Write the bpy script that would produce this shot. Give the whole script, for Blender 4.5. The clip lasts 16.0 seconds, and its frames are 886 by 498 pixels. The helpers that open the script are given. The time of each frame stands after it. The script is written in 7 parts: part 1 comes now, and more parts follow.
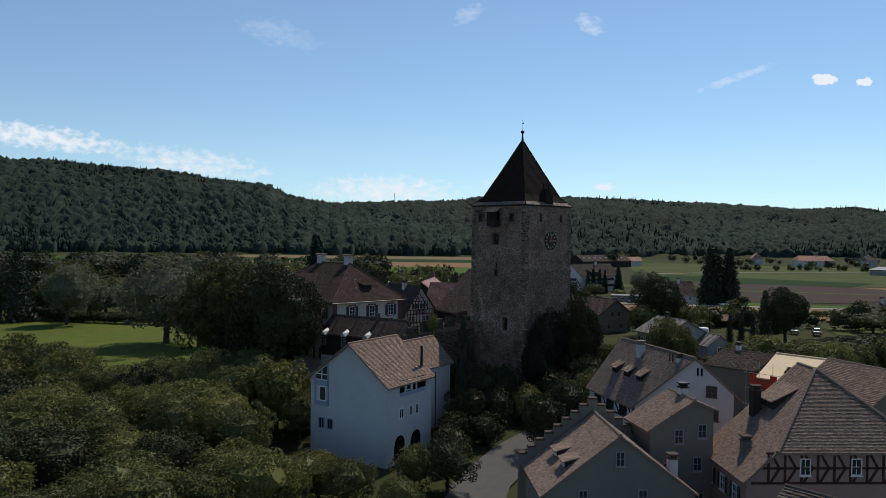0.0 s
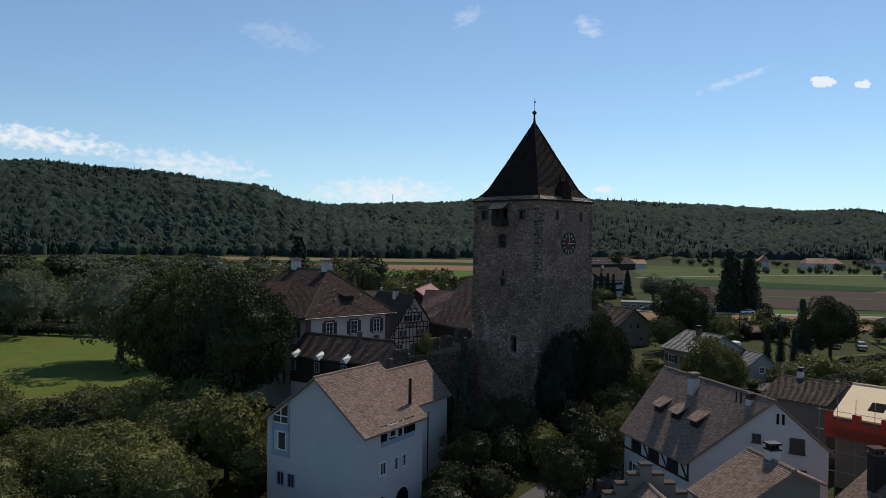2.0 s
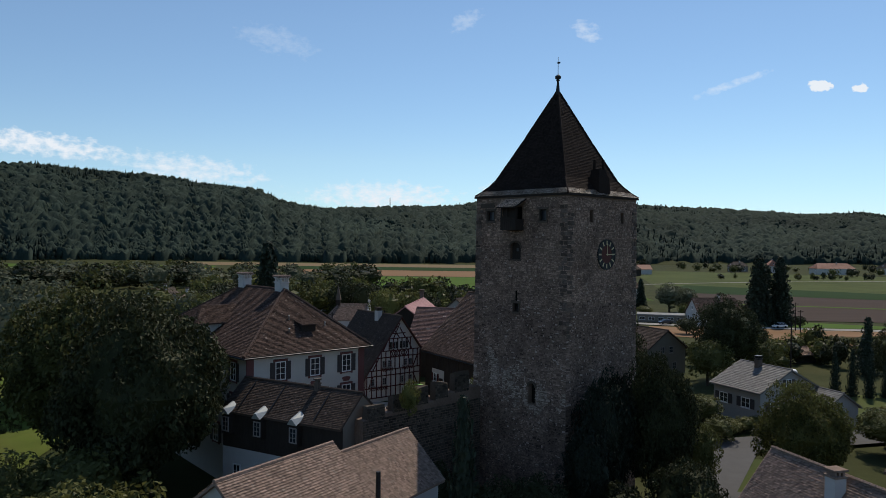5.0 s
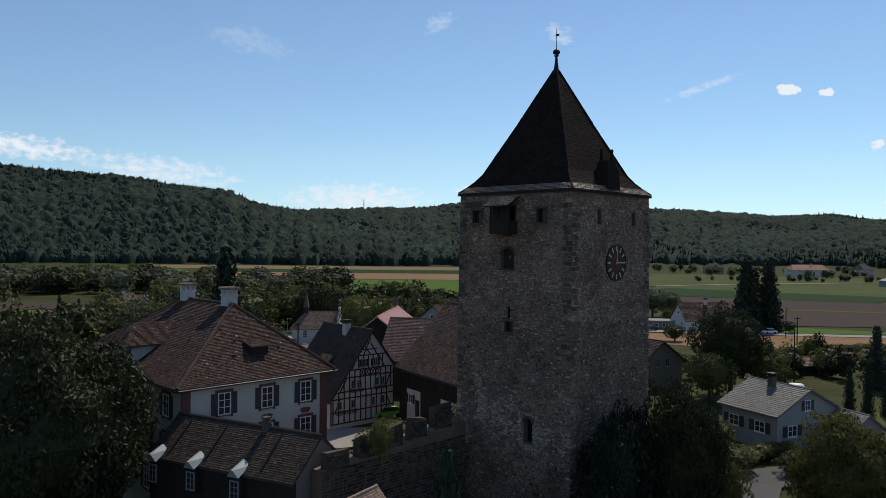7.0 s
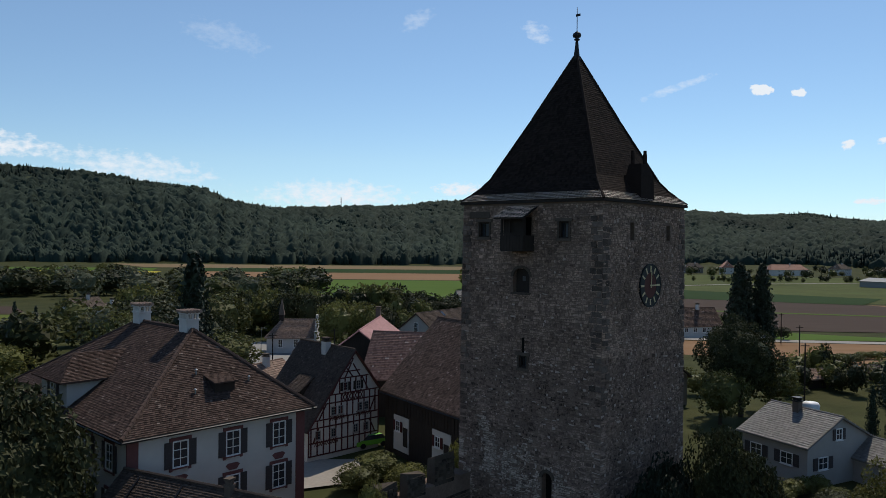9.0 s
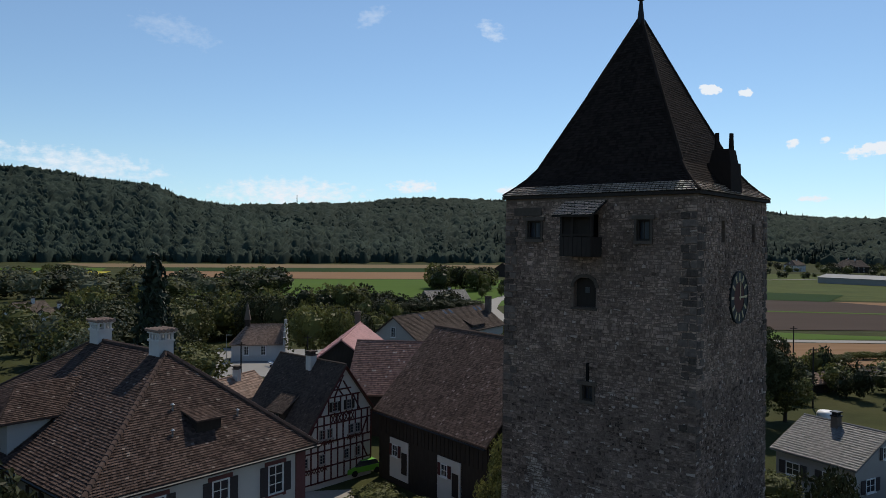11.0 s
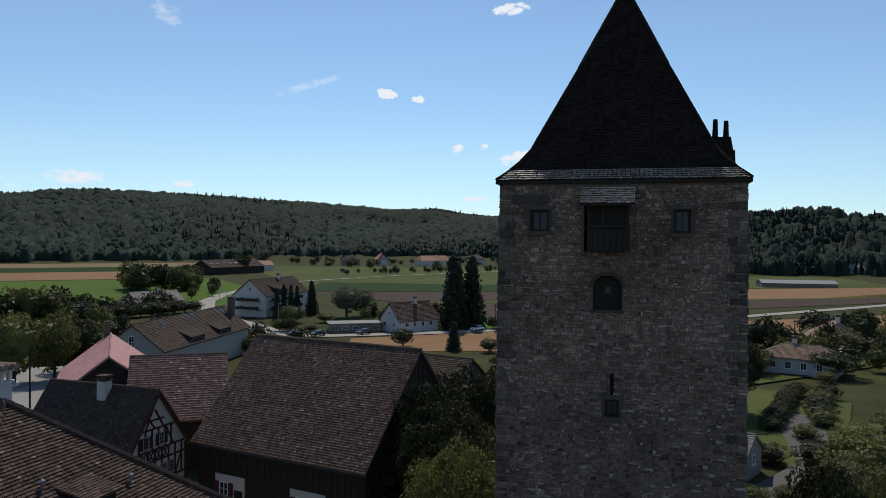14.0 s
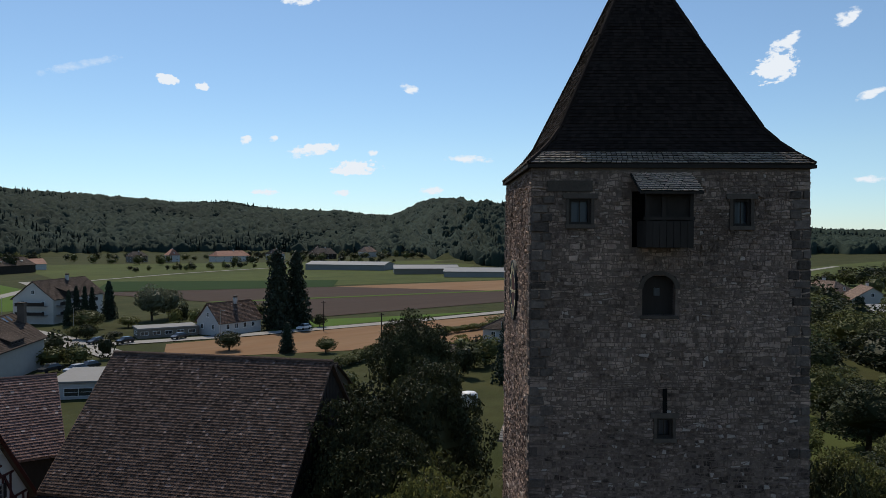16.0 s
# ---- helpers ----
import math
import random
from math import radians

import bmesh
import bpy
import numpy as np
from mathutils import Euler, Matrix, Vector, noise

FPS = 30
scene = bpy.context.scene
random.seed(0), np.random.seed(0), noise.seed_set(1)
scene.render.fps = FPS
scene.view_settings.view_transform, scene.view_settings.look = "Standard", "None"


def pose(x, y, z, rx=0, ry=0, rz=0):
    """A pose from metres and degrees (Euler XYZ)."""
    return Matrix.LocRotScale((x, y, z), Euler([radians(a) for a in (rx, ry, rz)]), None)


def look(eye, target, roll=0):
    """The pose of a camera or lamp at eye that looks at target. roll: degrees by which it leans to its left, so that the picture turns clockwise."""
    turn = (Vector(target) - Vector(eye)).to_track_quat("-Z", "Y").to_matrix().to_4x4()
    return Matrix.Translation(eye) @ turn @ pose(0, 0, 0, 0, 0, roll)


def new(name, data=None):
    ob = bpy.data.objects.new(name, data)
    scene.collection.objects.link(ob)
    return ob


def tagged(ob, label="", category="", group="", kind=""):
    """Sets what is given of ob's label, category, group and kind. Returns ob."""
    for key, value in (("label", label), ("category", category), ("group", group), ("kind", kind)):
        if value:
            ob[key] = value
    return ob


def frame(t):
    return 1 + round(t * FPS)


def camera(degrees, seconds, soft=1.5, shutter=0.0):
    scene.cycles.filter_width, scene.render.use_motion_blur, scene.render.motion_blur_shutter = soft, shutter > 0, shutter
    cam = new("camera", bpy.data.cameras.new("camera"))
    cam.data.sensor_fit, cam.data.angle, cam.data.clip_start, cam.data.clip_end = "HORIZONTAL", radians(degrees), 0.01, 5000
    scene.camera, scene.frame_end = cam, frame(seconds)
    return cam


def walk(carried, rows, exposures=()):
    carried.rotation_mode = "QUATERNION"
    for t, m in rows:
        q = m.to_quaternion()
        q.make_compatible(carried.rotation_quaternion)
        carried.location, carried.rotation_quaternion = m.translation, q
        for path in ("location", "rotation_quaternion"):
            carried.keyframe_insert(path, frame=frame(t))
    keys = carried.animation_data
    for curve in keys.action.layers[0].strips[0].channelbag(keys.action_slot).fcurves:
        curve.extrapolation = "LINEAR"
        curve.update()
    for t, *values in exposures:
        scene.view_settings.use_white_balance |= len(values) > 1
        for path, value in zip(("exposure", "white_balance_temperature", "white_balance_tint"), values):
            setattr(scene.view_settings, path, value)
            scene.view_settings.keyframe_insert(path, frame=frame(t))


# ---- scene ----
cam = camera(61.19, 16.0, 0.6)
PATH = [
    (0, (2.801, -4.818, 26.133), (2.7465, -2.8188, 26.0969), 0.68),
    (0.5, (2.772, 0.321, 26.124), (2.7188, 2.3203, 26.0891), 0.64),
    (1, (2.846, 5.509, 26.132), (2.7926, 7.5084, 26.0987), 0.69),
    (1.5, (2.837, 10.366, 26.132), (2.7838, 12.3646, 26.0999), 0.68),
    (2, (2.676, 14.855, 26.052), (2.6241, 16.8545, 26.0215), 0.69),
    (2.5, (2.702, 19.405, 26.115), (2.6491, 21.4037, 26.0850), 0.68),
    (3, (2.730, 23.640, 26.200), (2.6773, 25.6392, 26.1706), 0.67),
    (5.5, (2.642, 44.012, 26.532), (2.5986, 46.0117, 26.5157), 0.60),
    (6, (2.568, 46.975, 26.503), (2.5360, 48.9749, 26.4889), 0.60),
    (6.5, (2.393, 49.545, 26.609), (2.3766, 51.5454, 26.5943), 0.58),
    (7, (2.156, 52.224, 26.841), (2.1766, 54.2243, 26.8265), 0.55),
    (7.5, (1.910, 54.689, 27.112), (1.9467, 56.6885, 27.0963), 0.55),
    (8, (1.609, 57.033, 27.536), (1.6529, 59.0321, 27.5176), 0.61),
    (8.5, (1.225, 59.402, 27.967), (1.2842, 61.4006, 27.9482), 0.60),
    (9, (0.700, 61.782, 28.178), (0.7811, 63.7804, 28.1581), 0.64),
    (9.2, (0.495, 62.580, 28.242), (0.5836, 64.5782, 28.2213), 0.68),
    (11.3, (-4.602, 72.623, 28.436), (-4.3656, 74.6087, 28.4101), 0.46),
    (11.5, (-5.395, 73.172, 28.386), (-5.1274, 75.1535, 28.3611), 0.49),
    (12, (-7.713, 74.893, 28.374), (-7.3221, 76.8545, 28.3490), 0.47),
    (12.5, (-9.942, 76.971, 28.331), (-9.3906, 78.8936, 28.3055), 0.47),
    (13, (-12.017, 78.989, 28.259), (-11.3182, 80.8627, 28.2327), 0.51),
    (13.5, (-13.896, 81.290, 28.241), (-13.0634, 83.1076, 28.2123), 0.44),
    (14, (-15.465, 83.822, 28.152), (-14.4783, 85.5613, 28.1228), 0.49),
    (14.5, (-16.503, 86.688, 28.103), (-15.3782, 88.3419, 28.0702), 0.35),
    (15, (-17.716, 89.301, 28.042), (-16.4837, 90.8753, 28.0084), 0.57),
    (15.5, (-18.355, 92.206, 28.063), (-17.0221, 93.6972, 28.0243), 0.19),
    (16, (-18.980, 95.045, 28.162), (-17.5578, 96.4505, 28.1185), 0.14),
]
walk(cam, [(t, look(eye, target, roll)) for t, eye, target, roll in PATH])

# ---- world, sun ----
SUN_AZ, SUN_EL = 26.0, 51.0          # degrees clockwise from +y, above the horizon
EXPOSURE = 0.0
scene.view_settings.exposure = EXPOSURE


def make_world():
    w = bpy.data.worlds.new("sky")
    w.use_nodes = True
    scene.world = w
    nt = w.node_tree
    nt.nodes.clear()
    N, L = nt.nodes.new, nt.links.new
    out, bg, sky = N("ShaderNodeOutputWorld"), N("ShaderNodeBackground"), N("ShaderNodeTexSky")
    sky.sky_type, sky.sun_disc = "NISHITA", False
    sky.sun_elevation, sky.sun_rotation = radians(SUN_EL), radians(SUN_AZ)
    sky.altitude, sky.air_density, sky.dust_density, sky.ozone_density = 400, 1.0, 0.0, 3.0
    bg.inputs["Strength"].default_value = SKY_STRENGTH
    tc, sep = N("ShaderNodeTexCoord"), N("ShaderNodeSeparateXYZ")
    L(tc.outputs["Generated"], sep.inputs[0])

    def math_(op, a, b=None, clamp=False):
        n = N("ShaderNodeMath")
        n.operation, n.use_clamp = op, clamp
        for k, v in enumerate((a, b)):
            if v is None:
                continue
            if isinstance(v, (int, float)):
                n.inputs[k].default_value = v
            else:
                L(v, n.inputs[k])
        return n.outputs[0]
    az = math_("MULTIPLY", math_("ARCTAN2", sep.outputs[0], sep.outputs[1]), 57.2958)
    el = math_("MULTIPLY", math_("ARCSINE", sep.outputs[2]), 57.2958)
    noise_in = N("ShaderNodeCombineXYZ")
    L(math_("MULTIPLY", az, 0.62), noise_in.inputs[0])
    L(el, noise_in.inputs[1])
    nz = N("ShaderNodeTexNoise")
    nz.inputs["Scale"].default_value, nz.inputs["Detail"].default_value, nz.inputs["Roughness"].default_value = 2.1, 8, 0.6
    L(noise_in.outputs[0], nz.inputs["Vector"])
    total = None
    # clouds: azimuth, elevation, half width, half height, tilt, sharpness
    for ca, ce, cw, ch, tilt, k in CLOUDS:
        dx, dy = math_("SUBTRACT", az, ca), math_("SUBTRACT", el, ce)
        dy = math_("SUBTRACT", dy, math_("MULTIPLY", dx, tilt))
        q = math_("ADD", math_("POWER", math_("DIVIDE", dx, cw), 2), math_("POWER", math_("DIVIDE", dy, ch), 2))
        blob = math_("SUBTRACT", 1.0, q, True)
        m = math_("SUBTRACT", math_("ADD", math_("MULTIPLY", blob, 0.85), math_("MULTIPLY", nz.outputs[0], 1.45)), 1.24)
        m = math_("MULTIPLY", math_("MULTIPLY", m, k), math_("GREATER_THAN", blob, 0.001), True)
        total = m if total is None else math_("MAXIMUM", total, m)
    mix = N("ShaderNodeMixRGB")
    tint = N("ShaderNodeMixRGB")
    tint.blend_type = "MULTIPLY"
    tint.inputs[0].default_value = 1.0
    tint.inputs[2].default_value = (0.955, 1.015, 1.02, 1)
    low = math_("SUBTRACT", 1.0, math_("DIVIDE", el, 16.0), True)
    deep = N("ShaderNodeMixRGB")
    deep.inputs[1].default_value, deep.inputs[2].default_value = (0.98, 1.015, 1.005, 1), (0.82, 0.925, 0.99, 1)
    L(low, deep.inputs[0])
    haze = N("ShaderNodeMixRGB")
    haze.blend_type = "MULTIPLY"
    haze.inputs[2].default_value = (0.84, 0.94, 1.1, 1)
    L(math_("SUBTRACT", 1.0, math_("DIVIDE", el, 6.0), True), haze.inputs[0])
    L(deep.outputs[0], haze.inputs[1])
    L(haze.outputs[0], tint.inputs[2])
    L(sky.outputs[0], tint.inputs[1])
    L(total, mix.inputs[0])
    L(tint.outputs[0], mix.inputs[1])
    mix.inputs[2].default_value = (*CLOUD_WHITE, 1)
    L(mix.outputs[0], bg.inputs["Color"])
    L(bg.outputs[0], out.inputs[0])


SKY_STRENGTH = 0.107
CLOUD_WHITE = (7.6, 8.1, 8.7)
CLOUDS = [
    (25.2, 10.8, 1.35, 0.62, -0.12, 8), (27.6, 10.5, 0.75, 0.5, 0.0, 7), (19.5, 11.25, 4.2, 0.5, 0.3, 0.9),
    (-30, 6.3, 10.0, 1.3, -0.08, 2.4), (-20, 5.0, 9, 1.7, -0.1, 1.7), (-6.0, 3.4, 9.0, 1.9, 0.0, 2.0), (3.5, 4.0, 3.2, 0.8, 0.0, 3),
    (38.6, 4.9, 3.0, 0.9, 0.03, 7), (35.6, 6.2, 3.0, 0.75, 0.14, 5), (47.3, 5.6, 2.6, 0.5, -0.05, 3), (69.2, 11.4, 2.3, 1.6, 0.15, 8), (69.6, 12.9, 1.8, 0.8, 0.5, 5),
    (32.0, 3.0, 1.5, 0.4, 0, 4), (37.7, 3.0, 1.1, 0.4, 0, 4), (30.6, 6.8, 0.8, 0.5, 0.2, 5), (32.6, 6.9, 0.6, 0.4, 0.2, 4), (73.5, 14.2, 1.2, 0.9, 0.2, 4), (42.8, 10.8, 1.2, 0.6, -0.3, 3.0),
    (75.0, 9.2, 1.6, 0.5, 0.3, 3), (34.6, 16.9, 2.2, 0.8, 0.1, 4.0), (62.3, 15.0, 2.0, 0.7, -0.1, 1.6), (75, 3.6, 1.6, 0.4, 0, 3), (0.2, 16.4, 2.2, 1.2, 0.3, 0.6), (9.3, 15.5, 1.8, 1.2, -0.3, 0.9),
    (-14, 14.5, 5, 1.6, -0.2, 0.4), (10.5, 3.8, 1.5, 0.5, 0, 3), (40.0, 6.0, 0.7, 0.4, 0, 4), (44.5, 3.2, 1.6, 0.5, 0, 3),
]
make_world()
sun_data = bpy.data.lights.new("sun", "SUN")
sun_data.energy, sun_data.angle, sun_data.color = 3.3, radians(0.5), (1.0, 0.92, 0.8)
sun = new("sun", sun_data)
SUN_DIR = Vector((math.sin(radians(SUN_AZ)) * math.cos(radians(SUN_EL)), math.cos(radians(SUN_AZ)) * math.cos(radians(SUN_EL)), math.sin(radians(SUN_EL))))
sun.matrix_world = look((60, 100, 200), Vector((60, 100, 200)) - SUN_DIR)


# ---- materials ----
def material(name, col, rough=0.85, var=0.3, scale=2.0, big=0.25, bump=0.0, bscale=20.0, island=0.0, obrand=0.0, metal=0.0, spec=0.3, stretch=(1, 1, 1), tint=None, thin=0.0, fleck=None, stain=0.0, stain_scale=0.3):
    """A procedural surface: colour with fine and coarse variation, per-piece variation, and fine relief."""
    if rough >= 0.8:
        spec = min(spec, 0.05)
    m = bpy.data.materials.new(name)
    m.use_nodes = True
    nt = m.node_tree
    nt.nodes.clear()
    N, L = nt.nodes.new, nt.links.new
    out, bsdf = N("ShaderNodeOutputMaterial"), N("ShaderNodeBsdfPrincipled")
    geo, mp = N("ShaderNodeNewGeometry"), N("ShaderNodeMapping")
    mp.inputs["Scale"].default_value = stretch
    L(geo.outputs["Position"], mp.inputs[0])

    def noise_(sc, detail=4):
        n = N("ShaderNodeTexNoise")
        n.inputs["Scale"].default_value, n.inputs["Detail"].default_value, n.inputs["Roughness"].default_value = sc, detail, 0.6
        L(mp.outputs[0], n.inputs["Vector"])
        return n.outputs[0]

    def madd(a, k, b):
        n = N("ShaderNodeMath")
        n.operation = "MULTIPLY_ADD"
        L(a, n.inputs[0])
        n.inputs[1].default_value = k
        if isinstance(b, (int, float)):
            n.inputs[2].default_value = b
        else:
            L(b, n.inputs[2])
        return n.outputs[0]
    f = madd(noise_(scale, 5), 2 * var, 1.0 - var)
    if big:
        f = madd(noise_(scale * 0.13, 3), 2 * big, madd(f, 1.0, -big))
    if island:
        f = madd(geo.outputs["Random Per Island"], 2 * island, madd(f, 1.0, -island))
    if obrand:
        oi = N("ShaderNodeObjectInfo")
        f = madd(oi.outputs["Random"], 2 * obrand, madd(f, 1.0, -obrand))
    if stain:
        # weather stains and patches some metres across
        st = N("ShaderNodeMath")
        st.operation = "MULTIPLY"
        L(f, st.inputs[0])
        L(madd(noise_(stain_scale, 6), 4.4 * stain, 1.0 - 2.2 * stain), st.inputs[1])
        f = st.outputs[0]
    lo = N("ShaderNodeMath")
    lo.operation = "MAXIMUM"
    lo.inputs[1].default_value = 0.12
    L(f, lo.inputs[0])
    f = lo.outputs[0]
    base = N("ShaderNodeMixRGB")
    base.inputs[1].default_value = (*col, 1)
    base.inputs[2].default_value = (*(tint or col), 1)
    if tint:
        L(madd(noise_(scale * 0.4, 3), 2.2, -0.6), base.inputs[0])
        base.use_clamp = True
    else:
        base.inputs[0].default_value = 0
    mul = N("ShaderNodeVectorMath")
    mul.operation = "SCALE"
    L(base.outputs[0], mul.inputs[0])
    L(f, mul.inputs["Scale"])
    L(mul.outputs[0], bsdf.inputs["Base Color"])
    if fleck:
        # a share of the pieces is paler: lichen, newer tiles, lighter stones; TILE_RED's also imitate glints
        share, fcol = fleck
        gt, fm = N("ShaderNodeMath"), N("ShaderNodeMixRGB")
        gt.operation = "GREATER_THAN"
        gt.inputs[1].default_value = 1 - share
        L(geo.outputs["Random Per Island"], gt.inputs[0])
        L(gt.outputs[0], fm.inputs[0])
        L(mul.outputs[0], fm.inputs[1])
        fm.inputs[2].default_value = (*fcol, 1)
        L(fm.outputs[0], bsdf.inputs["Base Color"])
    bsdf.inputs["Roughness"].default_value, bsdf.inputs["Metallic"].default_value = rough, metal
    bsdf.inputs["Specular IOR Level"].default_value = spec
    if bump:
        b = N("ShaderNodeBump")
        b.inputs["Strength"].default_value, b.inputs["Distance"].default_value = 1.0, bump
        L(noise_(bscale, 4), b.inputs["Height"])
        L(b.outputs[0], bsdf.inputs["Normal"])
    if thin:
        tr, mx = N("ShaderNodeBsdfTranslucent"), N("ShaderNodeMixShader")
        L(mul.outputs[0], tr.inputs[0])
        mx.inputs[0].default_value = thin
        L(bsdf.outputs[0], mx.inputs[1])
        L(tr.outputs[0], mx.inputs[2])
        L(mx.outputs[0], out.inputs[0])
    else:
        L(bsdf.outputs[0], out.inputs[0])
    return m


STONE = material("tower_stone", (0.42, 0.288, 0.212), 0.92, 0.75, 7, 0.4, 0.09, 12, island=0.42, tint=(0.24, 0.166, 0.13), fleck=(0.025, (0.52, 0.4, 0.32)), stain=0.4)
# different lower masonry, its colour also darkened for the weaker bounce light there
STONE_LOW = material("dimmed_lower_tower_stone", (0.33, 0.226, 0.172), 0.92, 0.75, 8, 0.5, 0.09, 12, island=0.5, tint=(0.15, 0.106, 0.086), fleck=(0.05, (0.5, 0.39, 0.32)), stain=0.5, stain_scale=0.4)
STONE_PALE = material("limewashed_tower_stone", (0.52, 0.41, 0.33), 0.92, 0.5, 7, 0.3, 0.08, 12, island=0.35, tint=(0.36, 0.28, 0.22), stain=0.25)
STONE_PIECE = material("tower_stone_piece", (0.42, 0.288, 0.212), 0.92, 0.75, 7, 0.4, 0.09, 12, obrand=0.42, tint=(0.24, 0.166, 0.13), stain=0.4)
MORTAR = material("lime_mortar", (0.2, 0.14, 0.106), 0.95, 0.45, 7, 0.3, 0.05, 14, stain=0.3)
STONE_DARK = material("dark_dressed_stone", (0.095, 0.073, 0.057), 0.9, 0.45, 6, 0.25, 0.03, 11, island=0.35)
STONE_QUOIN = material("corner_stone", (0.19, 0.142, 0.112), 0.92, 0.5, 10, 0.35, 0.06, 11, obrand=0.4, tint=(0.11, 0.085, 0.07))
WALLSTONE = material("town_wall_stone", (0.085, 0.068, 0.053), 0.95, 0.35, 5, 0.25, 0.04, 12, island=0.45)
# eaves colour raised to imitate the sky's sheen on the shallow tiles
TILE_EAVE = material("sky_sheen_eaves_tile", (0.42, 0.33, 0.265), 0.5, 0.25, 4, 0.2, 0.01, 20, island=0.35, spec=0.6)
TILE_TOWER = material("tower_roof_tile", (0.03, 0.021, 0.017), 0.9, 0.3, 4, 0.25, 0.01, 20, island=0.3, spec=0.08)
TILE_BROWN = material("old_brown_tile", (0.3, 0.208, 0.16), 0.88, 0.22, 5, 0.14, 0.012, 20, island=0.3, tint=(0.215, 0.155, 0.122), spec=0.12, fleck=(0.025, (0.26, 0.2, 0.16)))
TILE_MANOR = material("worn_dark_red_tile", (0.098, 0.065, 0.053), 0.9, 0.2, 6, 0.2, 0.012, 20, island=0.42, tint=(0.078, 0.056, 0.047), spec=0.05, fleck=(0.012, (0.2, 0.155, 0.13)), stain=0.14)
# pale flecks: scattered lighter tiles that also paint in sun glints
TILE_RED = material("red_brown_tile", (0.14, 0.093, 0.072), 0.88, 0.2, 6, 0.2, 0.012, 20, island=0.42, tint=(0.108, 0.076, 0.06), spec=0.12, fleck=(0.02, (0.26, 0.19, 0.16)), stain=0.14)
TILE_DARK = material("dark_grey_tile", (0.13, 0.102, 0.082), 0.88, 0.2, 5, 0.2, 0.012, 20, island=0.28, spec=0.12, stain=0.12, fleck=(0.012, (0.2, 0.16, 0.13)))
TILE_OLD = material("sooty_brown_tile", (0.085, 0.064, 0.052), 0.88, 0.2, 5, 0.2, 0.012, 20, island=0.28, spec=0.12, stain=0.12, fleck=(0.015, (0.16, 0.12, 0.1)))
TILE_LINK = material("pinkish_brown_tile", (0.2, 0.125, 0.105), 0.85, 0.2, 5, 0.15, 0.012, 20, island=0.28, spec=0.12, fleck=(0.02, (0.36, 0.28, 0.25)))
SHEET_GREY = material("grey_sheet_roof", (0.2, 0.2, 0.2), 0.7, 0.1, 0.4, 0.12, stretch=(3, 0.3, 1))
TILE_GREY = material("grey_concrete_tile", (0.19, 0.175, 0.16), 0.7, 0.2, 4, 0.15, 0.01, 20, island=0.2)
TILE_PINK = material("pink_red_tile", (0.40, 0.20, 0.19), 0.75, 0.2, 4, 0.15, 0.01, 20, island=0.15)
TILE_ORANGE = material("orange_tile", (0.36, 0.17, 0.11), 0.75, 0.2, 3, 0.15)
# boarding colour brightened to imitate sun that misses this slope
MEMBRANE = material("sun_brightened_roof_boarding", (0.74, 0.55, 0.33), 0.7, 0.12, 2, 0.1)
PLASTER_WHITE = material("white_plaster", (0.52, 0.5, 0.48), 0.9, 0.1, 1.2, 0.1, 0.004, 30)
# darker copy of the white plaster; wall shade is put into its colour
PLASTER_SHADED = material("shaded_white_plaster", (0.36, 0.335, 0.305), 0.9, 0.1, 1.0, 0.12, 0.004, 30)
PLASTER_CREAM = material("cream_plaster", (0.58, 0.54, 0.49), 0.9, 0.08, 1.2, 0.1, 0.004, 30)
PLASTER_GREY = material("grey_plaster", (0.215, 0.185, 0.15), 0.9, 0.12, 1.0, 0.14, 0.004, 30)
PLASTER_PINK = material("pink_plaster", (0.4, 0.24, 0.2), 0.9, 0.08, 1.0, 0.1, 0.004, 30)
TIMBER_RED = material("red_brown_timber", (0.09, 0.036, 0.033), 0.8, 0.25, 6, 0.2)
TIMBER_DARK = material("dark_timber", (0.045, 0.036, 0.03), 0.85, 0.3, 5, 0.25, 0.006, 20, stretch=(1, 1, 0.25))
SANDSTONE_RED = material("red_sandstone", (0.17, 0.075, 0.07), 0.85, 0.2, 4, 0.15)
SHUTTER = material("dark_shutter_paint", (0.06, 0.05, 0.05), 0.6, 0.15, 5, 0.1)
FRAME_WHITE = material("white_window_paint", (0.75, 0.73, 0.7), 0.6, 0.05, 5, 0.05)
SASH = material("weathered_sash_paint", (0.3, 0.27, 0.25), 0.7, 0.1, 5, 0.1)
GLASS = material("window_glass", (0.03, 0.035, 0.04), 0.08, 0.2, 1.0, 0.1, spec=0.7)
# near-black colour that replaces the shade inside openings
SHADE_BLACK = material("interior_shade_black", (0.012, 0.011, 0.01), 0.95, 0.2, 2, 0.1)
IRON = material("dark_iron", (0.03, 0.03, 0.032), 0.5, 0.2, 6, 0.1, metal=0.6)
COPPER = material("grey_sheet_metal", (0.35, 0.36, 0.36), 0.35, 0.15, 3, 0.1, metal=0.8)
DIAL_RED = material("red_dial_paint", (0.1, 0.028, 0.02), 0.7, 0.15, 4, 0.1)
DIAL_BLACK = material("black_dial_paint", (0.02, 0.02, 0.02), 0.6, 0.1, 4, 0.1)
GOLD = material("gilt_paint", (0.6, 0.48, 0.27), 0.6, 0.1, 6, 0.1)
GRASS = material("grass", (0.085, 0.12, 0.02), 0.95, 0.3, 0.35, 0.24, 0.03, 6, tint=(0.105, 0.11, 0.028))
MEADOW = material("meadow_grass", (0.064, 0.08, 0.026), 0.95, 0.25, 0.12, 0.2, 0.03, 6, tint=(0.078, 0.088, 0.028), stain=0.2, stain_scale=0.02)
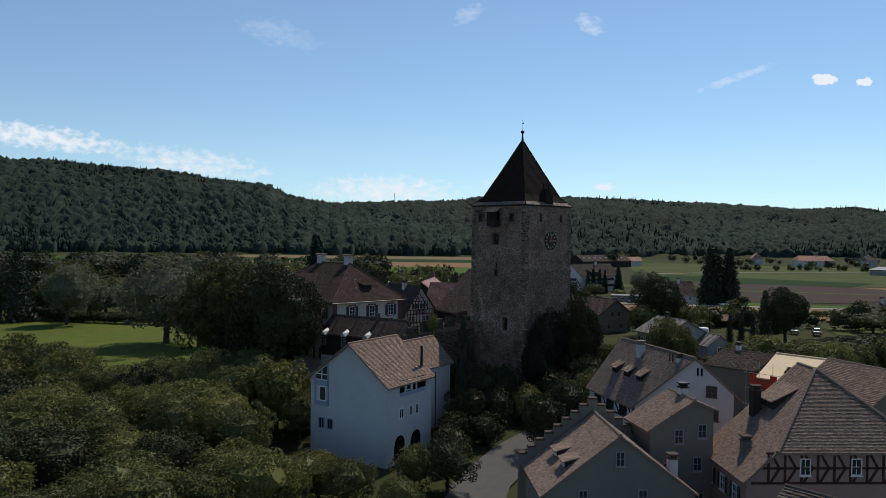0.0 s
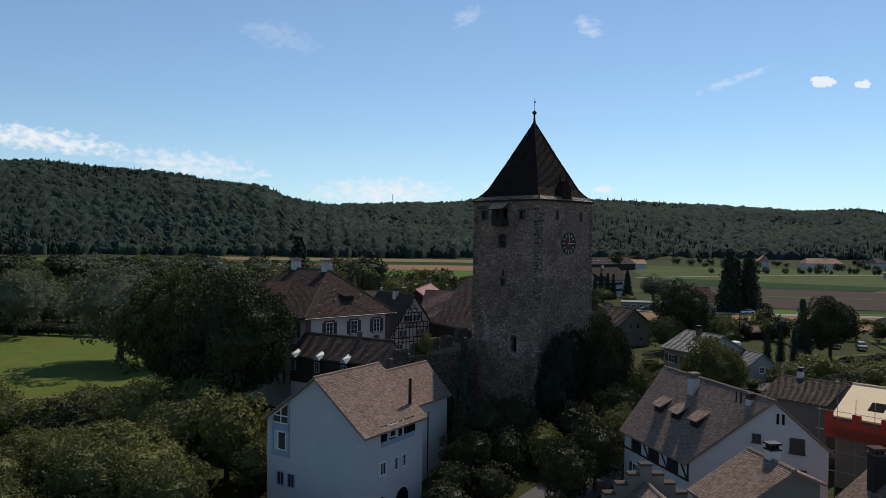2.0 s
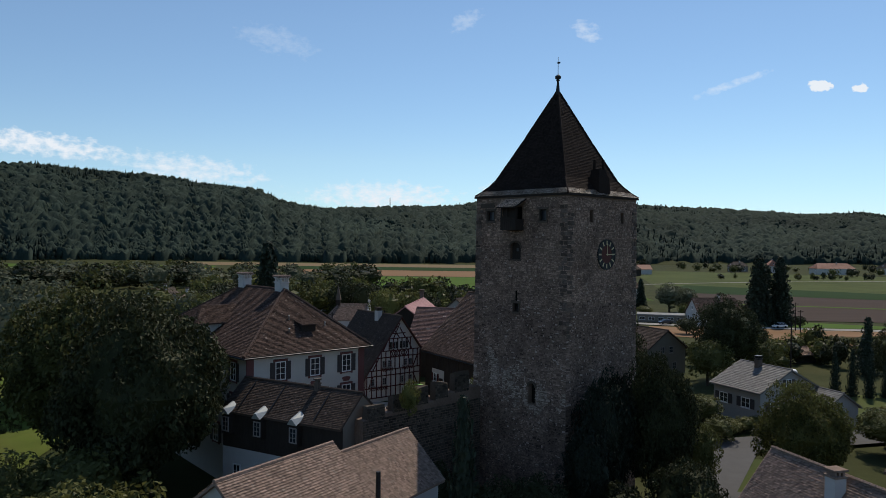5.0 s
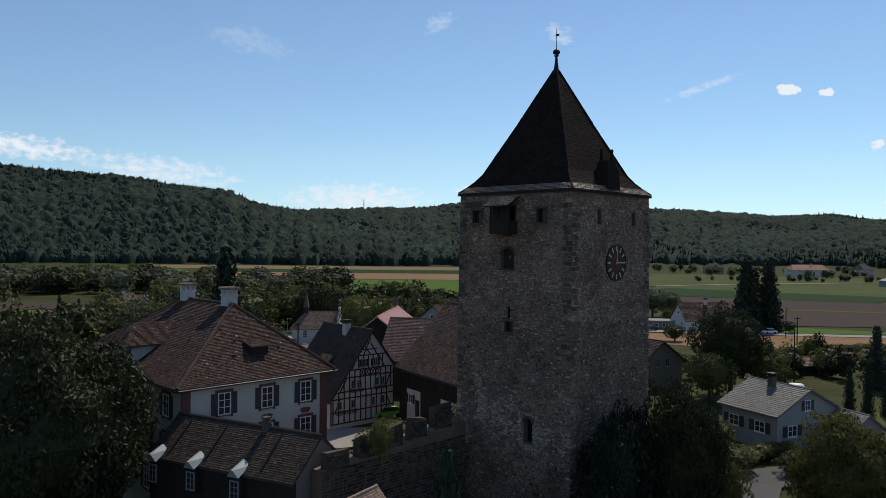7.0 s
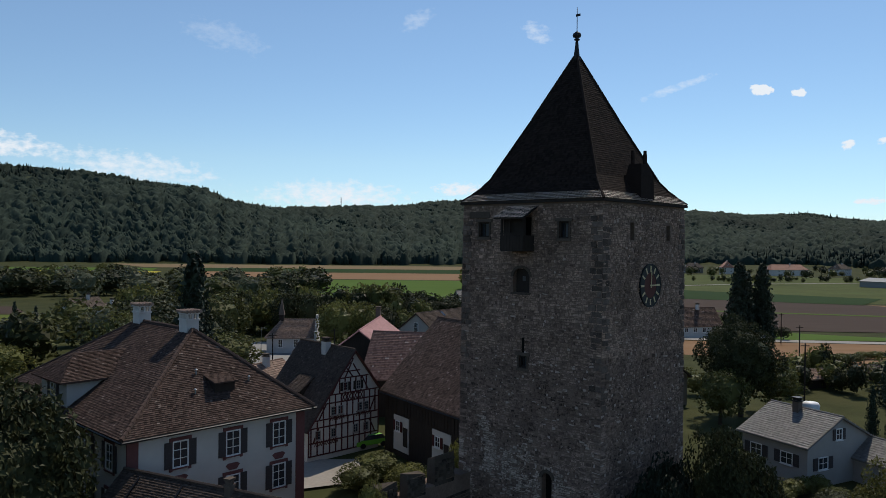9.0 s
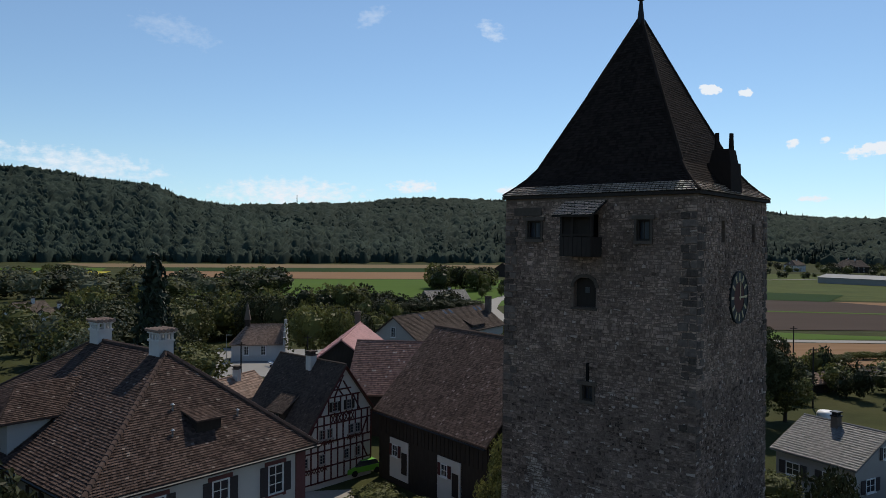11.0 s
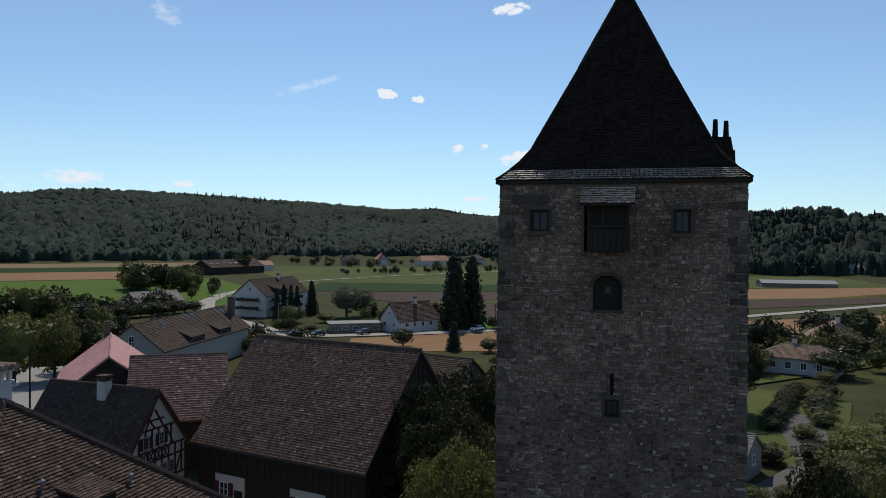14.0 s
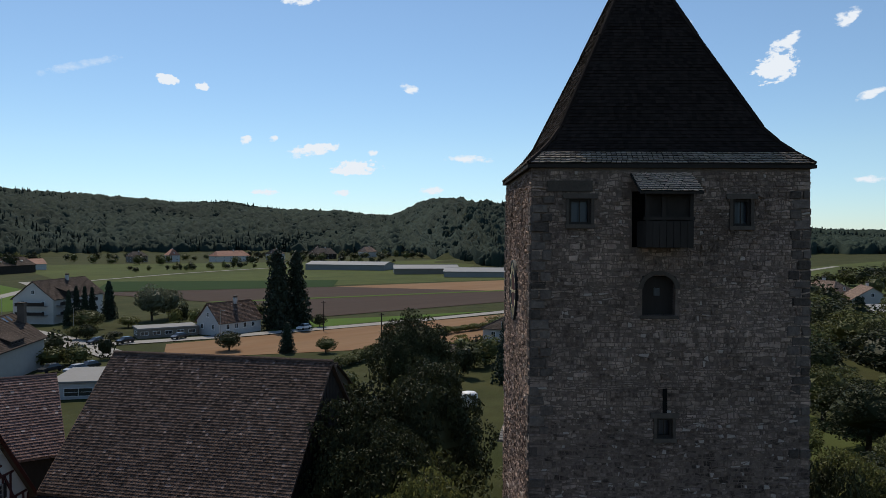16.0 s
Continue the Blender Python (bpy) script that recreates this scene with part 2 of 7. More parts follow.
GROUND = material("mixed_ground", (0.036, 0.043, 0.015), 0.95, 0.4, 0.2, 0.3, 0.05, 4, tint=(0.06, 0.06, 0.024))
CROP_GREEN = material("green_crop", (0.07, 0.115, 0.02), 0.95, 0.15, 0.15, 0.12, stretch=(0.4, 2, 1))
CROP_DARK = material("maize_crop", (0.022, 0.044, 0.011), 0.95, 0.2, 0.3, 0.15, stretch=(0.4, 3, 1))
STUBBLE = material("stubble_field", (0.21, 0.118, 0.062), 0.95, 0.15, 0.3, 0.16, stretch=(0.25, 2.5, 1), tint=(0.235, 0.148, 0.084))
STRAW = material("straw_field", (0.19, 0.137, 0.077), 0.95, 0.15, 0.2, 0.14, stretch=(0.25, 2.5, 1))
PLOUGHED = material("ploughed_soil", (0.065, 0.046, 0.036), 0.95, 0.15, 0.3, 0.14, stretch=(0.25, 3, 1))
ASPHALT = material("asphalt", (0.11, 0.105, 0.1), 0.9, 0.15, 1.0, 0.15)
GRAVEL = material("pale_gravel", (0.3, 0.268, 0.23), 0.95, 0.2, 2.5, 0.15, 0.02, 9)
ROAD_PALE = material("pale_lane", (0.3, 0.28, 0.25), 0.9, 0.1, 0.6, 0.1)
CONCRETE = material("concrete", (0.26, 0.25, 0.235), 0.85, 0.12, 1.5, 0.1)
WHITE_PAINT = material("white_paint", (0.8, 0.8, 0.8), 0.5, 0.03, 3, 0.03)
RED_NET = material("red_scaffold_net", (0.42, 0.1, 0.065), 0.8, 0.25, 3, 0.2, thin=0.45)
BARK = material("bark", (0.07, 0.055, 0.042), 0.95, 0.3, 4, 0.2, 0.03, 9, stretch=(1, 1, 0.3))
LEAF = {
    "green": material("leaf_green", (0.098, 0.102, 0.036), 0.5, 0.3, 0.6, 0.25, island=0.4, obrand=0.2, thin=0.26, spec=0.07),
    "dark": material("leaf_dark", (0.042, 0.046, 0.021), 0.5, 0.3, 0.6, 0.2, island=0.4, obrand=0.2, thin=0.12, spec=0.06),
    "yellow": material("leaf_yellow_green", (0.135, 0.135, 0.043), 0.45, 0.3, 0.6, 0.25, island=0.4, obrand=0.2, thin=0.32, spec=0.07),
    "grey": material("leaf_grey_green", (0.13, 0.138, 0.085), 0.6, 0.25, 0.6, 0.2, island=0.3, obrand=0.15, thin=0.35, spec=0.1),
    # needles darkened beyond their own green to paint in the tower's shade
    "yew": material("needle_shade_black", (0.016, 0.021, 0.012), 0.6, 0.3, 0.8, 0.2, island=0.35, obrand=0.2, spec=0.15),
    "conifer": material("needle_dark", (0.027, 0.04, 0.022), 0.7, 0.3, 0.8, 0.2, island=0.35, obrand=0.2),
}
# canopy green with a bluish cast mixed in to imitate distance haze
FOREST = material("hazy_forest_canopy", (0.034, 0.048, 0.035), 0.9, 0.35, 0.12, 0.3, 0.5, 0.4, tint=(0.025, 0.037, 0.03), stain=0.25, stain_scale=0.006)
FOREST_DARK = material("forest_conifer", (0.026, 0.035, 0.028), 0.9, 0.3, 0.03, 0.2, island=0.45)
FOREST_FLOOR = material("forest_floor", (0.05, 0.06, 0.036), 0.95, 0.3, 0.05, 0.2)
CAR_PAINT = {n: material("car_paint_" + n, c, 0.25, 0.03, 1, 0.02, spec=0.6) for n, c in
             (("green", (0.16, 0.42, 0.05)), ("dark", (0.02, 0.022, 0.028)), ("white", (0.75, 0.75, 0.75)), ("red", (0.4, 0.04, 0.03)), ("silver", (0.4, 0.41, 0.43)))}
RUBBER = material("rubber", (0.02, 0.02, 0.02), 0.8, 0.1, 5, 0.1)


# ---- mesh helpers ----
class Geo:
    """Collects faces in world or local metres and turns them into one mesh."""

    def __init__(self):
        self.v, self.f = [], []

    def poly(self, *pts):
        n = len(self.v)
        self.v.extend([tuple(p) for p in pts])
        self.f.append(tuple(range(n, n + len(pts))))

    def hexa(self, a, b):
        """A solid between two rings of equally many points (a below or inside, b above or outside)."""
        n, k = len(self.v), len(a)
        self.v.extend([tuple(p) for p in a])
        self.v.extend([tuple(p) for p in b])
        self.f.append(tuple(n + i for i in reversed(range(k))))
        self.f.append(tuple(n + k + i for i in range(k)))
        for i in range(k):
            j = (i + 1) % k
            self.f.append((n + i, n + j, n + k + j, n + k + i))

    def box(self, c, s, m=None):
        """A box with centre c and size s, turned by the matrix m (about c)."""
        x, y, z = s[0] / 2, s[1] / 2, s[2] / 2
        ring = [(-x, -y), (x, -y), (x, y), (-x, y)]
        c = Vector(c)
        m = m or Matrix.Identity(3)
        self.hexa([c + m @ Vector((p, q, -z)) for p, q in ring], [c + m @ Vector((p, q, z)) for p, q in ring])

    def bar(self, p, q, w, h, up=(0, 0, 1)):
        """A squared bar from p to q, w wide and h deep."""
        p, q = Vector(p), Vector(q)
        d = (q - p).normalized()
        s = d.cross(Vector(up))
        s = s.normalized() if s.length > 1e-4 else Vector((1, 0, 0))
        t = s.cross(d)
        ring = [s * (a * w / 2) + t * (b * h / 2) for a, b in ((-1, -1), (1, -1), (1, 1), (-1, 1))]
        self.hexa([p + r for r in ring], [q + r for r in ring])

    def tube(self, p, q, r0, r1, n=8):
        p, q = Vector(p), Vector(q)
        d = (q - p).normalized()
        s = d.orthogonal().normalized()
        t = d.cross(s)
        ring = [s * math.cos(2 * math.pi * i / n) + t * math.sin(2 * math.pi * i / n) for i in range(n)]
        self.hexa([p + r * r0 for r in ring], [q + r * r1 for r in ring])

    def lathe(self, c, profile, n=12):
        """Turned about the upright through c; profile: (radius, height)."""
        k = len(self.v)
        for r, h in profile:
            for i in range(n):
                a = 2 * math.pi * i / n
                self.v.append((c[0] + r * math.cos(a), c[1] + r * math.sin(a), c[2] + h))
        for j in range(len(profile) - 1):
            for i in range(n):
                i2 = (i + 1) % n
                self.f.append((k + j * n + i, k + j * n + i2, k + (j + 1) * n + i2, k + (j + 1) * n + i))
        self.f.append(tuple(k + i for i in reversed(range(n))))
        self.f.append(tuple(k + (len(profile) - 1) * n + i for i in range(n)))

    def tiles(self, e0, e1, r1, r0, row=0.17, width=0.19, lift=0.03, seed=1, gap=0.03):
        """Courses of single roof tiles over the slope with eave e0-e1 and ridge r0-r1 (a quad or, with r0 = r1, a triangle)."""
        rng = np.random.RandomState(seed)
        e0, e1, r1, r0 = (np.array(p, float) for p in (e0, e1, r1, r0))
        n = np.cross(e1 - e0, (r0 + r1) / 2 - (e0 + e1) / 2)
        n /= np.linalg.norm(n)
        if n[2] < 0:
            n = -n
        slope = max(np.linalg.norm(r0 - e0), np.linalg.norm((r0 + r1 - e0 - e1) / 2))
        rows = max(2, int(slope / row))
        V, F = self.v, self.f
        for i in range(rows):
            a, b = i / rows, min(1.0, (i + 1.25) / rows)
            pa, qa = e0 + (r0 - e0) * a, e1 + (r1 - e1) * a
            pb, qb = e0 + (r0 - e0) * b, e1 + (r1 - e1) * b
            k = max(1, int(round(np.linalg.norm(qa - pa) / width)))
            off = 0.5 * (i % 2) / k
            us = np.clip(np.arange(k + 2) / k - off, 0, 1)
            h = lift * (1 + 0.45 * rng.rand(k + 1))
            sk = rng.uniform(-0.012, 0.012, (k + 1, 2))
            for j in range(k + 1):
                u0, u1 = us[j] + gap / k, us[j + 1] - gap / k
                if u1 - u0 < 0.2 / k:
                    continue
                d = (pb - pa) * 0.04 * sk[j, 0] / 0.012
                A, B = pa + (qa - pa) * u0 - d, pa + (qa - pa) * u1 - d
                C, D = pb + (qb - pb) * u1, pb + (qb - pb) * u0
                c = len(V)
                V.extend((A + n * h[j], B + n * (h[j] + sk[j, 1]), C + n * 0.006, D + n * 0.006, A + n * h[j] * 0.62, B + n * (h[j] + sk[j, 1]) * 0.62))
                F.append((c, c + 1, c + 2, c + 3))
                F.append((c + 4, c + 5, c + 1, c))

    def mesh(self, name, smooth=False):
        me = bpy.data.meshes.new(name)
        me.from_pydata([tuple(map(float, p)) for p in self.v], [], self.f)
        me.update()
        if smooth:
            me.polygons.foreach_set("use_smooth", [True] * len(me.polygons))
        return me


def thing(name, at, label="", category="", group="", kind=""):
    ob = new(name)
    ob.empty_display_size = 0.3
    ob.matrix_world = Matrix.Translation(at) if not isinstance(at, Matrix) else at
    return tagged(ob, label, category, group, kind)


def part(name, geo, mat, parent=None, label="", smooth=False, kind="", bevel=0.0):
    """One mesh object (in world metres) under a thing or a part."""
    me = geo if isinstance(geo, bpy.types.Mesh) else geo.mesh(name, smooth)
    if mat is not None and not me.materials:
        me.materials.append(mat)
    ob = new(name, me)
    if parent is not None:
        ob.parent = parent
        p, m = parent, Matrix.Identity(4)
        while p is not None:
            m = p.matrix_basis @ m
            m = p.matrix_parent_inverse @ m if p.parent is not None else m
            p = p.parent
        ob.matrix_parent_inverse = m.inverted()
    return tagged(ob, label, "", "", kind)


def stuff(name, geo, mat, label, category, kind="stuff"):
    return tagged(part(name, geo, mat), label, category, "", kind)


# ---- terrain ----
GY = [-3000, -60, 40, 80, 110, 130, 165, 230, 300, 450, 800, 5000]
GZ = [-12, -8, -1.5, 0.5, 2.8, 3.8, 4.2, 2.8, 2.0, 1.0, 0.0, 0.0]
SKY_A = [-180, -90, -60, -42, -33, -30, -26, -22, -18, -15, -13, -10.5, -7.5, -4, 0, 3, 5.5, 8, 12, 16, 20, 24, 28, 32, 36, 39.3, 40.6, 42.2, 44, 47, 50, 52, 54, 56, 58, 60, 63, 66, 70, 74, 85, 120, 180]
SKY_E = [1.63, 3.13, 3.53, 3.83, 3.69, 3.9, 3.66, 3.53, 3.0, 2.71, 1.98, 1.67, 1.69, 1.88, 1.84, 2.07, 2.14, 2.17, 2.14, 1.92, 1.72, 1.48, 1.63, 1.13, 0.99, 0.78, 1.2, 1.8, 1.65, 1.45, 1.4, 1.38, 1.36, 1.25, 1.0, 0.8, 0.55, 0.39, 0.02, -0.16, 1.36, 1.36, 1.36]
FOOT_A = [-180, -60, -28, -15, -8, 0, 12, 20, 30, 40, 44, 60, 66, 80, 180]
FOOT_D = [1500, 1000, 1000, 950, 900, 920, 950, 1150, 1150, 900, 640, 720, 1100, 1100, 1500]
CREST_D = [2600, 1750, 1650, 1550, 1750, 2000, 2000, 2200, 2200, 1800, 1150, 1250, 2000, 2000, 2600]


def hill(x, y):
    """Height of the wooded hills that close the valley."""
    dx, dy = x, y - 40.0
    a, r = np.degrees(np.arctan2(dx, dy)), np.hypot(dx, dy)
    e, f, c = np.interp(a, SKY_A, SKY_E), np.interp(a, FOOT_A, FOOT_D), np.interp(a, FOOT_A, CREST_D)
    s = np.clip((r - f) / (c - f), 0, 1)
    s = s ** 1.15 * (3 - 2 * s) * 1.0
    lump = 1 + 0.06 * np.sin(x * 0.011 + 1.3) * np.sin(y * 0.009)
    return np.clip(s, 0, 1) * (np.tan(np.radians(e)) * c + 27) * np.where(s < 0.98, lump, 1.0)


def ground(x, y):
    return np.interp(y, GY, GZ) + hill(x, y)


def gz(x, y):
    return float(ground(np.array(float(x)), np.array(float(y))))


def axis(lo, hi):
    near = np.arange(-200, 401, 20.0)
    far = np.concatenate([np.arange(420, 1000, 40.0), np.arange(1000, hi + 1, 90.0)])
    neg = -np.concatenate([np.arange(220, 1000, 40.0), np.arange(1000, -lo + 1, 90.0)])[::-1]
    return np.concatenate([neg, near, far])


gx, gyy = axis(-4000, 4000), axis(-2500, 4300)
X, Y = np.meshgrid(gx, gyy)
Z = ground(X, Y)
verts = np.stack([X, Y, Z], -1).reshape(-1, 3)
nx = len(gx)
faces = [(j * nx + i, j * nx + i + 1, (j + 1) * nx + i + 1, (j + 1) * nx + i) for j in range(len(gyy) - 1) for i in range(nx - 1)]
me = bpy.data.meshes.new("ground")
me.from_pydata(verts.tolist(), [], faces)
me.materials.append(GROUND)
me.materials.append(FOREST_FLOOR)
cz = hill(verts[:, 0], verts[:, 1])
for p in me.polygons:
    if min(cz[i] for i in p.vertices) > 1.0:
        p.material_index = 1
tagged(new("ground", me), "broad flat valley floor between wooded hills", "ground", "", "structure")


def patch(name, poly, mat, label, category, lift=0.12, cells=10):
    """A field or lane laid on the ground: a four-cornered outline, subdivided to follow it."""
    a, b, c, d = (np.array(p, float) for p in poly)
    g = Geo()
    for i in range(cells + 1):
        for j in range(cells + 1):
            u, v = i / cells, j / cells
            p = (a * (1 - u) + b * u) * (1 - v) + (d * (1 - u) + c * u) * v
            g.v.append((p[0], p[1], float(np.interp(p[1], GY, GZ)) + lift + max(0.0, gz(*p) - float(np.interp(p[1], GY, GZ)))))
    w = cells + 1
    g.f = [(i * w + j, (i + 1) * w + j, (i + 1) * w + j + 1, i * w + j + 1) for i in range(cells) for j in range(cells)]
    return stuff(name, g, mat, label, category, "structure")


def ribbon(name, pts, width, mat, label, category="road", lift=0.2):
    g = Geo()
    pts = [np.array(p, float) for p in pts]
    dense = []
    for p, q in zip(pts, pts[1:]):
        k = max(1, int(np.linalg.norm(q - p) / 12))
        dense += [p + (q - p) * i / k for i in range(k)]
    dense.append(pts[-1])
    for i, p in enumerate(dense):
        d = dense[min(i + 1, len(dense) - 1)] - dense[max(i - 1, 0)]
        d /= np.linalg.norm(d)
        s = np.array((d[1], -d[0])) * width / 2
        for q in (p - s, p + s):
            g.v.append((q[0], q[1], gz(*q) + lift))
    g.f = [(2 * i, 2 * i + 1, 2 * i + 3, 2 * i + 2) for i in range(len(dense) - 1)]
    return stuff(name, g, mat, label, category, "structure")


patch("lawn", [(-150, 95), (-40, 95), (-45, 168), (-150, 190)], GRASS, "sunlit mown park lawn with a footpath", "lawn")
patch("field_meadow", [(110, 436), (430, 330), (640, 560), (170, 790)], MEADOW, "pale green meadow before the village", "field", 0.06, 20)
patch("field_stubble_near", [(48, 240), (98, 210), (150, 247), (58, 260)], STUBBLE, "orange-brown harvested stubble field beside the road", "field")
patch("field_stubble_east", [(98, 210), (238, 197), (248, 232), (150, 247)], STUBBLE, "orange-brown harvested stubble field behind the gardens", "field")
patch("field_verge", [(86, 262), (170, 255), (130, 268), (106, 281)], CROP_GREEN, "narrow green grass strip along the road", "field", 0.14)
patch("field_ploughed", [(104, 284), (330, 262), (340, 278), (119, 352)], PLOUGHED, "dark brown ploughed field", "field", 0.16)
patch("field_strip", [(119, 352), (340, 278), (341, 282), (120, 357)], CROP_GREEN, "thin green strip between ploughed fields", "field", 0.22)
patch("field_ploughed_upper", [(120, 357), (238, 314), (206, 390), (104, 440)], PLOUGHED, "dark brown ploughed field", "field", 0.16)
patch("field_stubble_far", [(238, 314), (430, 250), (440, 326), (206, 392)], STUBBLE, "orange stubble field in the distance", "field")
patch("field_maize", [(108, 440), (203, 390), (240, 434), (143, 511)], CROP_DARK, "dark green maize field", "field", 0.25)
patch("field_crop", [(-95, 372), (88, 372), (96, 586), (-120, 586)], CROP_GREEN, "bright green crop field", "field")
patch("field_stubble_mid", [(-170, 600), (70, 592), (80, 706), (-200, 712)], STUBBLE, "orange stubble strip across the valley", "field")
patch("field_maize_mid", [(-200, 715), (80, 709), (90, 800), (-220, 800)], CROP_DARK, "dark green maize strip", "field")
patch("field_straw_mid", [(-260, 802), (150, 802), (150, 900), (-330, 900)], STRAW, "tan straw-coloured field below the woods", "field")
patch("field_left", [(-240, 262), (-115, 262), (-130, 318), (-250, 318)], GRASS, "green pasture among trees", "field")
patch("field_left_ploughed", [(-260, 322), (-130, 322), (-150, 352), (-260, 352)], PLOUGHED, "brown ploughed strip", "field")
patch("field_left_far", [(-560, 520), (-180, 560), (-240, 780), (-700, 760)], CROP_GREEN, "green field below the left-hand hill", "field")
patch("field_rape", [(-330, 640), (-200, 640), (-210, 700), (-350, 700)], material("yellow_crop", (0.4, 0.33, 0.05), 0.9, 0.15, 0.2, 0.1), "yellow flowering crop strip", "field", 0.2)
patch("field_south", [(300, 180), (900, 150), (900, 300), (300, 300)], MEADOW, "green meadow beside the town", "field")
ribbon("road", [(36, 274), (46, 270.5), (60, 266), (78, 261), (100, 257.5), (130, 253), (165, 250.5), (300, 258), (620, 290)], 5.5, ROAD_PALE, "pale sunlit country road across the fields")
ribbon("road_curve", [(43, 250), (44, 268), (44.3, 292), (42.5, 320), (41.5, 337), (43, 358), (47, 377), (52, 398), (65, 430), (78, 452), (102, 490), (110, 540)], 6.5, ROAD_PALE, "curving pale main road leaving town", lift=0.24)
ribbon("lane_far", [(118, 512), (146, 530), (213, 565), (257, 580), (330, 600)], 4, ROAD_PALE, "pale farm lane across the meadow", lift=0.34)
ribbon("lane_garden", [(26, 112), (34, 126), (60, 133), (78, 150)], 5.5, ASPHALT, "grey asphalt lane between gardens")
ribbon("street", [(2, 56), (5, 73), (9.5, 83), (20, 98), (27, 113)], 6, ASPHALT, "grey asphalt street climbing to the tower")
ribbon("park_path", [(-120, 104), (-75, 108), (-50, 118)], 1.6, STRAW, "narrow gravel footpath across the lawn", lift=0.2)
patch("gravel_yard", [(-12, 134), (-4, 137), (-5, 144.5), (-14, 144)], GRAVEL, "sunlit pale gravel courtyard", "yard", 0.15)
patch("town_square", [(-42, 196), (-8, 201), (-8, 246), (-38, 250)], CONCRETE, "asphalt square with a small roundabout", "square", 0.15)


# ---- buildings ----
class Frame:
    """A house's own directions: a to its right, b back along the ridge, from the middle of the front."""

    def __init__(self, at, ang, skew=0.0):
        self.o = Vector((at[0], at[1], 0))
        self.d = Vector((math.cos(radians(ang)), math.sin(radians(ang)), 0))
        self.r = Vector((self.d.y, -self.d.x, 0))
        self.skew = skew

    def __call__(self, a, b, z):
        return self.o + self.r * a + self.d * b + Vector((0, 0, z))


def window(parent, P, n, w, h, shutters=None, bars=(1, 1), frame_mat=None, sill=True, name="window", arch=False, surround=None):
    """A window at the point P (its middle) of a wall with normal n."""
    n = Vector(n).normalized()
    s = Vector((-n.y, n.x, 0)).normalized()
    up = Vector((0, 0, 1))
    P = Vector(P)
    m = Matrix((s, n, up)).transposed()
    fm = frame_mat or FRAME_WHITE
    g = Geo()
    t = min(0.09, w * 0.12)
    for dx in (-1, 1):
        g.box(P + s * dx * (w / 2) + n * 0.03, (t, 0.1, h + t), m)
    for dz in (-1, 1):
        g.box(P + up * dz * (h / 2) + n * 0.03, (w - t, 0.1, t), m)
    win = part(name, g, fm, parent)
    for i in range(bars[0]):
        g = Geo()
        g.box(P + s * (w * ((i + 1) / (bars[0] + 1) - 0.5)) + n * 0.02, (t * 0.6, 0.05, h - t), m)
        part("glazing_bar", g, fm, win)
    for i in range(bars[1]):
        g = Geo()
        g.box(P + up * (h * ((i + 1) / (bars[1] + 1) - 0.5)) + n * 0.018, (w - t, 0.044, t * 0.5), m)
        part("glazing_bar", g, fm, win)
    g = Geo()
    g.box(P + n * 0.0, (w - t * 0.5, 0.025, h - t * 0.5), m)
    part("pane", g, GLASS, win, "dark reflecting glass")
    if surround:
        g = Geo()
        for dx in (-1, 1):
            g.box(P + s * dx * (w / 2 + 0.14) + n * 0.02, (0.2, 0.08, h + 0.5), m)
        g.box(P + up * (h / 2 + 0.16) + n * 0.022, (w + 0.5, 0.085, 0.22), m)
        part("surround", g, surround, win, "red sandstone surround")
    if sill:
        g = Geo()
        g.box(P - up * (h / 2 + t) + n * 0.07, (w + 0.2, 0.16, 0.08), m)
        part("sill", g, surround or fm, win)
    if shutters:
        for dx in (-1, 1):
            g = Geo()
            c = P + s * dx * (w * 0.5 + w * 0.27 + 0.05) + n * 0.05
            g.box(c, (w * 0.5, 0.05, h + 0.05), m)
            for k in range(6):
                g.box(c + up * (h * (k / 6 - 0.42)) + n * 0.03, (w * 0.4, 0.03, h * 0.05), m)
            part("shutter", g, shutters, win, "dark louvred shutter")
    return win


def tiled_slope(name, parent, e0, e1, r1, r0, mat, row, width, seed, thick=0.16):
    """A roof slope: a thick deck with single tiles laid in courses."""
    e0, e1, r1, r0 = (Vector(p) for p in (e0, e1, r1, r0))
    g = Geo()
    dn = Vector((0, 0, -thick))
    ring = [e0, e1, r1, r0] if (r1 - r0).length > 0.05 else [e0, e1, r1]
    g.hexa([p + dn for p in ring], ring)
    if row:
        g.tiles(e0, e1, r1, r0, row, width, 0.055 if row < 0.25 else 0.08, seed)
    return part(name, g, mat, parent)


def ridge_cap(parent, p, q, mat, r=0.13):
    p, q = Vector(p), Vector(q)
    g = Geo()
    n = max(2, int((q - p).length / 0.4))
    d = (q - p).normalized()
    s_ = d.orthogonal().normalized()
    t_ = d.cross(s_)
    for i in range(n):
        for f, rr in ((0.0, 1.0), (0.93, 0.82)):
            c = p.lerp(q, (i + f) / n)
            g.v.extend([tuple(c + (s_ * math.cos(k * math.pi / 3) + t_ * math.sin(k * math.pi / 3)) * r * rr) for k in range(6)])
    for i in range(2 * n - 1):
        g.f.extend([(6 * i + k, 6 * i + (k + 1) % 6, 6 * i + 6 + (k + 1) % 6, 6 * i + 6 + k) for k in range(6)])
    g.f.append(tuple(range(5, -1, -1)))
    g.f.append(tuple(range(12 * n - 6, 12 * n)))
    part("ridge_cap", g, mat, parent)


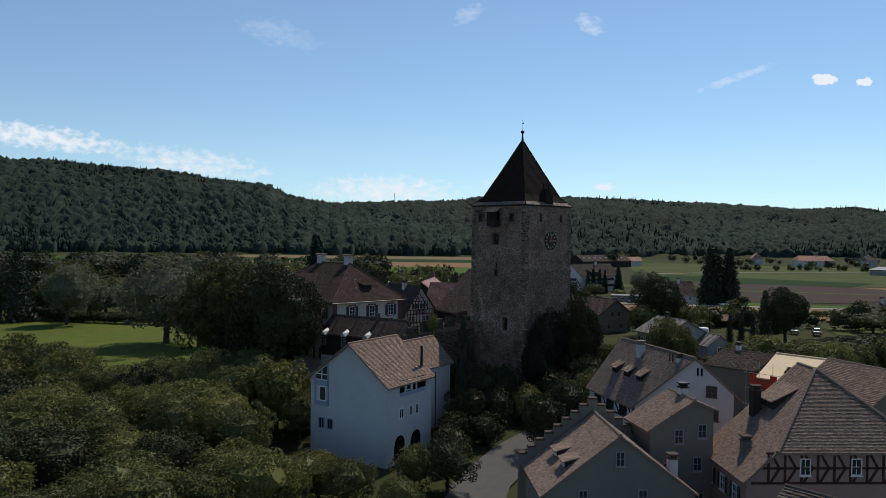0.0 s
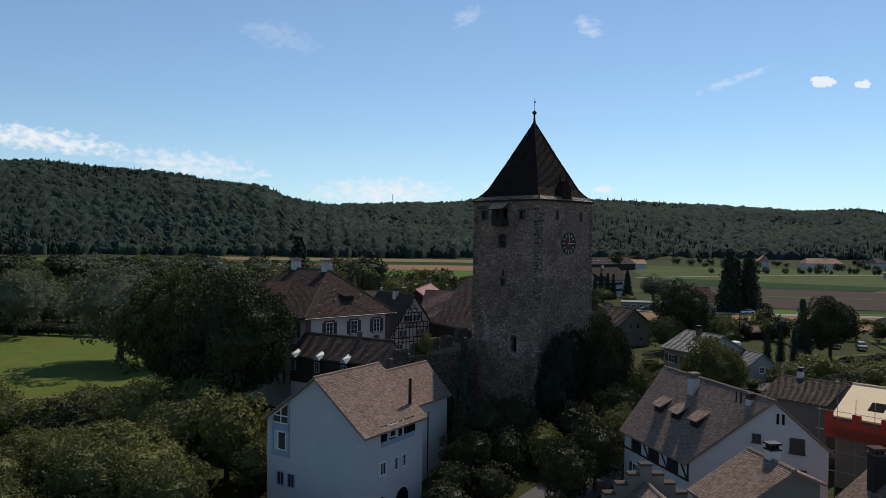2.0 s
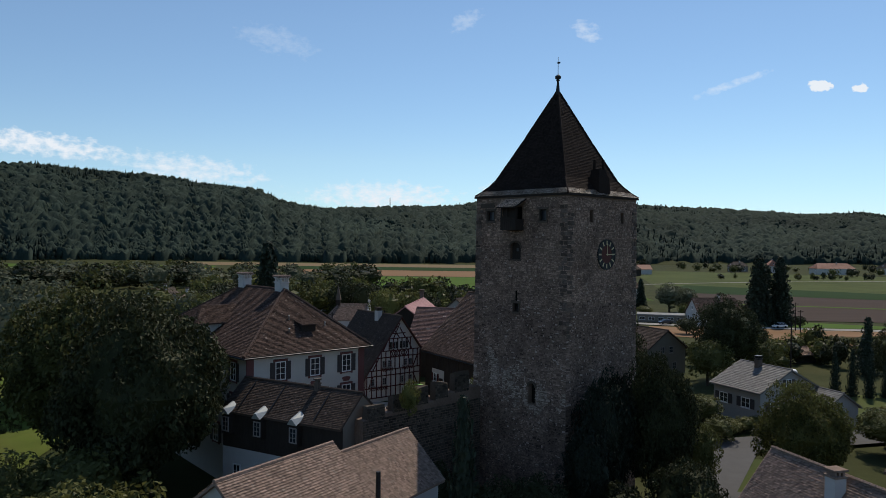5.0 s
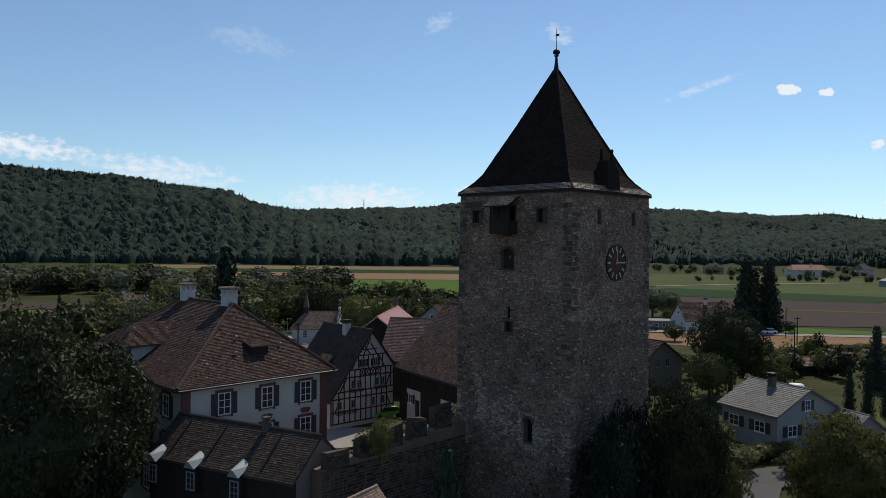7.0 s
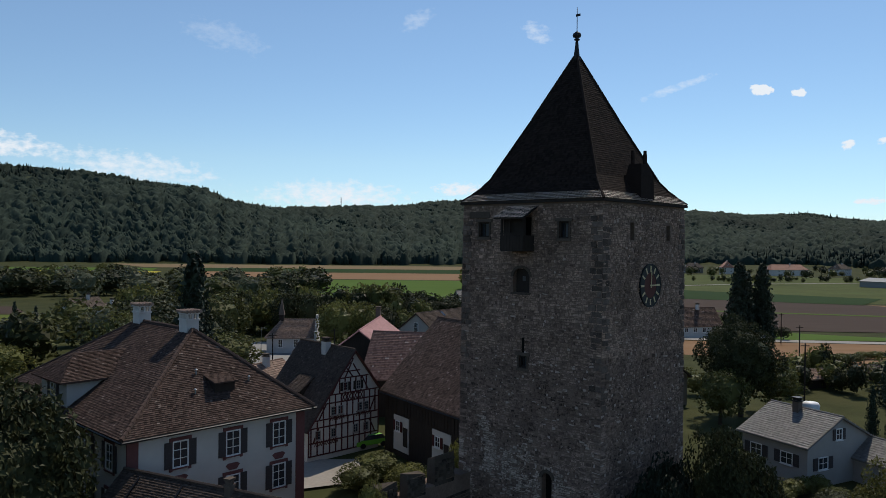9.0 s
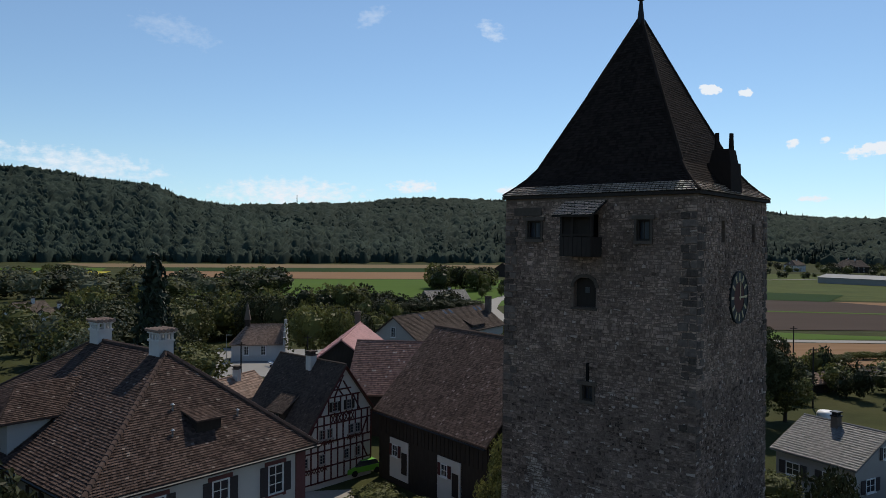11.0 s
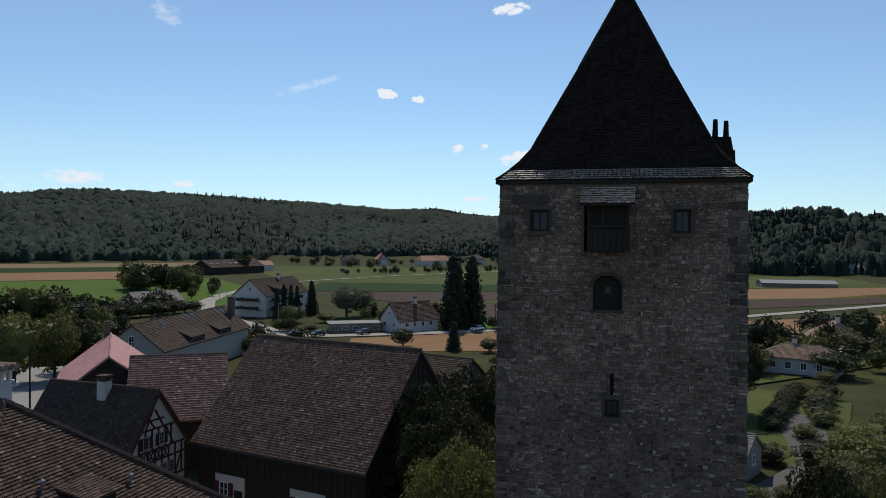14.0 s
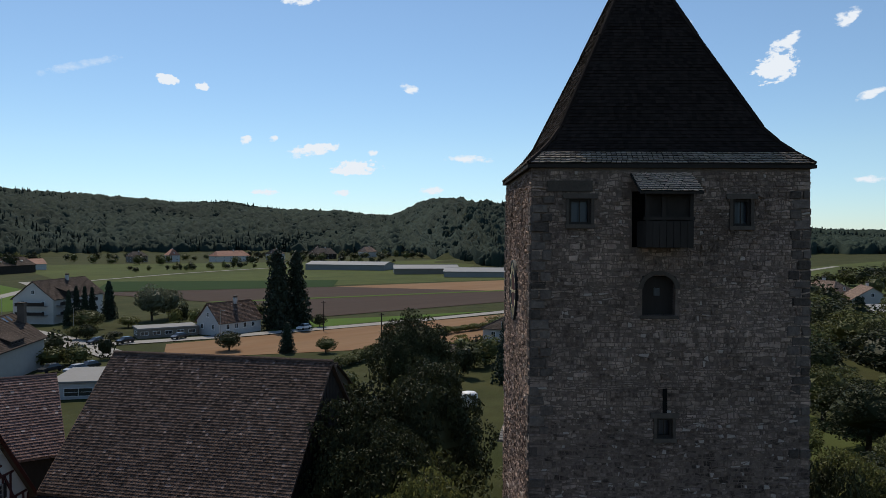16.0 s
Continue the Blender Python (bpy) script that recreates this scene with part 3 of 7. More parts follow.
def house(name, label, at, ang, wl, wr, L, base, ezl, ezr, rz, wall, tile, oh=0.45, vg=0.3, hip0=0.0, hip1=0.0, hz0=None, skew=0.0,
          row=0.17, width=0.19, seed=1, category="house", group=""):
    """A house with a gabled or hipped roof. Returns the thing, its frame and a dict of its sizes."""
    F = Frame(at, ang)
    t = thing(name, F(0, 0, base), label, category, group)
    sl, sr = (rz - ezl) / wl, (rz - ezr) / wr
    sk = lambda a: skew * a
    g = Geo()
    top = rz - 0.14
    low0 = [(-wl, ezl), (wr, ezr)]
    fr = [(-wl, base - 1.5), (wr, base - 1.5), (wr, ezr - 0.12)] + ([] if hip0 and hz0 is None else [(0, top)] if not hip0 else [((rz - hz0) / sr, hz0 - 0.12), (-(rz - hz0) / sl, hz0 - 0.12)]) + [(-wl, ezl - 0.12)]
    bk = [(-wl, base - 1.5), (wr, base - 1.5), (wr, ezr - 0.12)] + ([] if hip1 else [(0, top)]) + [(-wl, ezl - 0.12)]
    A = [F(a, sk(a), z) for a, z in fr]
    B = [F(a, L, z) for a, z in bk]
    g.poly(*A)
    g.poly(*reversed(B))
    for a, ez in ((-wl, ezl), (wr, ezr)):
        q = [F(a, sk(a), base - 1.5), F(a, L, base - 1.5), F(a, L, ez - 0.12), F(a, sk(a), ez - 0.12)]
        g.poly(*(q if a > 0 else reversed(q)))
    part("wall", g, wall, t)
    for side, w, s in ((-1, wl, sl), (1, wr, sr)):
        a, ze = side * (w + oh), rz - s * (w + oh)
        f0, b0 = -vg + sk(a), L + vg
        ra0, ra1 = (hip0 if hip0 else -vg), (L - hip1 if hip1 else L + vg)
        if hip0 and hz0 is None:
            f0 = -oh
        if hip1:
            b0 = L + oh
        if hip0 and hz0 is not None:
            ah = side * (rz - hz0) / s
            tiled_slope("roof_slope", t, F(a, f0, ze), F(a, b0, ze), F(ah, b0, hz0), F(ah, -vg, hz0), tile, row, width, seed)
            tiled_slope("roof_slope", t, F(ah, -vg, hz0), F(ah, b0, hz0), F(0, ra1, rz), F(0, ra0, rz), tile, row, width, seed + 7)
        else:
            tiled_slope("roof_slope", t, F(a, f0, ze), F(a, b0, ze), F(0, ra1, rz), F(0, ra0, rz), tile, row, width, seed + (side > 0))
    if hip0:
        z0 = hz0 if hz0 is not None else rz - sl * (wl + oh)
        al, ar = -(rz - z0) / sl, (rz - z0) / sr
        b = -vg if hz0 is not None else -oh
        tiled_slope("roof_slope", t, F(al, b, z0), F(ar, b, z0), F(0, hip0, rz), F(0, hip0, rz), tile, row, width, seed + 3)
        for a in (al, ar):
            ridge_cap(t, F(a, b, z0 + 0.07), F(0, hip0, rz + 0.07), tile, 0.17)
    if hip1:
        z1 = rz - sl * (wl + oh)
        tiled_slope("roof_slope", t, F(wr + oh, L + oh, z1), F(-wl - oh, L + oh, z1), F(0, L - hip1, rz), F(0, L - hip1, rz), tile, row, width, seed + 4)
        for a in (-wl - oh, wr + oh):
            ridge_cap(t, F(a, L + oh, z1 + 0.05), F(0, L - hip1, rz + 0.05), tile, 0.11)
    ridge_cap(t, F(0, hip0 if hip0 else -vg, rz + 0.04), F(0, L - hip1 if hip1 else L + vg, rz + 0.04), tile)
    return t, F, dict(wl=wl, wr=wr, L=L, base=base, ezl=ezl, ezr=ezr, rz=rz, sl=sl, sr=sr)


def put_window(t, F, M, face, u, z, w, h, **k):
    """face: f front, l left, r right, b back; u along the wall."""
    if face == "f":
        return window(t, F(u, -0.01, z), -F.d, w, h, **k)
    if face == "b":
        return window(t, F(u, M["L"] + 0.01, z), F.d, w, h, **k)
    if face == "l":
        return window(t, F(-M["wl"] - 0.01, u, z), -F.r, w, h, **k)
    return window(t, F(M["wr"] + 0.01, u, z), F.r, w, h, **k)


def chimney(parent, P, w, d, h, m, mat=None, cap=None, name="chimney", label=""):
    g = Geo()
    P = Vector(P)
    g.box(P + Vector((0, 0, h / 2)), (w, d, h), m)
    c = part(name, g, mat or PLASTER_CREAM, parent, label)
    g = Geo()
    g.box(P + Vector((0, 0, h + 0.06)), (w * 1.18, d * 1.18, 0.12), m)
    for k in range(3):
        g.box(P + m @ Vector((w * (k - 1) * 0.36, 0, h + 0.24)), (w * 0.16, d * 0.8, 0.26), m)
    g.box(P + Vector((0, 0, h + 0.42)), (w * 1.25, d * 1.15, 0.12), m)
    part("chimney_cap", g, cap or TILE_DARK, c)
    return c


def rot_of(F):
    return Matrix((F.r, F.d, Vector((0, 0, 1)))).transposed()


def dormer(t, F, M, side, b, zb, w, h, depth, mat, wallmat, win=True, name="dormer", rise=0.3):
    """A shed dormer on the left (-1) or right (1) slope, its front at height zb."""
    s = M["sl"] if side < 0 else M["sr"]
    a0 = side * (M["rz"] - zb) / s
    a1 = side * max(0.2, (M["rz"] - zb - h - rise) / s)
    g = Geo()
    x0, x1 = b - w / 2, b + w / 2
    g.hexa([F(a0, x0, zb - 0.1), F(a0, x1, zb - 0.1), F(a1, x1, zb + h), F(a1, x0, zb + h)] if side < 0 else [F(a0, x1, zb - 0.1), F(a0, x0, zb - 0.1), F(a1, x0, zb + h), F(a1, x1, zb + h)],
           [F(a0, x0, zb + h), F(a0, x1, zb + h), F(a1, x1, zb + h + rise), F(a1, x0, zb + h + rise)] if side < 0 else [F(a0, x1, zb + h), F(a0, x0, zb + h), F(a1, x0, zb + h + rise), F(a1, x1, zb + h + rise)])
    d = part(name, g, wallmat, t)
    o = side * 0.3
    g = Geo()
    e = [F(a0 + o, x0 - 0.15, zb + h - 0.02), F(a0 + o, x1 + 0.15, zb + h - 0.02), F(a1 - o, x1 + 0.15, zb + h + rise + 0.12), F(a1 - o, x0 - 0.15, zb + h + rise + 0.12)]
    g.hexa([p - Vector((0, 0, 0.07)) for p in e], e)
    g.tiles(e[0], e[1], e[2], e[3], 0.17, 0.19, 0.03, 5)
    part("dormer_roof", g, mat, d)
    if win:
        for k_ in range(max(1, int(w / 1.4))):
            u_ = b + (k_ + 0.5 - max(1, int(w / 1.4)) / 2) * 1.3
            window(d, F(a0 + side * 0.01, u_, zb + h * 0.5), F.r * side, min(0.9, w * 0.6), h * 0.62, sill=False, bars=(1, 0), frame_mat=win if win is not True else None)
    return d


# the tower
TW = Vector((11.85, 113.1, 0))
TA = -44.9
TX = Vector((math.cos(radians(TA)), math.sin(radians(TA)), 0))
TY = Vector((-TX.y, TX.x, 0))
TM = Matrix((TX, TY, Vector((0, 0, 1)))).transposed()
EAVE, HALF, BASE = 30.85, 5.42, 1.0


def tw(x, y, z):
    return TW + TX * x + TY * y + Vector((0, 0, z))


def half_at(z):
    return HALF + 0.16 * (EAVE - z) / 26.0


# openings on the south-west face: local x of the middle, width, bottom, top
OPEN_W = [(-3.55, 0.85, 28.5, 29.5), (2.75, 0.7, 28.45, 29.5), (-0.45, 1.3, 24.95, 26.5), (-0.2, 0.62, 20.15, 20.95), (1.75, 0.75, 12.0, 13.9), (-0.62, 1.8, 27.6, 29.8)]
OPEN_S = [(-1.9, 0.5, 28.4, 29.5), (3.0, 0.5, 28.4, 29.4)]
OPEN_E = [(-1.9, 0.5, 28.4, 29.5), (2.2, 0.5, 28.4, 29.5)]
tower = thing("stone_tower", tw(0, 0, BASE), "massive square rubble-stone medieval tower with a steep dark tiled roof", "tower")


def face_dir(k):
    """Along and out of the face k: 0 the long-lit court face, 1 the clock face, 2 the far face, 3 the other dial's face."""
    return ((TX, -TY), (TY, TX), (-TX, TY), (-TY, -TX))[k]


def tower_face(k, holes):
    """A wall of the tower, with real openings 0.5 m deep."""
    s, n = face_dir(k)
    xs = sorted({-HALF - 0.3, HALF + 0.3, *[h[0] - h[1] / 2 for h in holes], *[h[0] + h[1] / 2 for h in holes]})
    zs = sorted({BASE - 2, 8.0, 18.0, EAVE + 0.1, *[h[2] for h in holes], *[h[3] for h in holes]})
    g = Geo()

    def P(x, z, d=0.0):
        hw = half_at(z)
        x = max(-hw, min(hw, x))
        return TW + s * x + n * (hw - d) + Vector((0, 0, z))
    for i in range(len(xs) - 1):
        for j in range(len(zs) - 1):
            mx, mz = (xs[i] + xs[i + 1]) / 2, (zs[j] + zs[j + 1]) / 2
            hole = any(abs(mx - h[0]) < h[1] / 2 and h[2] < mz < h[3] for h in holes)
            x0, x1, z0, z1 = xs[i], xs[i + 1], zs[j], zs[j + 1]
            if not hole:
                g.poly(P(x0, z0), P(x1, z0), P(x1, z1), P(x0, z1))
    for c, w, z0, z1 in holes:
        x0, x1 = c - w / 2, c + w / 2
        q = [(x0, z0), (x1, z0), (x1, z1), (x0, z1)]
        for a in range(4):
            b = (a + 1) % 4
            g.poly(P(*q[a]), P(*q[b]), P(*q[b], 0.5), P(*q[a], 0.5))
    part("wall", g, MORTAR, tower, "grey lime-mortared rubble wall")
    # a black sheet closes each opening and paints its inner shade
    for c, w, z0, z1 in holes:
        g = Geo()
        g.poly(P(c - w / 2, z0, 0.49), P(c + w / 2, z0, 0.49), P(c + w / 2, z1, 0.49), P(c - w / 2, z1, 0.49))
        part("opening_back", g, SHADE_BLACK, tower, "black sheet standing in for an opening's unlit inside")


for k, holes in enumerate((OPEN_W, OPEN_S, [], OPEN_E)):
    tower_face(k, holes)

# roof: a steep pyramid with flared eaves
ROOF_TOP = 41.0
PROF = [(5.56, EAVE), (4.98, EAVE + 0.52), (4.55, EAVE + 0.98), (4.1, EAVE + 1.6), (2.1, EAVE + 5.8), (0.12, ROOF_TOP)]
for k in range(4):
    s, n = face_dir(k)
    g = Geo()
    for (h0, z0), (h1, z1) in zip(PROF, PROF[1:]):
        e0, e1 = TW + s * -h0 + n * h0 + Vector((0, 0, z0)), TW + s * h0 + n * h0 + Vector((0, 0, z0))
        r0, r1 = TW + s * -h1 + n * h1 + Vector((0, 0, z1)), TW + s * h1 + n * h1 + Vector((0, 0, z1))
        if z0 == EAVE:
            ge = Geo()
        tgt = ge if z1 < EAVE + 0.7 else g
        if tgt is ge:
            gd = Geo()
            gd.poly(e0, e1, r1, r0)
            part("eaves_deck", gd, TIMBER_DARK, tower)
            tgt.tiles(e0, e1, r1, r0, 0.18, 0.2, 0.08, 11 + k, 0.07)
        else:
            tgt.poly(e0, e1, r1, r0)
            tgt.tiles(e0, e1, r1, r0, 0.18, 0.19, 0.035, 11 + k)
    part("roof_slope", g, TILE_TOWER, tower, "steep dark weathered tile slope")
    # the pale eaves band is sky sheen put into the tile colour
    part("eaves_flare", ge, TILE_EAVE, tower, "flared eaves tiles, paled to stand in for sky sheen")
    g = Geo()
    for (h0, z0), (h1, z1) in zip(PROF, PROF[1:]):
        g.tube(TW + s * h0 + n * h0 + Vector((0, 0, z0 + 0.03)), TW + s * h1 + n * h1 + Vector((0, 0, z1 + 0.03)), 0.1, 0.08, 6)
    part("hip_cap", g, TILE_TOWER, tower)
g = Geo()
ring0 = [tw(x * 5.6, y * 5.6, EAVE - 0.16) for x, y in ((-1, -1), (1, -1), (1, 1), (-1, 1))]
g.hexa(ring0, [p + Vector((0, 0, 0.14)) for p in ring0])
part("eaves_board", g, TIMBER_DARK, tower, "dark wooden eaves board")
g = Geo()
g.lathe(tw(0, 0, ROOF_TOP - 0.5), [(0.34, 0), (0.2, 0.6), (0.13, 1.2), (0.09, 1.6), (0.2, 1.65), (0.2, 1.7), (0.1, 1.74), (0.27, 1.86), (0.3, 1.98), (0.24, 2.12), (0.06, 2.22), (0.03, 2.3), (0.02, 3.9)], 12)
part("finial", g, IRON, tower, "dark metal ball finial with rod", True)
g = Geo()
g.box(tw(0.08, 0, 43.85), (0.34, 0.04, 0.16), TM)
part("weather_vane", g, IRON, tower)
# chimney on the clock side's slope
g = Geo()
c = tw(4.75, 0.1, 0)
for hx, hy, z0, z1, t in ((0.68, 0.9, 30.9, 32.6, 0.9), (0.55, 0.65, 32.6, 33.3, 0.8)):
    g.hexa([c + TX * a * hx + TY * b * hy + Vector((0, 0, z0)) for a, b in ((-1, -1), (1, -1), (1, 1), (-1, 1))],
           [c + TX * a * hx * t + TY * b * hy * t + Vector((0, 0, z1)) for a, b in ((-1, -1), (1, -1), (1, 1), (-1, 1))])
stack = part("chimney", g, TILE_TOWER, tower, "dark chimney stack rising through the eaves")
for d in (-0.28, 0.28):
    g = Geo()
    g.tube(c + (TX + TY) * d + Vector((0, 0, 33.2)), c + (TX + TY) * d + Vector((0, 0, 34.2)), 0.15, 0.11, 8)
    part("chimney_pot", g, TILE_TOWER, stack)

# wooden projecting bay
g = Geo()
bx0, bx1, bd = -1.3, 0.5, 1.15
fy = -half_at(28.5)
bay_m = [(bx0, fy - bd), (bx1, fy - bd), (bx1, fy + 0.1), (bx0, fy + 0.1)]
g.hexa([tw(x, y, 27.62) for x, y in bay_m], [tw(x, y, 28.62) for x, y in bay_m])
bay = part("bay", g, TIMBER_DARK, tower, "dark weathered wooden projecting bay")
for k in range(7):
    g = Geo()
    x = bx0 + 0.13 + k * (bx1 - bx0 - 0.26) / 6
    g.box(tw(x, fy - bd - 0.02, 28.12), (0.24, 0.04, 0.98), TM)
    part("board", g, TIMBER_DARK, bay)
for x in (bx0 + 0.07, -0.62, bx1 - 0.07):
    g = Geo()
    g.box(tw(x, fy - bd + 0.07, 29.15), (0.13, 0.13, 1.1), TM)
    part("post", g, TIMBER_DARK, bay)
g = Geo()
g.box(tw((bx0 + bx1) / 2, fy - bd + 0.3, 29.15), (bx1 - bx0 - 0.1, 0.06, 1.1), TM)
part("inner_boarding", g, TIMBER_DARK, bay)
g = Geo()
g.box(tw((bx0 + bx1) / 2, fy - bd + 0.07, 28.72), (bx1 - bx0 + 0.1, 0.16, 0.12), TM)
part("rail", g, TIMBER_DARK, bay)
e = [tw(bx0 - 0.3, fy - bd - 0.35, 29.7), tw(bx1 + 0.25, fy - bd - 0.35, 29.7), tw(bx1 + 0.25, fy + 0.02, 30.5), tw(bx0 - 0.3, fy + 0.02, 30.5)]
g = Geo()
g.hexa([p - Vector((0, 0, 0.08)) for p in e], e)
part("bay_deck", g, TIMBER_DARK, bay)
# weathered bay tiles, their colour lifted further to imitate light from the sky
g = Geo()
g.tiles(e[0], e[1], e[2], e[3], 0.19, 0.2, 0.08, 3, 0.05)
part("bay_roof", g, material("sky_brightened_bay_tile", (0.78, 0.58, 0.46), 0.45, 0.2, 5, 0.15, island=0.25, spec=0.6), bay, "pale weathered lean-to tiles, brightened further for sky light")
# windows with stone frames
for c, w, z0, z1 in (OPEN_W[0], OPEN_W[1], OPEN_W[3]):
    g = Geo()
    y = -half_at((z0 + z1) / 2)
    for dx in (-1, 1):
        g.box(tw(c + dx * (w / 2 + 0.06), y - 0.0, (z0 + z1) / 2), (0.12, 0.14, z1 - z0 + 0.1), TM)
    g.box(tw(c, y - 0.02, z1 + 0.1), (w + 0.5, 0.18, 0.2), TM)
    g.box(tw(c, y - 0.03, z0 - 0.08), (w + 0.3, 0.2, 0.16), TM)
    f = part("window_frame", g, STONE_DARK, tower, "darker dressed-stone window frame")
    g = Geo()
    g.box(tw(c, y + 0.3, (z0 + z1) / 2), (w * 0.98, 0.05, (z1 - z0) * 0.98), TM)
    part("pane", g, material("dusty_pane", (0.05, 0.055, 0.065), 0.3, 0.2, 2, 0.1, spec=0.6), f, "dusty leaded pane")
    g = Geo()
    for dx in (-1, 1):
        g.box(tw(c + dx * (w / 2 - 0.05), y + 0.1, (z0 + z1) / 2), (0.1, 0.12, z1 - z0), TM)
    for z_ in (z0 + 0.05, z1 - 0.05):
        g.box(tw(c, y + 0.1, z_), (w - 0.2, 0.12, 0.1), TM)
    g.box(tw(c, y + 0.1, (z0 + z1) / 2), (0.04, 0.05, z1 - z0 - 0.2), TM)
    part("sash", g, TIMBER_DARK, f, "dark wooden sash")
g = Geo()
g.box(tw(-3.95, -half_at(30.0) - 0.01, 29.98), (1.75, 0.16, 0.42), TM)
part("lintel", g, STONE_DARK, tower, "dark relieving lintel stone")

def arch_ring(cx, cz, r0, r1, flat_, y0, y1, n_):
    """A stone arch as one curved piece on the court face."""
    g = Geo()
    for i in range(n_ + 1):
        a = math.pi * i / n_
        for r, y_ in ((r0, y0), (r1, y0), (r1, y1), (r0, y1)):
            g.v.append(tuple(tw(cx + r * math.cos(a), y_, cz + r * flat_ * math.sin(a))))
    for i in range(n_):
        for k in range(4):
            k2 = (k + 1) % 4
            g.f.append((4 * i + k, 4 * i + k2, 4 * i + 4 + k2, 4 * i + 4 + k))
    return g


c, w, z0, z1 = OPEN_W[2]
y = -half_at(25.7)
part("arch", arch_ring(c, z1 - 0.5, w / 2 - 0.02, w / 2 + 0.16, 0.86, y + 0.1, y - 0.05, 12), STONE_DARK, tower, "rough segmental stone arch")
g = Geo()
g.box(tw(c, y - 0.02, z0 - 0.06), (w + 0.2, 0.2, 0.12), TM)
part("sill", g, STONE_DARK, tower)
g = Geo()
g.box(tw(c, y + 0.38, 25.7), (w, 0.06, 1.5), TM)
dr = part("arch_door", g, TIMBER_DARK, tower, "dark plank shutter with a small pane")
g = Geo()
g.box(tw(c, y + 0.33, 25.85), (0.24, 0.04, 0.3), TM)
part("pane", g, material("dim_pane", (0.07, 0.07, 0.07), 0.3, 0.1), dr)
# no hole here: a black box paints the slit's shade on the wall
g = Geo()
g.box(tw(-0.2, -half_at(21.6) - 0.01, 21.6), (0.15, 0.14, 1.0), TM)
part("arrow_slit", g, SHADE_BLACK, tower, "arrow slit as a black box in place of its shade")
y = -half_at(13.6)
part("arch", arch_ring(1.75, 13.5, 0.36, 0.56, 1.0, y + 0.08, y - 0.05, 10), STONE_DARK, tower, "rough round stone arch")


def dial(k, x, z, rad):
    """A painted clock dial with gilt hour marks and pointers."""
    s, n = face_dir(k)
    m = Matrix((s, n, Vector((0, 0, 1)))).transposed()
    C = TW + s * x + n * (half_at(z) + 0.06) + Vector((0, 0, z))
    g = Geo()

    def disc(g, r0, r1, d0, d1, n_=40):
        k0 = len(g.v)
        for i in range(n_):
            a = 2 * math.pi * i / n_
            for r, d in ((r0, d0), (r1, d0), (r1, d1), (r0, d1)):
                g.v.append(tuple(C + s * (r * math.sin(a)) + Vector((0, 0, r * math.cos(a))) + n * d))
        for i in range(n_):
            j = (i + 1) % n_
            for k in range(4):
                k2 = (k + 1) % 4
                g.f.append((k0 + 4 * i + k, k0 + 4 * i + k2, k0 + 4 * j + k2, k0 + 4 * j + k))
    disc(g, 0.0, rad * 0.62, -0.05, 0.03)
    clock = part("clock", g, DIAL_RED, tower, "red clock dial with black hour ring and gilt marks")
    g = Geo()
    disc(g, rad * 0.62, rad, -0.05, 0.05)
    part("hour_ring", g, DIAL_BLACK, clock)
    g = Geo()
    disc(g, rad, rad * 1.06, -0.05, 0.08)
    part("rim", g, DIAL_BLACK, clock)
    for i in range(12):
        a = 2 * math.pi * i / 12
        u = s * math.sin(a) + Vector((0, 0, math.cos(a)))
        g = Geo()
        g.bar(C + u * rad * 0.66 + n * 0.06, C + u * rad * 0.96 + n * 0.06, 0.13, 0.02, n)
        part("hour_mark", g, GOLD, clock)
    for a, ln, w in ((90, 0.62, 0.09), (4, 0.72, 0.07)):
        u = s * math.sin(radians(a)) + Vector((0, 0, math.cos(radians(a))))
        g = Geo()
        g.bar(C - u * 0.15 + n * 0.1, C + u * rad * ln + n * 0.1, w, 0.02, n)
        part("clock_hand", g, GOLD, clock)


dial(1, 0.35, 25.5, 1.32)
dial(3, -0.35, 25.5, 1.32)

# --- houses round the tower ---
white_house, WF, WM = house("white_house", "tall white plastered house with a brown tiled saddle roof", (-9.94, 79.62), 59.15, 5.81, 5.32, 8.81, 0.3, 9.57, 9.6, 13.75, PLASTER_WHITE, TILE_BROWN, 0.4, 0.35, seed=21)
wing, WGF, WGM = house("house_wing", "white rear wing with a lower tiled roof", WF(-0.9, 8.83, 0)[:2], 59.15, 3.9, 2.9, 9.6, 1.5, 9.7, 9.7, 12.55, PLASTER_WHITE, TILE_BROWN, 0.4, 0.3, seed=24)
manor, MF, MM = house("manor_house", "manor house with a big hipped red-brown tile roof and dark shutters", (-11.44, 114.9), 134.18, 7.87, 5.64, 22.42, 3.6, 16.05, 16.05, 21.23, PLASTER_CREAM, TILE_MANOR, 0.65, 0.3, 6.6, 6.6, row=0.22, width=0.21, seed=31)
timber_house, HF, HM = house("half_timbered_house", "half-timbered house with red-brown beams and dark tiled roof", (-5.93, 147.18), 131.3, 6.0, 3.8, 10.4, 3.2, 8.0, 11.0, 15.85, PLASTER_CREAM, TILE_OLD, 0.4, 0.45, seed=41)
barn, BF, BM = house("barn", "long barn with a steep mossy dark brown tile roof", (13.07, 138.07), 121.94, 7.41, 7.41, 17.1, 3.6, 11.5, 11.5, 19.0, TIMBER_DARK, TILE_RED, 0.55, 0.3, row=0.22, width=0.21, seed=51)
pink_house, PF, PM = house("outbuilding", "dark wooden outbuilding with a pinkish-red new tile roof", (-6.94, 171.5), 83.8, 5.4, 5.4, 20.4, 3, 11.0, 11.0, 15.1, TIMBER_DARK, TILE_PINK, 0.5, 0.4, row=0.35, width=0.3, seed=61)
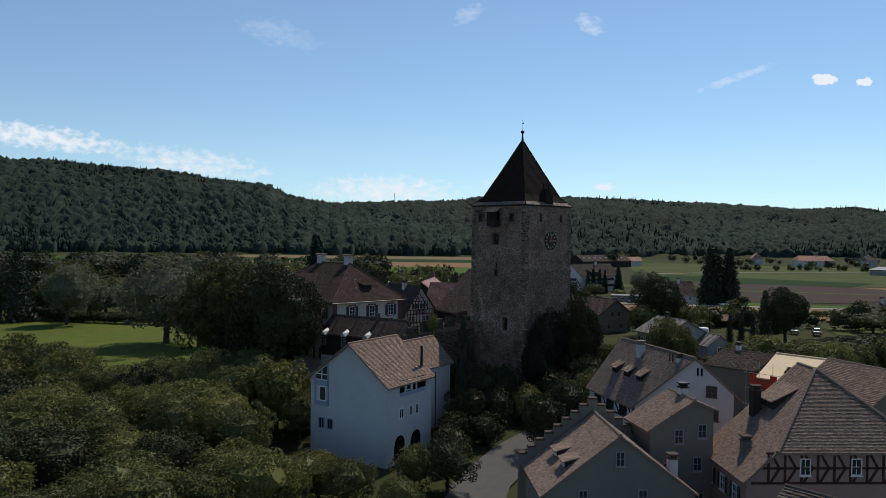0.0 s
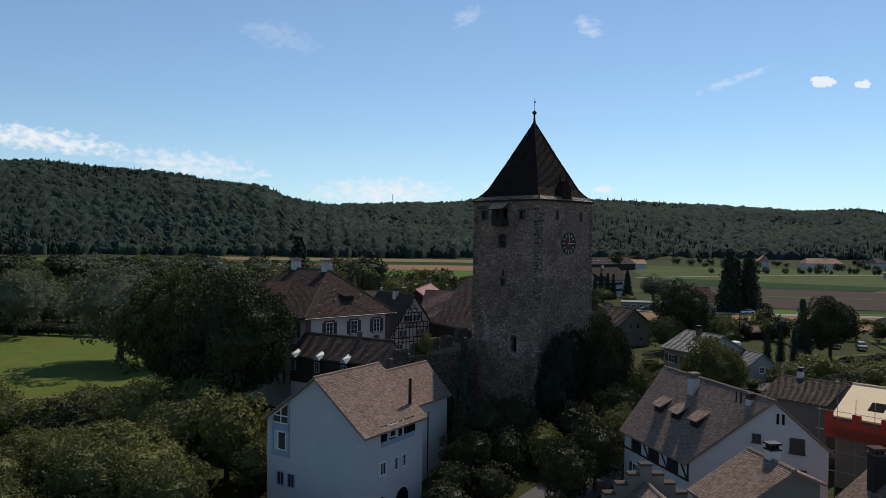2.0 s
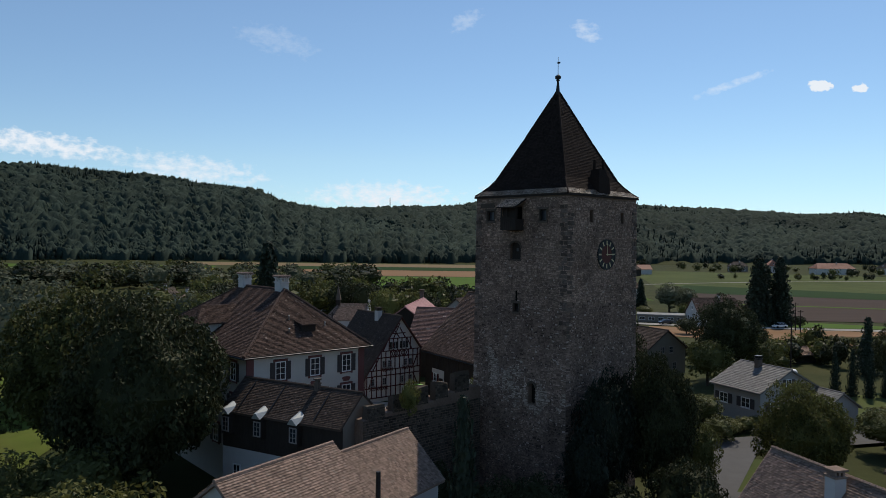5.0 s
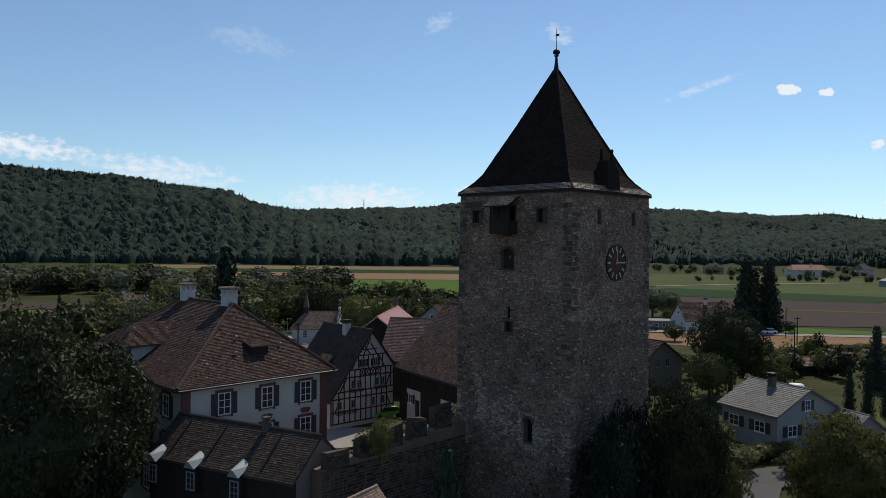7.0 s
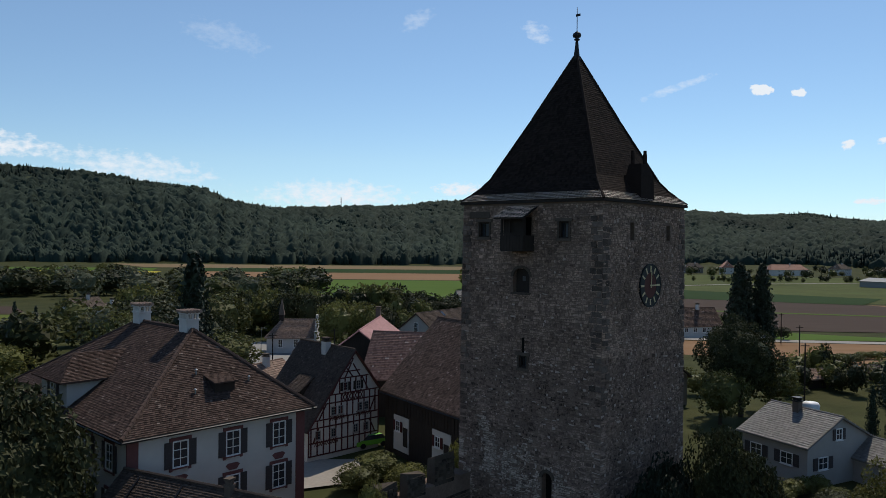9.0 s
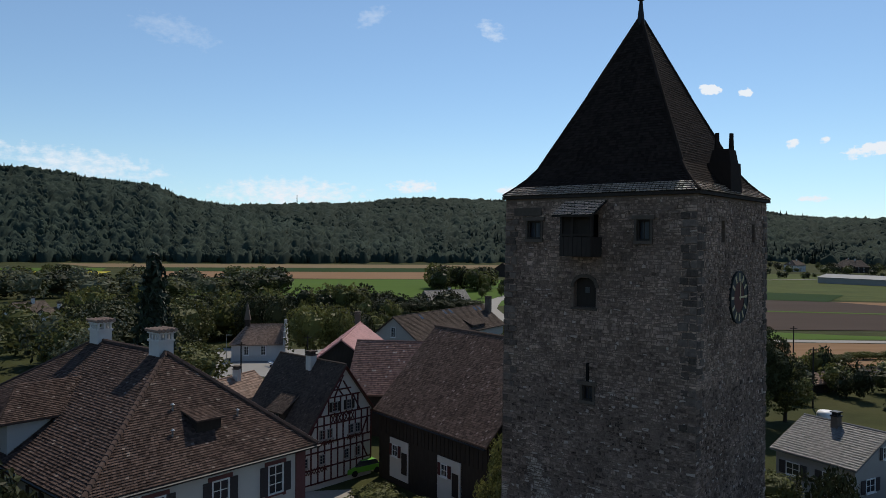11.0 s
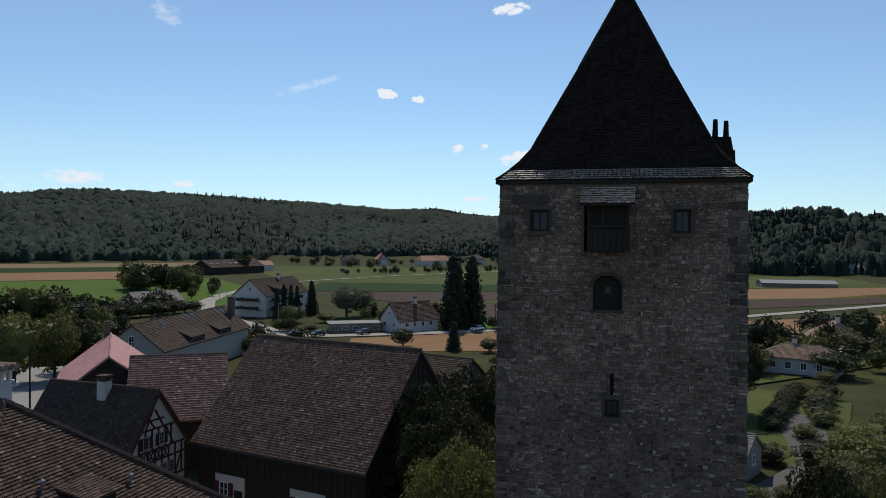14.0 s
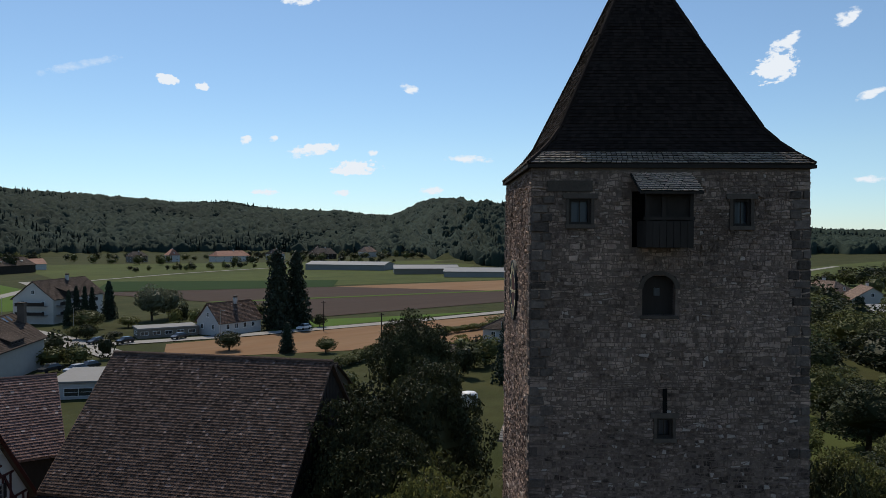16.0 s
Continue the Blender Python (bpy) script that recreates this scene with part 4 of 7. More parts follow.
link, CF, CM = house("connecting_barn", "lower barn with a pinkish-brown tile roof joining two larger roofs", (4.85, 169.0), 168.0, 6.4, 6.0, 9.8, 3, 9.6, 9.9, 15.0, TIMBER_DARK, TILE_LINK, 0.4, 0.2, row=0.3, width=0.28, seed=71)
far_house, FF, FM = house("farmhouse", "long white farmhouse with grey-brown roof and arched gable window", (1.8, 223.0), 52.3, 5.7, 5.7, 36.6, 3, 8.5, 8.5, 12.7, PLASTER_SHADED, TILE_OLD, 0.5, 0.5, row=0.35, width=0.3, seed=81)
stable, SF, SM = house("stable_range", "low long range with dark tiled roof against the town wall", (-5.43, 102.8), 151.7, 2.6, 2.6, 13.2, 2.2, 11.7, 11.7, 13.8, PLASTER_GREY, TILE_OLD, 0.45, 0.1, seed=91)
garden_house, GF, GM = house("garden_house", "white detached house with a grey concrete-tile roof", (44.71, 136.71), 114.2, 4.9, 4.9, 8.05, 3.6, 8.26, 8.26, 10.7, PLASTER_SHADED, TILE_GREY, 0.5, 0.4, row=0.32, width=0.3, seed=101)
annex, AF, AM = house("garage_annex", "small white annex with a grey tile roof", (50.4, 134.8), 110, 2.6, 2.6, 6.5, 3.6, 6.5, 6.5, 8.2, PLASTER_SHADED, TILE_GREY, 0.35, 0.3, row=0.32, width=0.3, seed=105)
town_house, T1F, T1M = house("town_house", "town house with brown tile roof, small dormers and white gable", (26.96, 73.57), 106.8, 4.36, 2.77, 15.1, 1, 8.26, 10.4, 13.72, PLASTER_WHITE, TILE_BROWN, 0.4, 0.3, skew=-1.0, seed=111)
small_house, T2F, T2M = house("small_town_house", "narrow grey town house with a brown tile roof", (23.3, 61.6), 101.6, 4.1, 1.9, 4.6, 0.5, 9.5, 11.1, 11.9, PLASTER_GREY, TILE_BROWN, 0.35, 0.25, seed=121)
stepped_house, T4F, T4M = house("stepped_gable_house", "grey house with stepped gable and brown tiled roof", (15.64, 55.6), 95.4, 6.16, 6.16, 8.43, 0.2, 5.57, 5.57, 10.22, PLASTER_GREY, TILE_BROWN, 0.35, 0.15, seed=131)
corner_house, T3F, T3M = house("corner_house", "large house with half-hipped tile roof and pink half-timbered gable", (34.42, 56.06), 94.0, 8.76, 8.76, 8.75, 0.2, 7.07, 7.07, 14.72, PLASTER_PINK, TILE_BROWN, 0.4, 0.35, hip0=6.0, hip1=0, hz0=9.1, seed=141)
new_roof, T5F, T5M = house("house_under_repair", "house with a pale new boarded roof under repair", (49.64, 90.26), 134.35, 5.7, 4.44, 7.1, 1, 8.71, 9.22, 11.02, PLASTER_GREY, MEMBRANE, 0.3, 0.3, row=0, seed=151)
grey_roof, T6F, T6M = house("grey_roofed_house", "house with a grey corrugated roof", (45.84, 99.78), 134.2, 5.46, 5.46, 6.96, 2, 8.62, 8.62, 10.12, PLASTER_GREY, TILE_DARK, 0.4, 0.3, row=0.26, width=0.3, seed=161)
low_roof, T7F, T7M = house("lean_roof_house", "low house with a grey tiled roof", (29.6, 41.0), 130, 4.5, 4.5, 7, -1, 6.6, 6.6, 9.4, PLASTER_GREY, TILE_DARK, 0.4, 0.3, row=0.3, width=0.5, seed=171)
east_roof, T8F, T8M = house("east_town_house", "town house with a brown tile roof", (50, 76.0), 110, 5, 5, 10, 1, 8.6, 8.6, 12.0, PLASTER_GREY, TILE_BROWN, 0.4, 0.3, row=0.25, width=0.28, seed=181)
lane_house, T9F, T9M = house("lane_house", "grey-roofed house half hidden by trees", (38.5, 171), 120, 4.5, 4.5, 9, 3.6, 8.6, 8.6, 11.6, PLASTER_GREY, TILE_OLD, 0.6, 0.4, row=0.35, width=0.3, seed=185)

# --- details of the houses ---
Z = Vector((0, 0, 1))


def timbers(t, F, face, M, segs, mat=TIMBER_RED, w=0.17):
    """Beams on a wall, each from (u, z) to (u, z)."""
    for u0, z0, u1, z1 in segs:
        g = Geo()
        if face == "f":
            P, Q, n = F(u0, -0.03, z0), F(u1, -0.03, z1), F.d
        elif face == "l":
            P, Q, n = F(-M["wl"] - 0.03, u0, z0), F(-M["wl"] - 0.03, u1, z1), F.r
        else:
            P, Q, n = F(M["wr"] + 0.03, u0, z0), F(M["wr"] + 0.03, u1, z1), F.r
        g.bar(P, Q, w, 0.09, n)
        part("timber", g, mat, t)


# white house: openings
BLUE_GREY = material("blue_grey_reveal", (0.3, 0.34, 0.42), 0.7, 0.06, 2, 0.06)
for u0, u1, z0, z1 in ((-5.2, -3.05, 8.55, 9.1), (-5.2, -3.05, 6.2, 6.7), (-3.25, -3.05, 6.2, 11.2), (-5.2, -5.0, 6.2, 9.6)):
    g = Geo()
    g.box(WF((u0 + u1) / 2, -0.03, (z0 + z1) / 2), (u1 - u0, 0.1, z1 - z0), rot_of(WF))
    part("loggia_panel", g, BLUE_GREY, white_house, "blue-grey painted loggia panel")
g = Geo()
tri_ = [(-5.0, 9.15), (-3.3, 9.15), (-3.3, 11.0), (-5.0, 9.85)]
g.hexa([WF(a, 0.05, z) for a, z in tri_], [WF(a, -0.015, z) for a, z in tri_])
lg = part("gable_glazing", g, GLASS, white_house, "dark glazed gable triangle behind white frames")
g = Geo()
for p_, q_ in (((-5.0, 9.2), (-3.3, 9.2)), ((-5.0, 9.85), (-3.3, 11.0)), ((-4.1, 9.15), (-4.1, 10.4)), ((-4.95, 9.85), (-3.3, 9.85))):
    g.bar(WF(p_[0], -0.05, p_[1]), WF(q_[0], -0.05, q_[1]), 0.09, 0.06, WF.d)
part("glazing_frame", g, FRAME_WHITE, lg)
put_window(white_house, WF, WM, "f", -3.95, 7.6, 0.95, 1.6, sill=False, bars=(0, 0))
for u, z, w, h in ((-4.1, 4.2, 0.8, 1.2), (-2.8, 4.2, 0.8, 1.2)):
    put_window(white_house, WF, WM, "f", u, z, w, h, sill=False, bars=(1, 0), frame_mat=BLUE_GREY)
# flat black panel on the wall instead of a shaded loggia recess
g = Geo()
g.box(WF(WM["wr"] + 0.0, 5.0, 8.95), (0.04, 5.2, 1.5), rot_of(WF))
lg = part("loggia_opening", g, SHADE_BLACK, white_house, "flat black panel painting the loggia's shade under the eave")
g = Geo()
g.hexa([WF(WM["wr"] - 0.02, b, z) for b, z in ((2.4, 7.85), (7.6, 7.85), (7.6, 8.35), (2.4, 8.35))], [WF(WM["wr"] + 0.05, b, z) for b, z in ((2.4, 7.85), (7.6, 7.85), (7.45, 8.3), (2.55, 8.3))])
part("parapet", g, BLUE_GREY, lg, "blue-grey loggia parapet")
for b in (3.35, 4.75, 5.6):
    g = Geo()
    g.box(WF(WM["wr"] + 0.04, b, 9.0), (0.1, 0.2, 1.4), rot_of(WF))
    part("post", g, PLASTER_WHITE, lg)
window(lg, WF(WM["wr"] + 0.03, 4.05, 9.05), WF.r, 0.9, 1.1, sill=False, bars=(0, 0))
for u, z, w, h in ((2.7, 6.0, 0.8, 1.1), (4.6, 6.0, 0.6, 1.1), (5.8, 6.0, 0.6, 1.1)):
    put_window(white_house, WF, WM, "r", u, z, w, h, sill=False, bars=(1, 0))
# arches are black panels; the shade within is only their colour
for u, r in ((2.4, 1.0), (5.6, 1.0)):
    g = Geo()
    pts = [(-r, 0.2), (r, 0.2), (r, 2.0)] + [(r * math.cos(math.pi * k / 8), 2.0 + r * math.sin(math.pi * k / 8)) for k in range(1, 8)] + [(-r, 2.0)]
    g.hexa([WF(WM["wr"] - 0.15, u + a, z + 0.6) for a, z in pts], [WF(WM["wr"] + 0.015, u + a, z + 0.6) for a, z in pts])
    ar = part("arcade_arch", g, SHADE_BLACK, white_house, "black round-arched panel painting a ground-floor opening's shade")
    g = Geo()
    for k in range(8):
        a0, a1 = math.pi * k / 8, math.pi * (k + 1) / 8
        q = [(r, a0), (r + 0.16, a0), (r + 0.16, a1), (r, a1)]
        g.hexa([WF(WM["wr"], u + x * math.cos(a), 2.6 + x * math.sin(a)) for x, a in q], [WF(WM["wr"] + 0.06, u + x * math.cos(a), 2.6 + x * math.sin(a)) for x, a in q])
    part("arch_ring", g, PLASTER_WHITE, ar)
g = Geo()
g.tube(WF(WM["wr"] + 0.5, 9.0, 1), WF(WM["wr"] + 0.5, 9.0, 9.8), 0.06, 0.06, 6)
part("downpipe", g, IRON, white_house)
g = Geo()
g.tube(WF(4.3, 8.2, 10.5), WF(4.3, 8.2, 12.9), 0.16, 0.14, 8)
part("flue_pipe", g, IRON, white_house, "black metal flue pipe")

# manor: windows with shutters, chimneys, dormers, quoins
for u in (-4.3, -0.4, 3.4):
    for z in (13.95, 10.85, 7.5):
        put_window(manor, MF, MM, "f", u, z, 1.05, 1.7, shutters=SHUTTER, bars=(1, 2), surround=SANDSTONE_RED)
for u in (2.5, 6.0, 9.5, 13, 16.5):
    for z in (13.95, 10.85, 7.5):
        put_window(manor, MF, MM, "l", u, z, 1.05, 1.7, shutters=SHUTTER, bars=(1, 2), surround=SANDSTONE_RED)
    put_window(manor, MF, MM, "r", u, 13.75, 1.05, 1.7, shutters=SHUTTER, bars=(1, 2))
for u in (-4.3, -0.4, 3.4):
    g = Geo()
    pts = [(-0.55, 0.1), (-0.3, -0.22), (0.3, -0.22), (0.55, 0.1), (0.35, 0.24), (-0.35, 0.24)]
    g.hexa([MF(u + a, -0.005, 12.3 + z) for a, z in pts], [MF(u + a, -0.06, 12.3 + z) for a, z in pts])
    part("painted_panel", g, SANDSTONE_RED, manor, "red painted ornament panel under a window")
for a in (-7.52, 5.29):
    g = Geo()
    g.box(MF(a, 0.0, 9.3), (0.75, 0.12, 12.9), rot_of(MF))
    part("corner_pilaster", g, SANDSTONE_RED, manor, "red sandstone corner pilaster")
g = Geo()
g.box(MF(-1.115, -0.06, 15.6), (13.8, 0.3, 0.34), rot_of(MF))
part("cornice", g, SANDSTONE_RED, manor, "red sandstone cornice")
g = Geo()
g.box(MF(-7.93, 11.2, 15.6), (0.3, 22.3, 0.34), rot_of(MF))
part("cornice", g, SANDSTONE_RED, manor)
for (a, b, z, q) in ((0, -0.72, 15.5, 13.9), ):
    g = Geo()
    g.tube(MF(-8.55, -0.72, z), MF(6.3, -0.72, z), 0.08, 0.08, 6)
    part("gutter", g, IRON, manor)
    g = Geo()
    g.tube(MF(-8.55, -0.72, z), MF(-8.55, 23.1, z), 0.08, 0.08, 6)
    part("gutter", g, IRON, manor)
CHIM = material("chimney_plaster", (0.58, 0.54, 0.5), 0.9, 0.1, 2, 0.12)
for b in (7.3, 15.4):
    C0, mm = MF(0.1, b, -0.38), rot_of(MF)
    g = Geo()
    g.box(C0 + Z * 21.4, (1.0, 1.2, 1.9), mm)
    g.box(C0 + Z * 22.35, (1.14, 1.34, 0.14), mm)
    ch = part("chimney", g, CHIM, manor, "white plastered chimney with an arcaded tiled cap")
    g = Geo()
    for kx in (-1, 0, 1):
        for ky in (-1, -0.33, 0.33, 1):
            if abs(kx) == 1 or abs(ky) == 1:
                gp = Geo()
                gp.box(C0 + mm @ Vector((kx * 0.42, ky * 0.52, 22.6)), (0.15, 0.17, 0.4), mm)
                part("pier", gp, CHIM, ch)
    g.box(C0 + Z * 22.86, (1.16, 1.36, 0.14), mm)
    part("cap_slab", g, CHIM, ch)
    g = Geo()
    for kx in range(5):
        p_ = C0 + mm @ Vector((-0.56 + kx * 0.28, 0, 23.0))
        g.tube(p_ - MF.d * 0.8, p_ + MF.d * 0.8, 0.14, 0.13, 6)
    part("chimney_tiles", g, TILE_BROWN, ch)
M2F = Frame(MF(0, 6.6, 0)[:2], 44.18)
M2 = dict(rz=21.23, sr=(21.23 - 16.05) / 6.6, sl=1)
dormer(manor, M2F, M2, 1, -0.2, 17.2, 1.6, 0.85, 2.2, TILE_MANOR, TIMBER_DARK, False)
g = Geo()
q = [(-8.0, 9.6), (-2.6, 9.6), (-2.6, 14.6), (-8.0, 14.6)]
g.hexa([MF(a, b, 15.5) for a, b in q], [MF(a, b, 17.9) for a, b in q])
xg = part("cross_gable", g, PLASTER_CREAM, manor, "white-walled cross gable with hipped tile roof")
for e0, e1, r1, r0 in (((-8.6, 9.2), (-8.6, 15.0), (-6.6, 12.1), (-6.6, 12.1)), ((-2.3, 9.2), (-8.6, 9.2), (-6.6, 12.1), (-1.5, 12.1)), ((-8.6, 15.0), (-2.3, 15.0), (-1.5, 12.1), (-6.6, 12.1))):
    tiled_slope("roof_slope", xg, MF(*e0, 17.85), MF(*e1, 17.85), MF(*r1, 19.5), MF(*r0, 19.5), TILE_MANOR, 0.17, 0.19, 8, 0.1)
window(xg, MF(-8.01, 12.1, 16.8), -MF.r, 1.0, 1.4, shutters=SHUTTER, bars=(1, 2))
for u, b in ((-1.6, 3.0), (2.1, 2.0), (-2.4, 1.6)):
    g = Geo()
    z = 16.05 + b * M2["sr"]
    g.tube(MF(u, b, z - 0.1), MF(u, b, z + 0.35), 0.07, 0.06, 6)
    g.lathe(MF(u, b, z + 0.35), [(0.05, 0), (0.13, 0.05), (0.02, 0.15)], 8)
    part("roof_vent", g, COPPER, manor)

# half-timbered gable
hs = HM["sr"]
hl = HM["sl"]
lv = [4.6, 6.0, 7.6, 8.4, 10.1, 11.0, 12.7]
seg = []
for z in lv:
    l, r = max(-6.0, -(15.6 - z) / hl), min(3.8, (15.6 - z) / hs)
    seg.append((l + 0.05, z, r - 0.05, z))
for z0, z1, step in ((4.6, 7.6, 0.82), (8.4, 10.1, 0.8), (11.0, 12.7, 0.75), (7.6, 8.4, 0.82), (10.1, 11.0, 0.8)):
    u = -5.6
    while u < 3.4:
        if -(15.5 - z1) / hl < u < (15.5 - z1) / hs:
            seg.append((u, z0, u, z1))
        u += step
seg += [(-1.1, 12.7, 0.0, 14.8), (1.0, 12.7, 0.0, 14.2), (-2.0, 12.7, -0.4, 14.4), (0.0, 12.7, -1.0, 13.9), (-4.6, 8.4, -3.6, 10.1), (2.4, 8.4, 3.2, 10.1), (-2.9, 11.0, -2.0, 12.6), (1.3, 12.6, 2.2, 11.0),
        (-5.3, 6.0, -4.6, 7.6), (2.4, 7.6, 3.2, 6.0), (3.7, 4.6, 3.7, 10.8), (-5.9, 4.6, -5.9, 7.6), (-1.5, 13.4, 1.0, 13.4)]
timbers(timber_house, HF, "f", HM, seg, w=0.14)
for k in range(7):
    u = -1.5 + k * 0.42
    timbers(timber_house, HF, "f", HM, [(u, 10.15, u + 0.42, 10.95), (u + 0.42, 10.15, u, 10.95)], w=0.07)
g = Geo()
for sgn, s_, w_ in ((-1, hl, 6.4), (1, hs, 4.2)):
    g.bar(HF(0, -0.48, 15.71), HF(sgn * w_, -0.48, 15.71 - s_ * w_), 0.05, 0.3, HF.d)
part("bargeboard", g, TIMBER_RED, timber_house)
for u, z in ((-1.05, 11.75), (0.75, 11.75), (-2.6, 9.2), (-1.7, 9.2), (1.0, 9.2), (1.9, 9.2), (-4.7, 6.8), (-2.6, 6.8), (0.4, 6.8), (1.9, 6.8)):
    w_ = put_window(timber_house, HF, HM, "f", u, z, 0.62, 0.9, frame_mat=SASH, bars=(1, 2), shutters=TIMBER_DARK if abs(z - 11.75) < 0.1 else None)
for u0, u1, z in ((-3.1, -1.2, 8.45), (0.5, 2.4, 8.45), (-5.2, -2.0, 5.9)):
    g = Geo()
    n_ = int((u1 - u0) / 0.3)
    for k in range(n_):
        a_ = u0 + (u1 - u0) * k / n_
        b_ = u0 + (u1 - u0) * (k + 1) / n_
        g.bar(HF(a_, -0.06, z - 0.3), HF(b_, -0.06, z + 0.25), 0.06, 0.04, HF.d)
        g.bar(HF(b_, -0.065, z - 0.3), HF(a_, -0.065, z + 0.25), 0.06, 0.04, HF.d)
    part("lattice_panel", g, TIMBER_RED, timber_house, "red-brown lattice parapet")
ch = chimney(timber_house, HF(-0.5, 4.6, 14.6), 0.75, 0.85, 1.7, rot_of(HF), PLASTER_WHITE, TILE_OLD, label="white chimney with dark tiled cap")
chimney(timber_house, HF(1.7, 5.6, 12.2), 0.8, 0.8, 2.0, rot_of(HF), CHIM, CHIM)
dormer(timber_house, HF, HM, -1, 5.2, 10.1, 2.6, 0.9, 2, TILE_OLD, TIMBER_DARK, SHUTTER, rise=1.7)
timbers(timber_house, HF, "r", HM, [(0.2, 8.4, 10.8, 8.4), (0.2, 6.0, 10.8, 6.0)] + [(u, 4.6, u, 10.3) for u in (0.2, 2, 4, 6, 8, 10.7)])

# barn: plaster bays, windows, doors
for b, w in ((5.4, 3.4), (13.4, 3.2)):
    g = Geo()
    g.box(BF(-7.45, b, 6.6), (0.1, w, 3.9), rot_of(BF))
    bay_ = part("plaster_bay", g, PLASTER_CREAM, barn, "whitewashed bay in the timber wall")
    window(bay_, BF(-7.52, b + 0.6, 7.4), -BF.r, 0.9, 1.1, shutters=TIMBER_RED)
    g = Geo()
    g.box(BF(-7.51, b - 0.95, 6.4), (0.06, 0.9, 2.1), rot_of(BF))
    part("door", g, TIMBER_DARK, bay_, "dark wooden door")
for k in range(28):
    g = Geo()
    g.box(BF(-7.44, 0.4 + k * 0.6, 9.95), (0.05, 0.5, 2.6), rot_of(BF))
    part("plank", g, TIMBER_DARK, barn)
for k in range(24):
    a = -6.9 + k * 0.6
    g = Geo()
    top = BM["rz"] - BM["sl"] * abs(a) - 0.45
    g.box(BF(a, -0.03, (3.6 + top) / 2), (0.52, 0.05, top - 3.6), rot_of(BF))
    part("plank", g, TIMBER_DARK, barn)
g = Geo()
g.tube(BF(-8.05, -0.2, 10.7), BF(-8.05, 17.4, 10.7), 0.08, 0.08, 6)
part("gutter", g, IRON, barn)
put_window(far_house, FF, FM, "f", -0.2, 9.6, 1.0, 2.0)
for b in (13, 25):
    dormer(far_house, FF, FM, 1, b, 8.6, 6.0, 0.8, 3, TILE_OLD, TIMBER_DARK, SHUTTER, rise=1.2)
for b, z in ((8, 11.6), (18, 11.8), (20.5, 11.8), (31, 11.6), (33, 11.6)):
    a_ = (FM["rz"] - z) / FM["sr"]
    g = Geo()
    e = [FF(a_, b, z + 0.06), FF(a_, b + 0.8, z + 0.06), FF(a_ - 1.1, b + 0.8, z + 1.1 * FM["sr"] + 0.06), FF(a_ - 1.1, b, z + 1.1 * FM["sr"] + 0.06)]
    g.hexa([p - Z * 0.1 for p in e], [p + Z * 0.05 for p in e])
    part("skylight", g, GLASS, far_house, "glass roof window")
chimney(far_house, FF(2, 36, 11), 1.2, 1.2, 3.4, rot_of(FF), TILE_DARK)
chimney(pink_house, PF(-0.4, 20.5, 14.8), 0.8, 0.8, 1.5, rot_of(PF), TILE_DARK)

# stable: white plinth wall, hooded windows
g = Geo()
g.box(SF(-2.64, 6.6, 5.1), (0.1, 13.2, 6.2), rot_of(SF))
part("lower_wall", g, PLASTER_WHITE, stable, "whitewashed lower wall")
g = Geo()
g.box(SF(-2.66, 6.6, 9.8), (0.12, 13.2, 3.3), rot_of(SF))
part("upper_wall", g, TIMBER_DARK, stable, "dark boarded upper wall")
for b in (12.3, 8.6, 4.6):
    g = Geo()
    g.box(SF(-3.0, b, 10.3), (0.6, 0.95, 1.7), rot_of(SF))
    bx = part("window_box", g, TIMBER_DARK, stable)
    window(bx, SF(-3.31, b, 10.3), -SF.r, 0.7, 1.2, bars=(1, 2), sill=False, frame_mat=SASH)
    g = Geo()
    g.hexa([SF(-3.5, b - 0.5, 11.2), SF(-3.5, b + 0.5, 11.2), SF(-2.4, b + 0.5, 11.8), SF(-2.4, b - 0.5, 11.8)],
           [SF(-3.6, b - 0.08, 11.7), SF(-3.6, b + 0.08, 11.7), SF(-2.4, b + 0.08, 12.15), SF(-2.4, b - 0.08, 12.15)])
    part("hood", g, material("pale_zinc", (0.45, 0.46, 0.43), 0.4, 0.1, 3, 0.1, metal=0.3), bx, "pale sheet-metal gabled hood")
for b in (3.2, 7.4, 11.5):
    put_window(stable, SF, dict(SM, wl=2.7), "l", b, 6.1, 0.8, 1.2)
chimney(stable, SF(-0.2, 4.6, 13.4), 0.42, 0.42, 0.7, rot_of(SF), TILE_DARK)
for b in (3.0, 8.0, 11.5):
    g = Geo()
    g.bar(SF(-0.4, b, 13.65), SF(-2.9, b - 0.2, 11.68), 0.12, 0.06)
    part("roof_flashing", g, IRON, stable)

# garden house, annex
put_window(garden_house, GF, GM, "f", -0.2, 8.9, 0.9, 1.1, shutters=SHUTTER)
put_window(garden_house, GF, GM, "f", -2.6, 6.2, 1.4, 1.2, shutters=SHUTTER)
for b in (2.4, 6.2):
    put_window(garden_house, GF, GM, "l", b, 6.4, 1.4, 1.2, shutters=SHUTTER)
chimney(garden_house, GF(-0.6, 4.6, 9.9), 0.7, 0.7, 1.5, rot_of(GF), TILE_DARK, IRON)
for u_, z_ in ((-2.0, 5.4), (1.8, 5.4), (-1.0, 8.2), (1.0, 8.2)):
    put_window(lane_house, T9F, T9M, "f", u_, z_, 0.9, 1.1, frame_mat=SASH)
put_window(annex, AF, AM, "f", 0, 5.6, 0.9, 0.9)
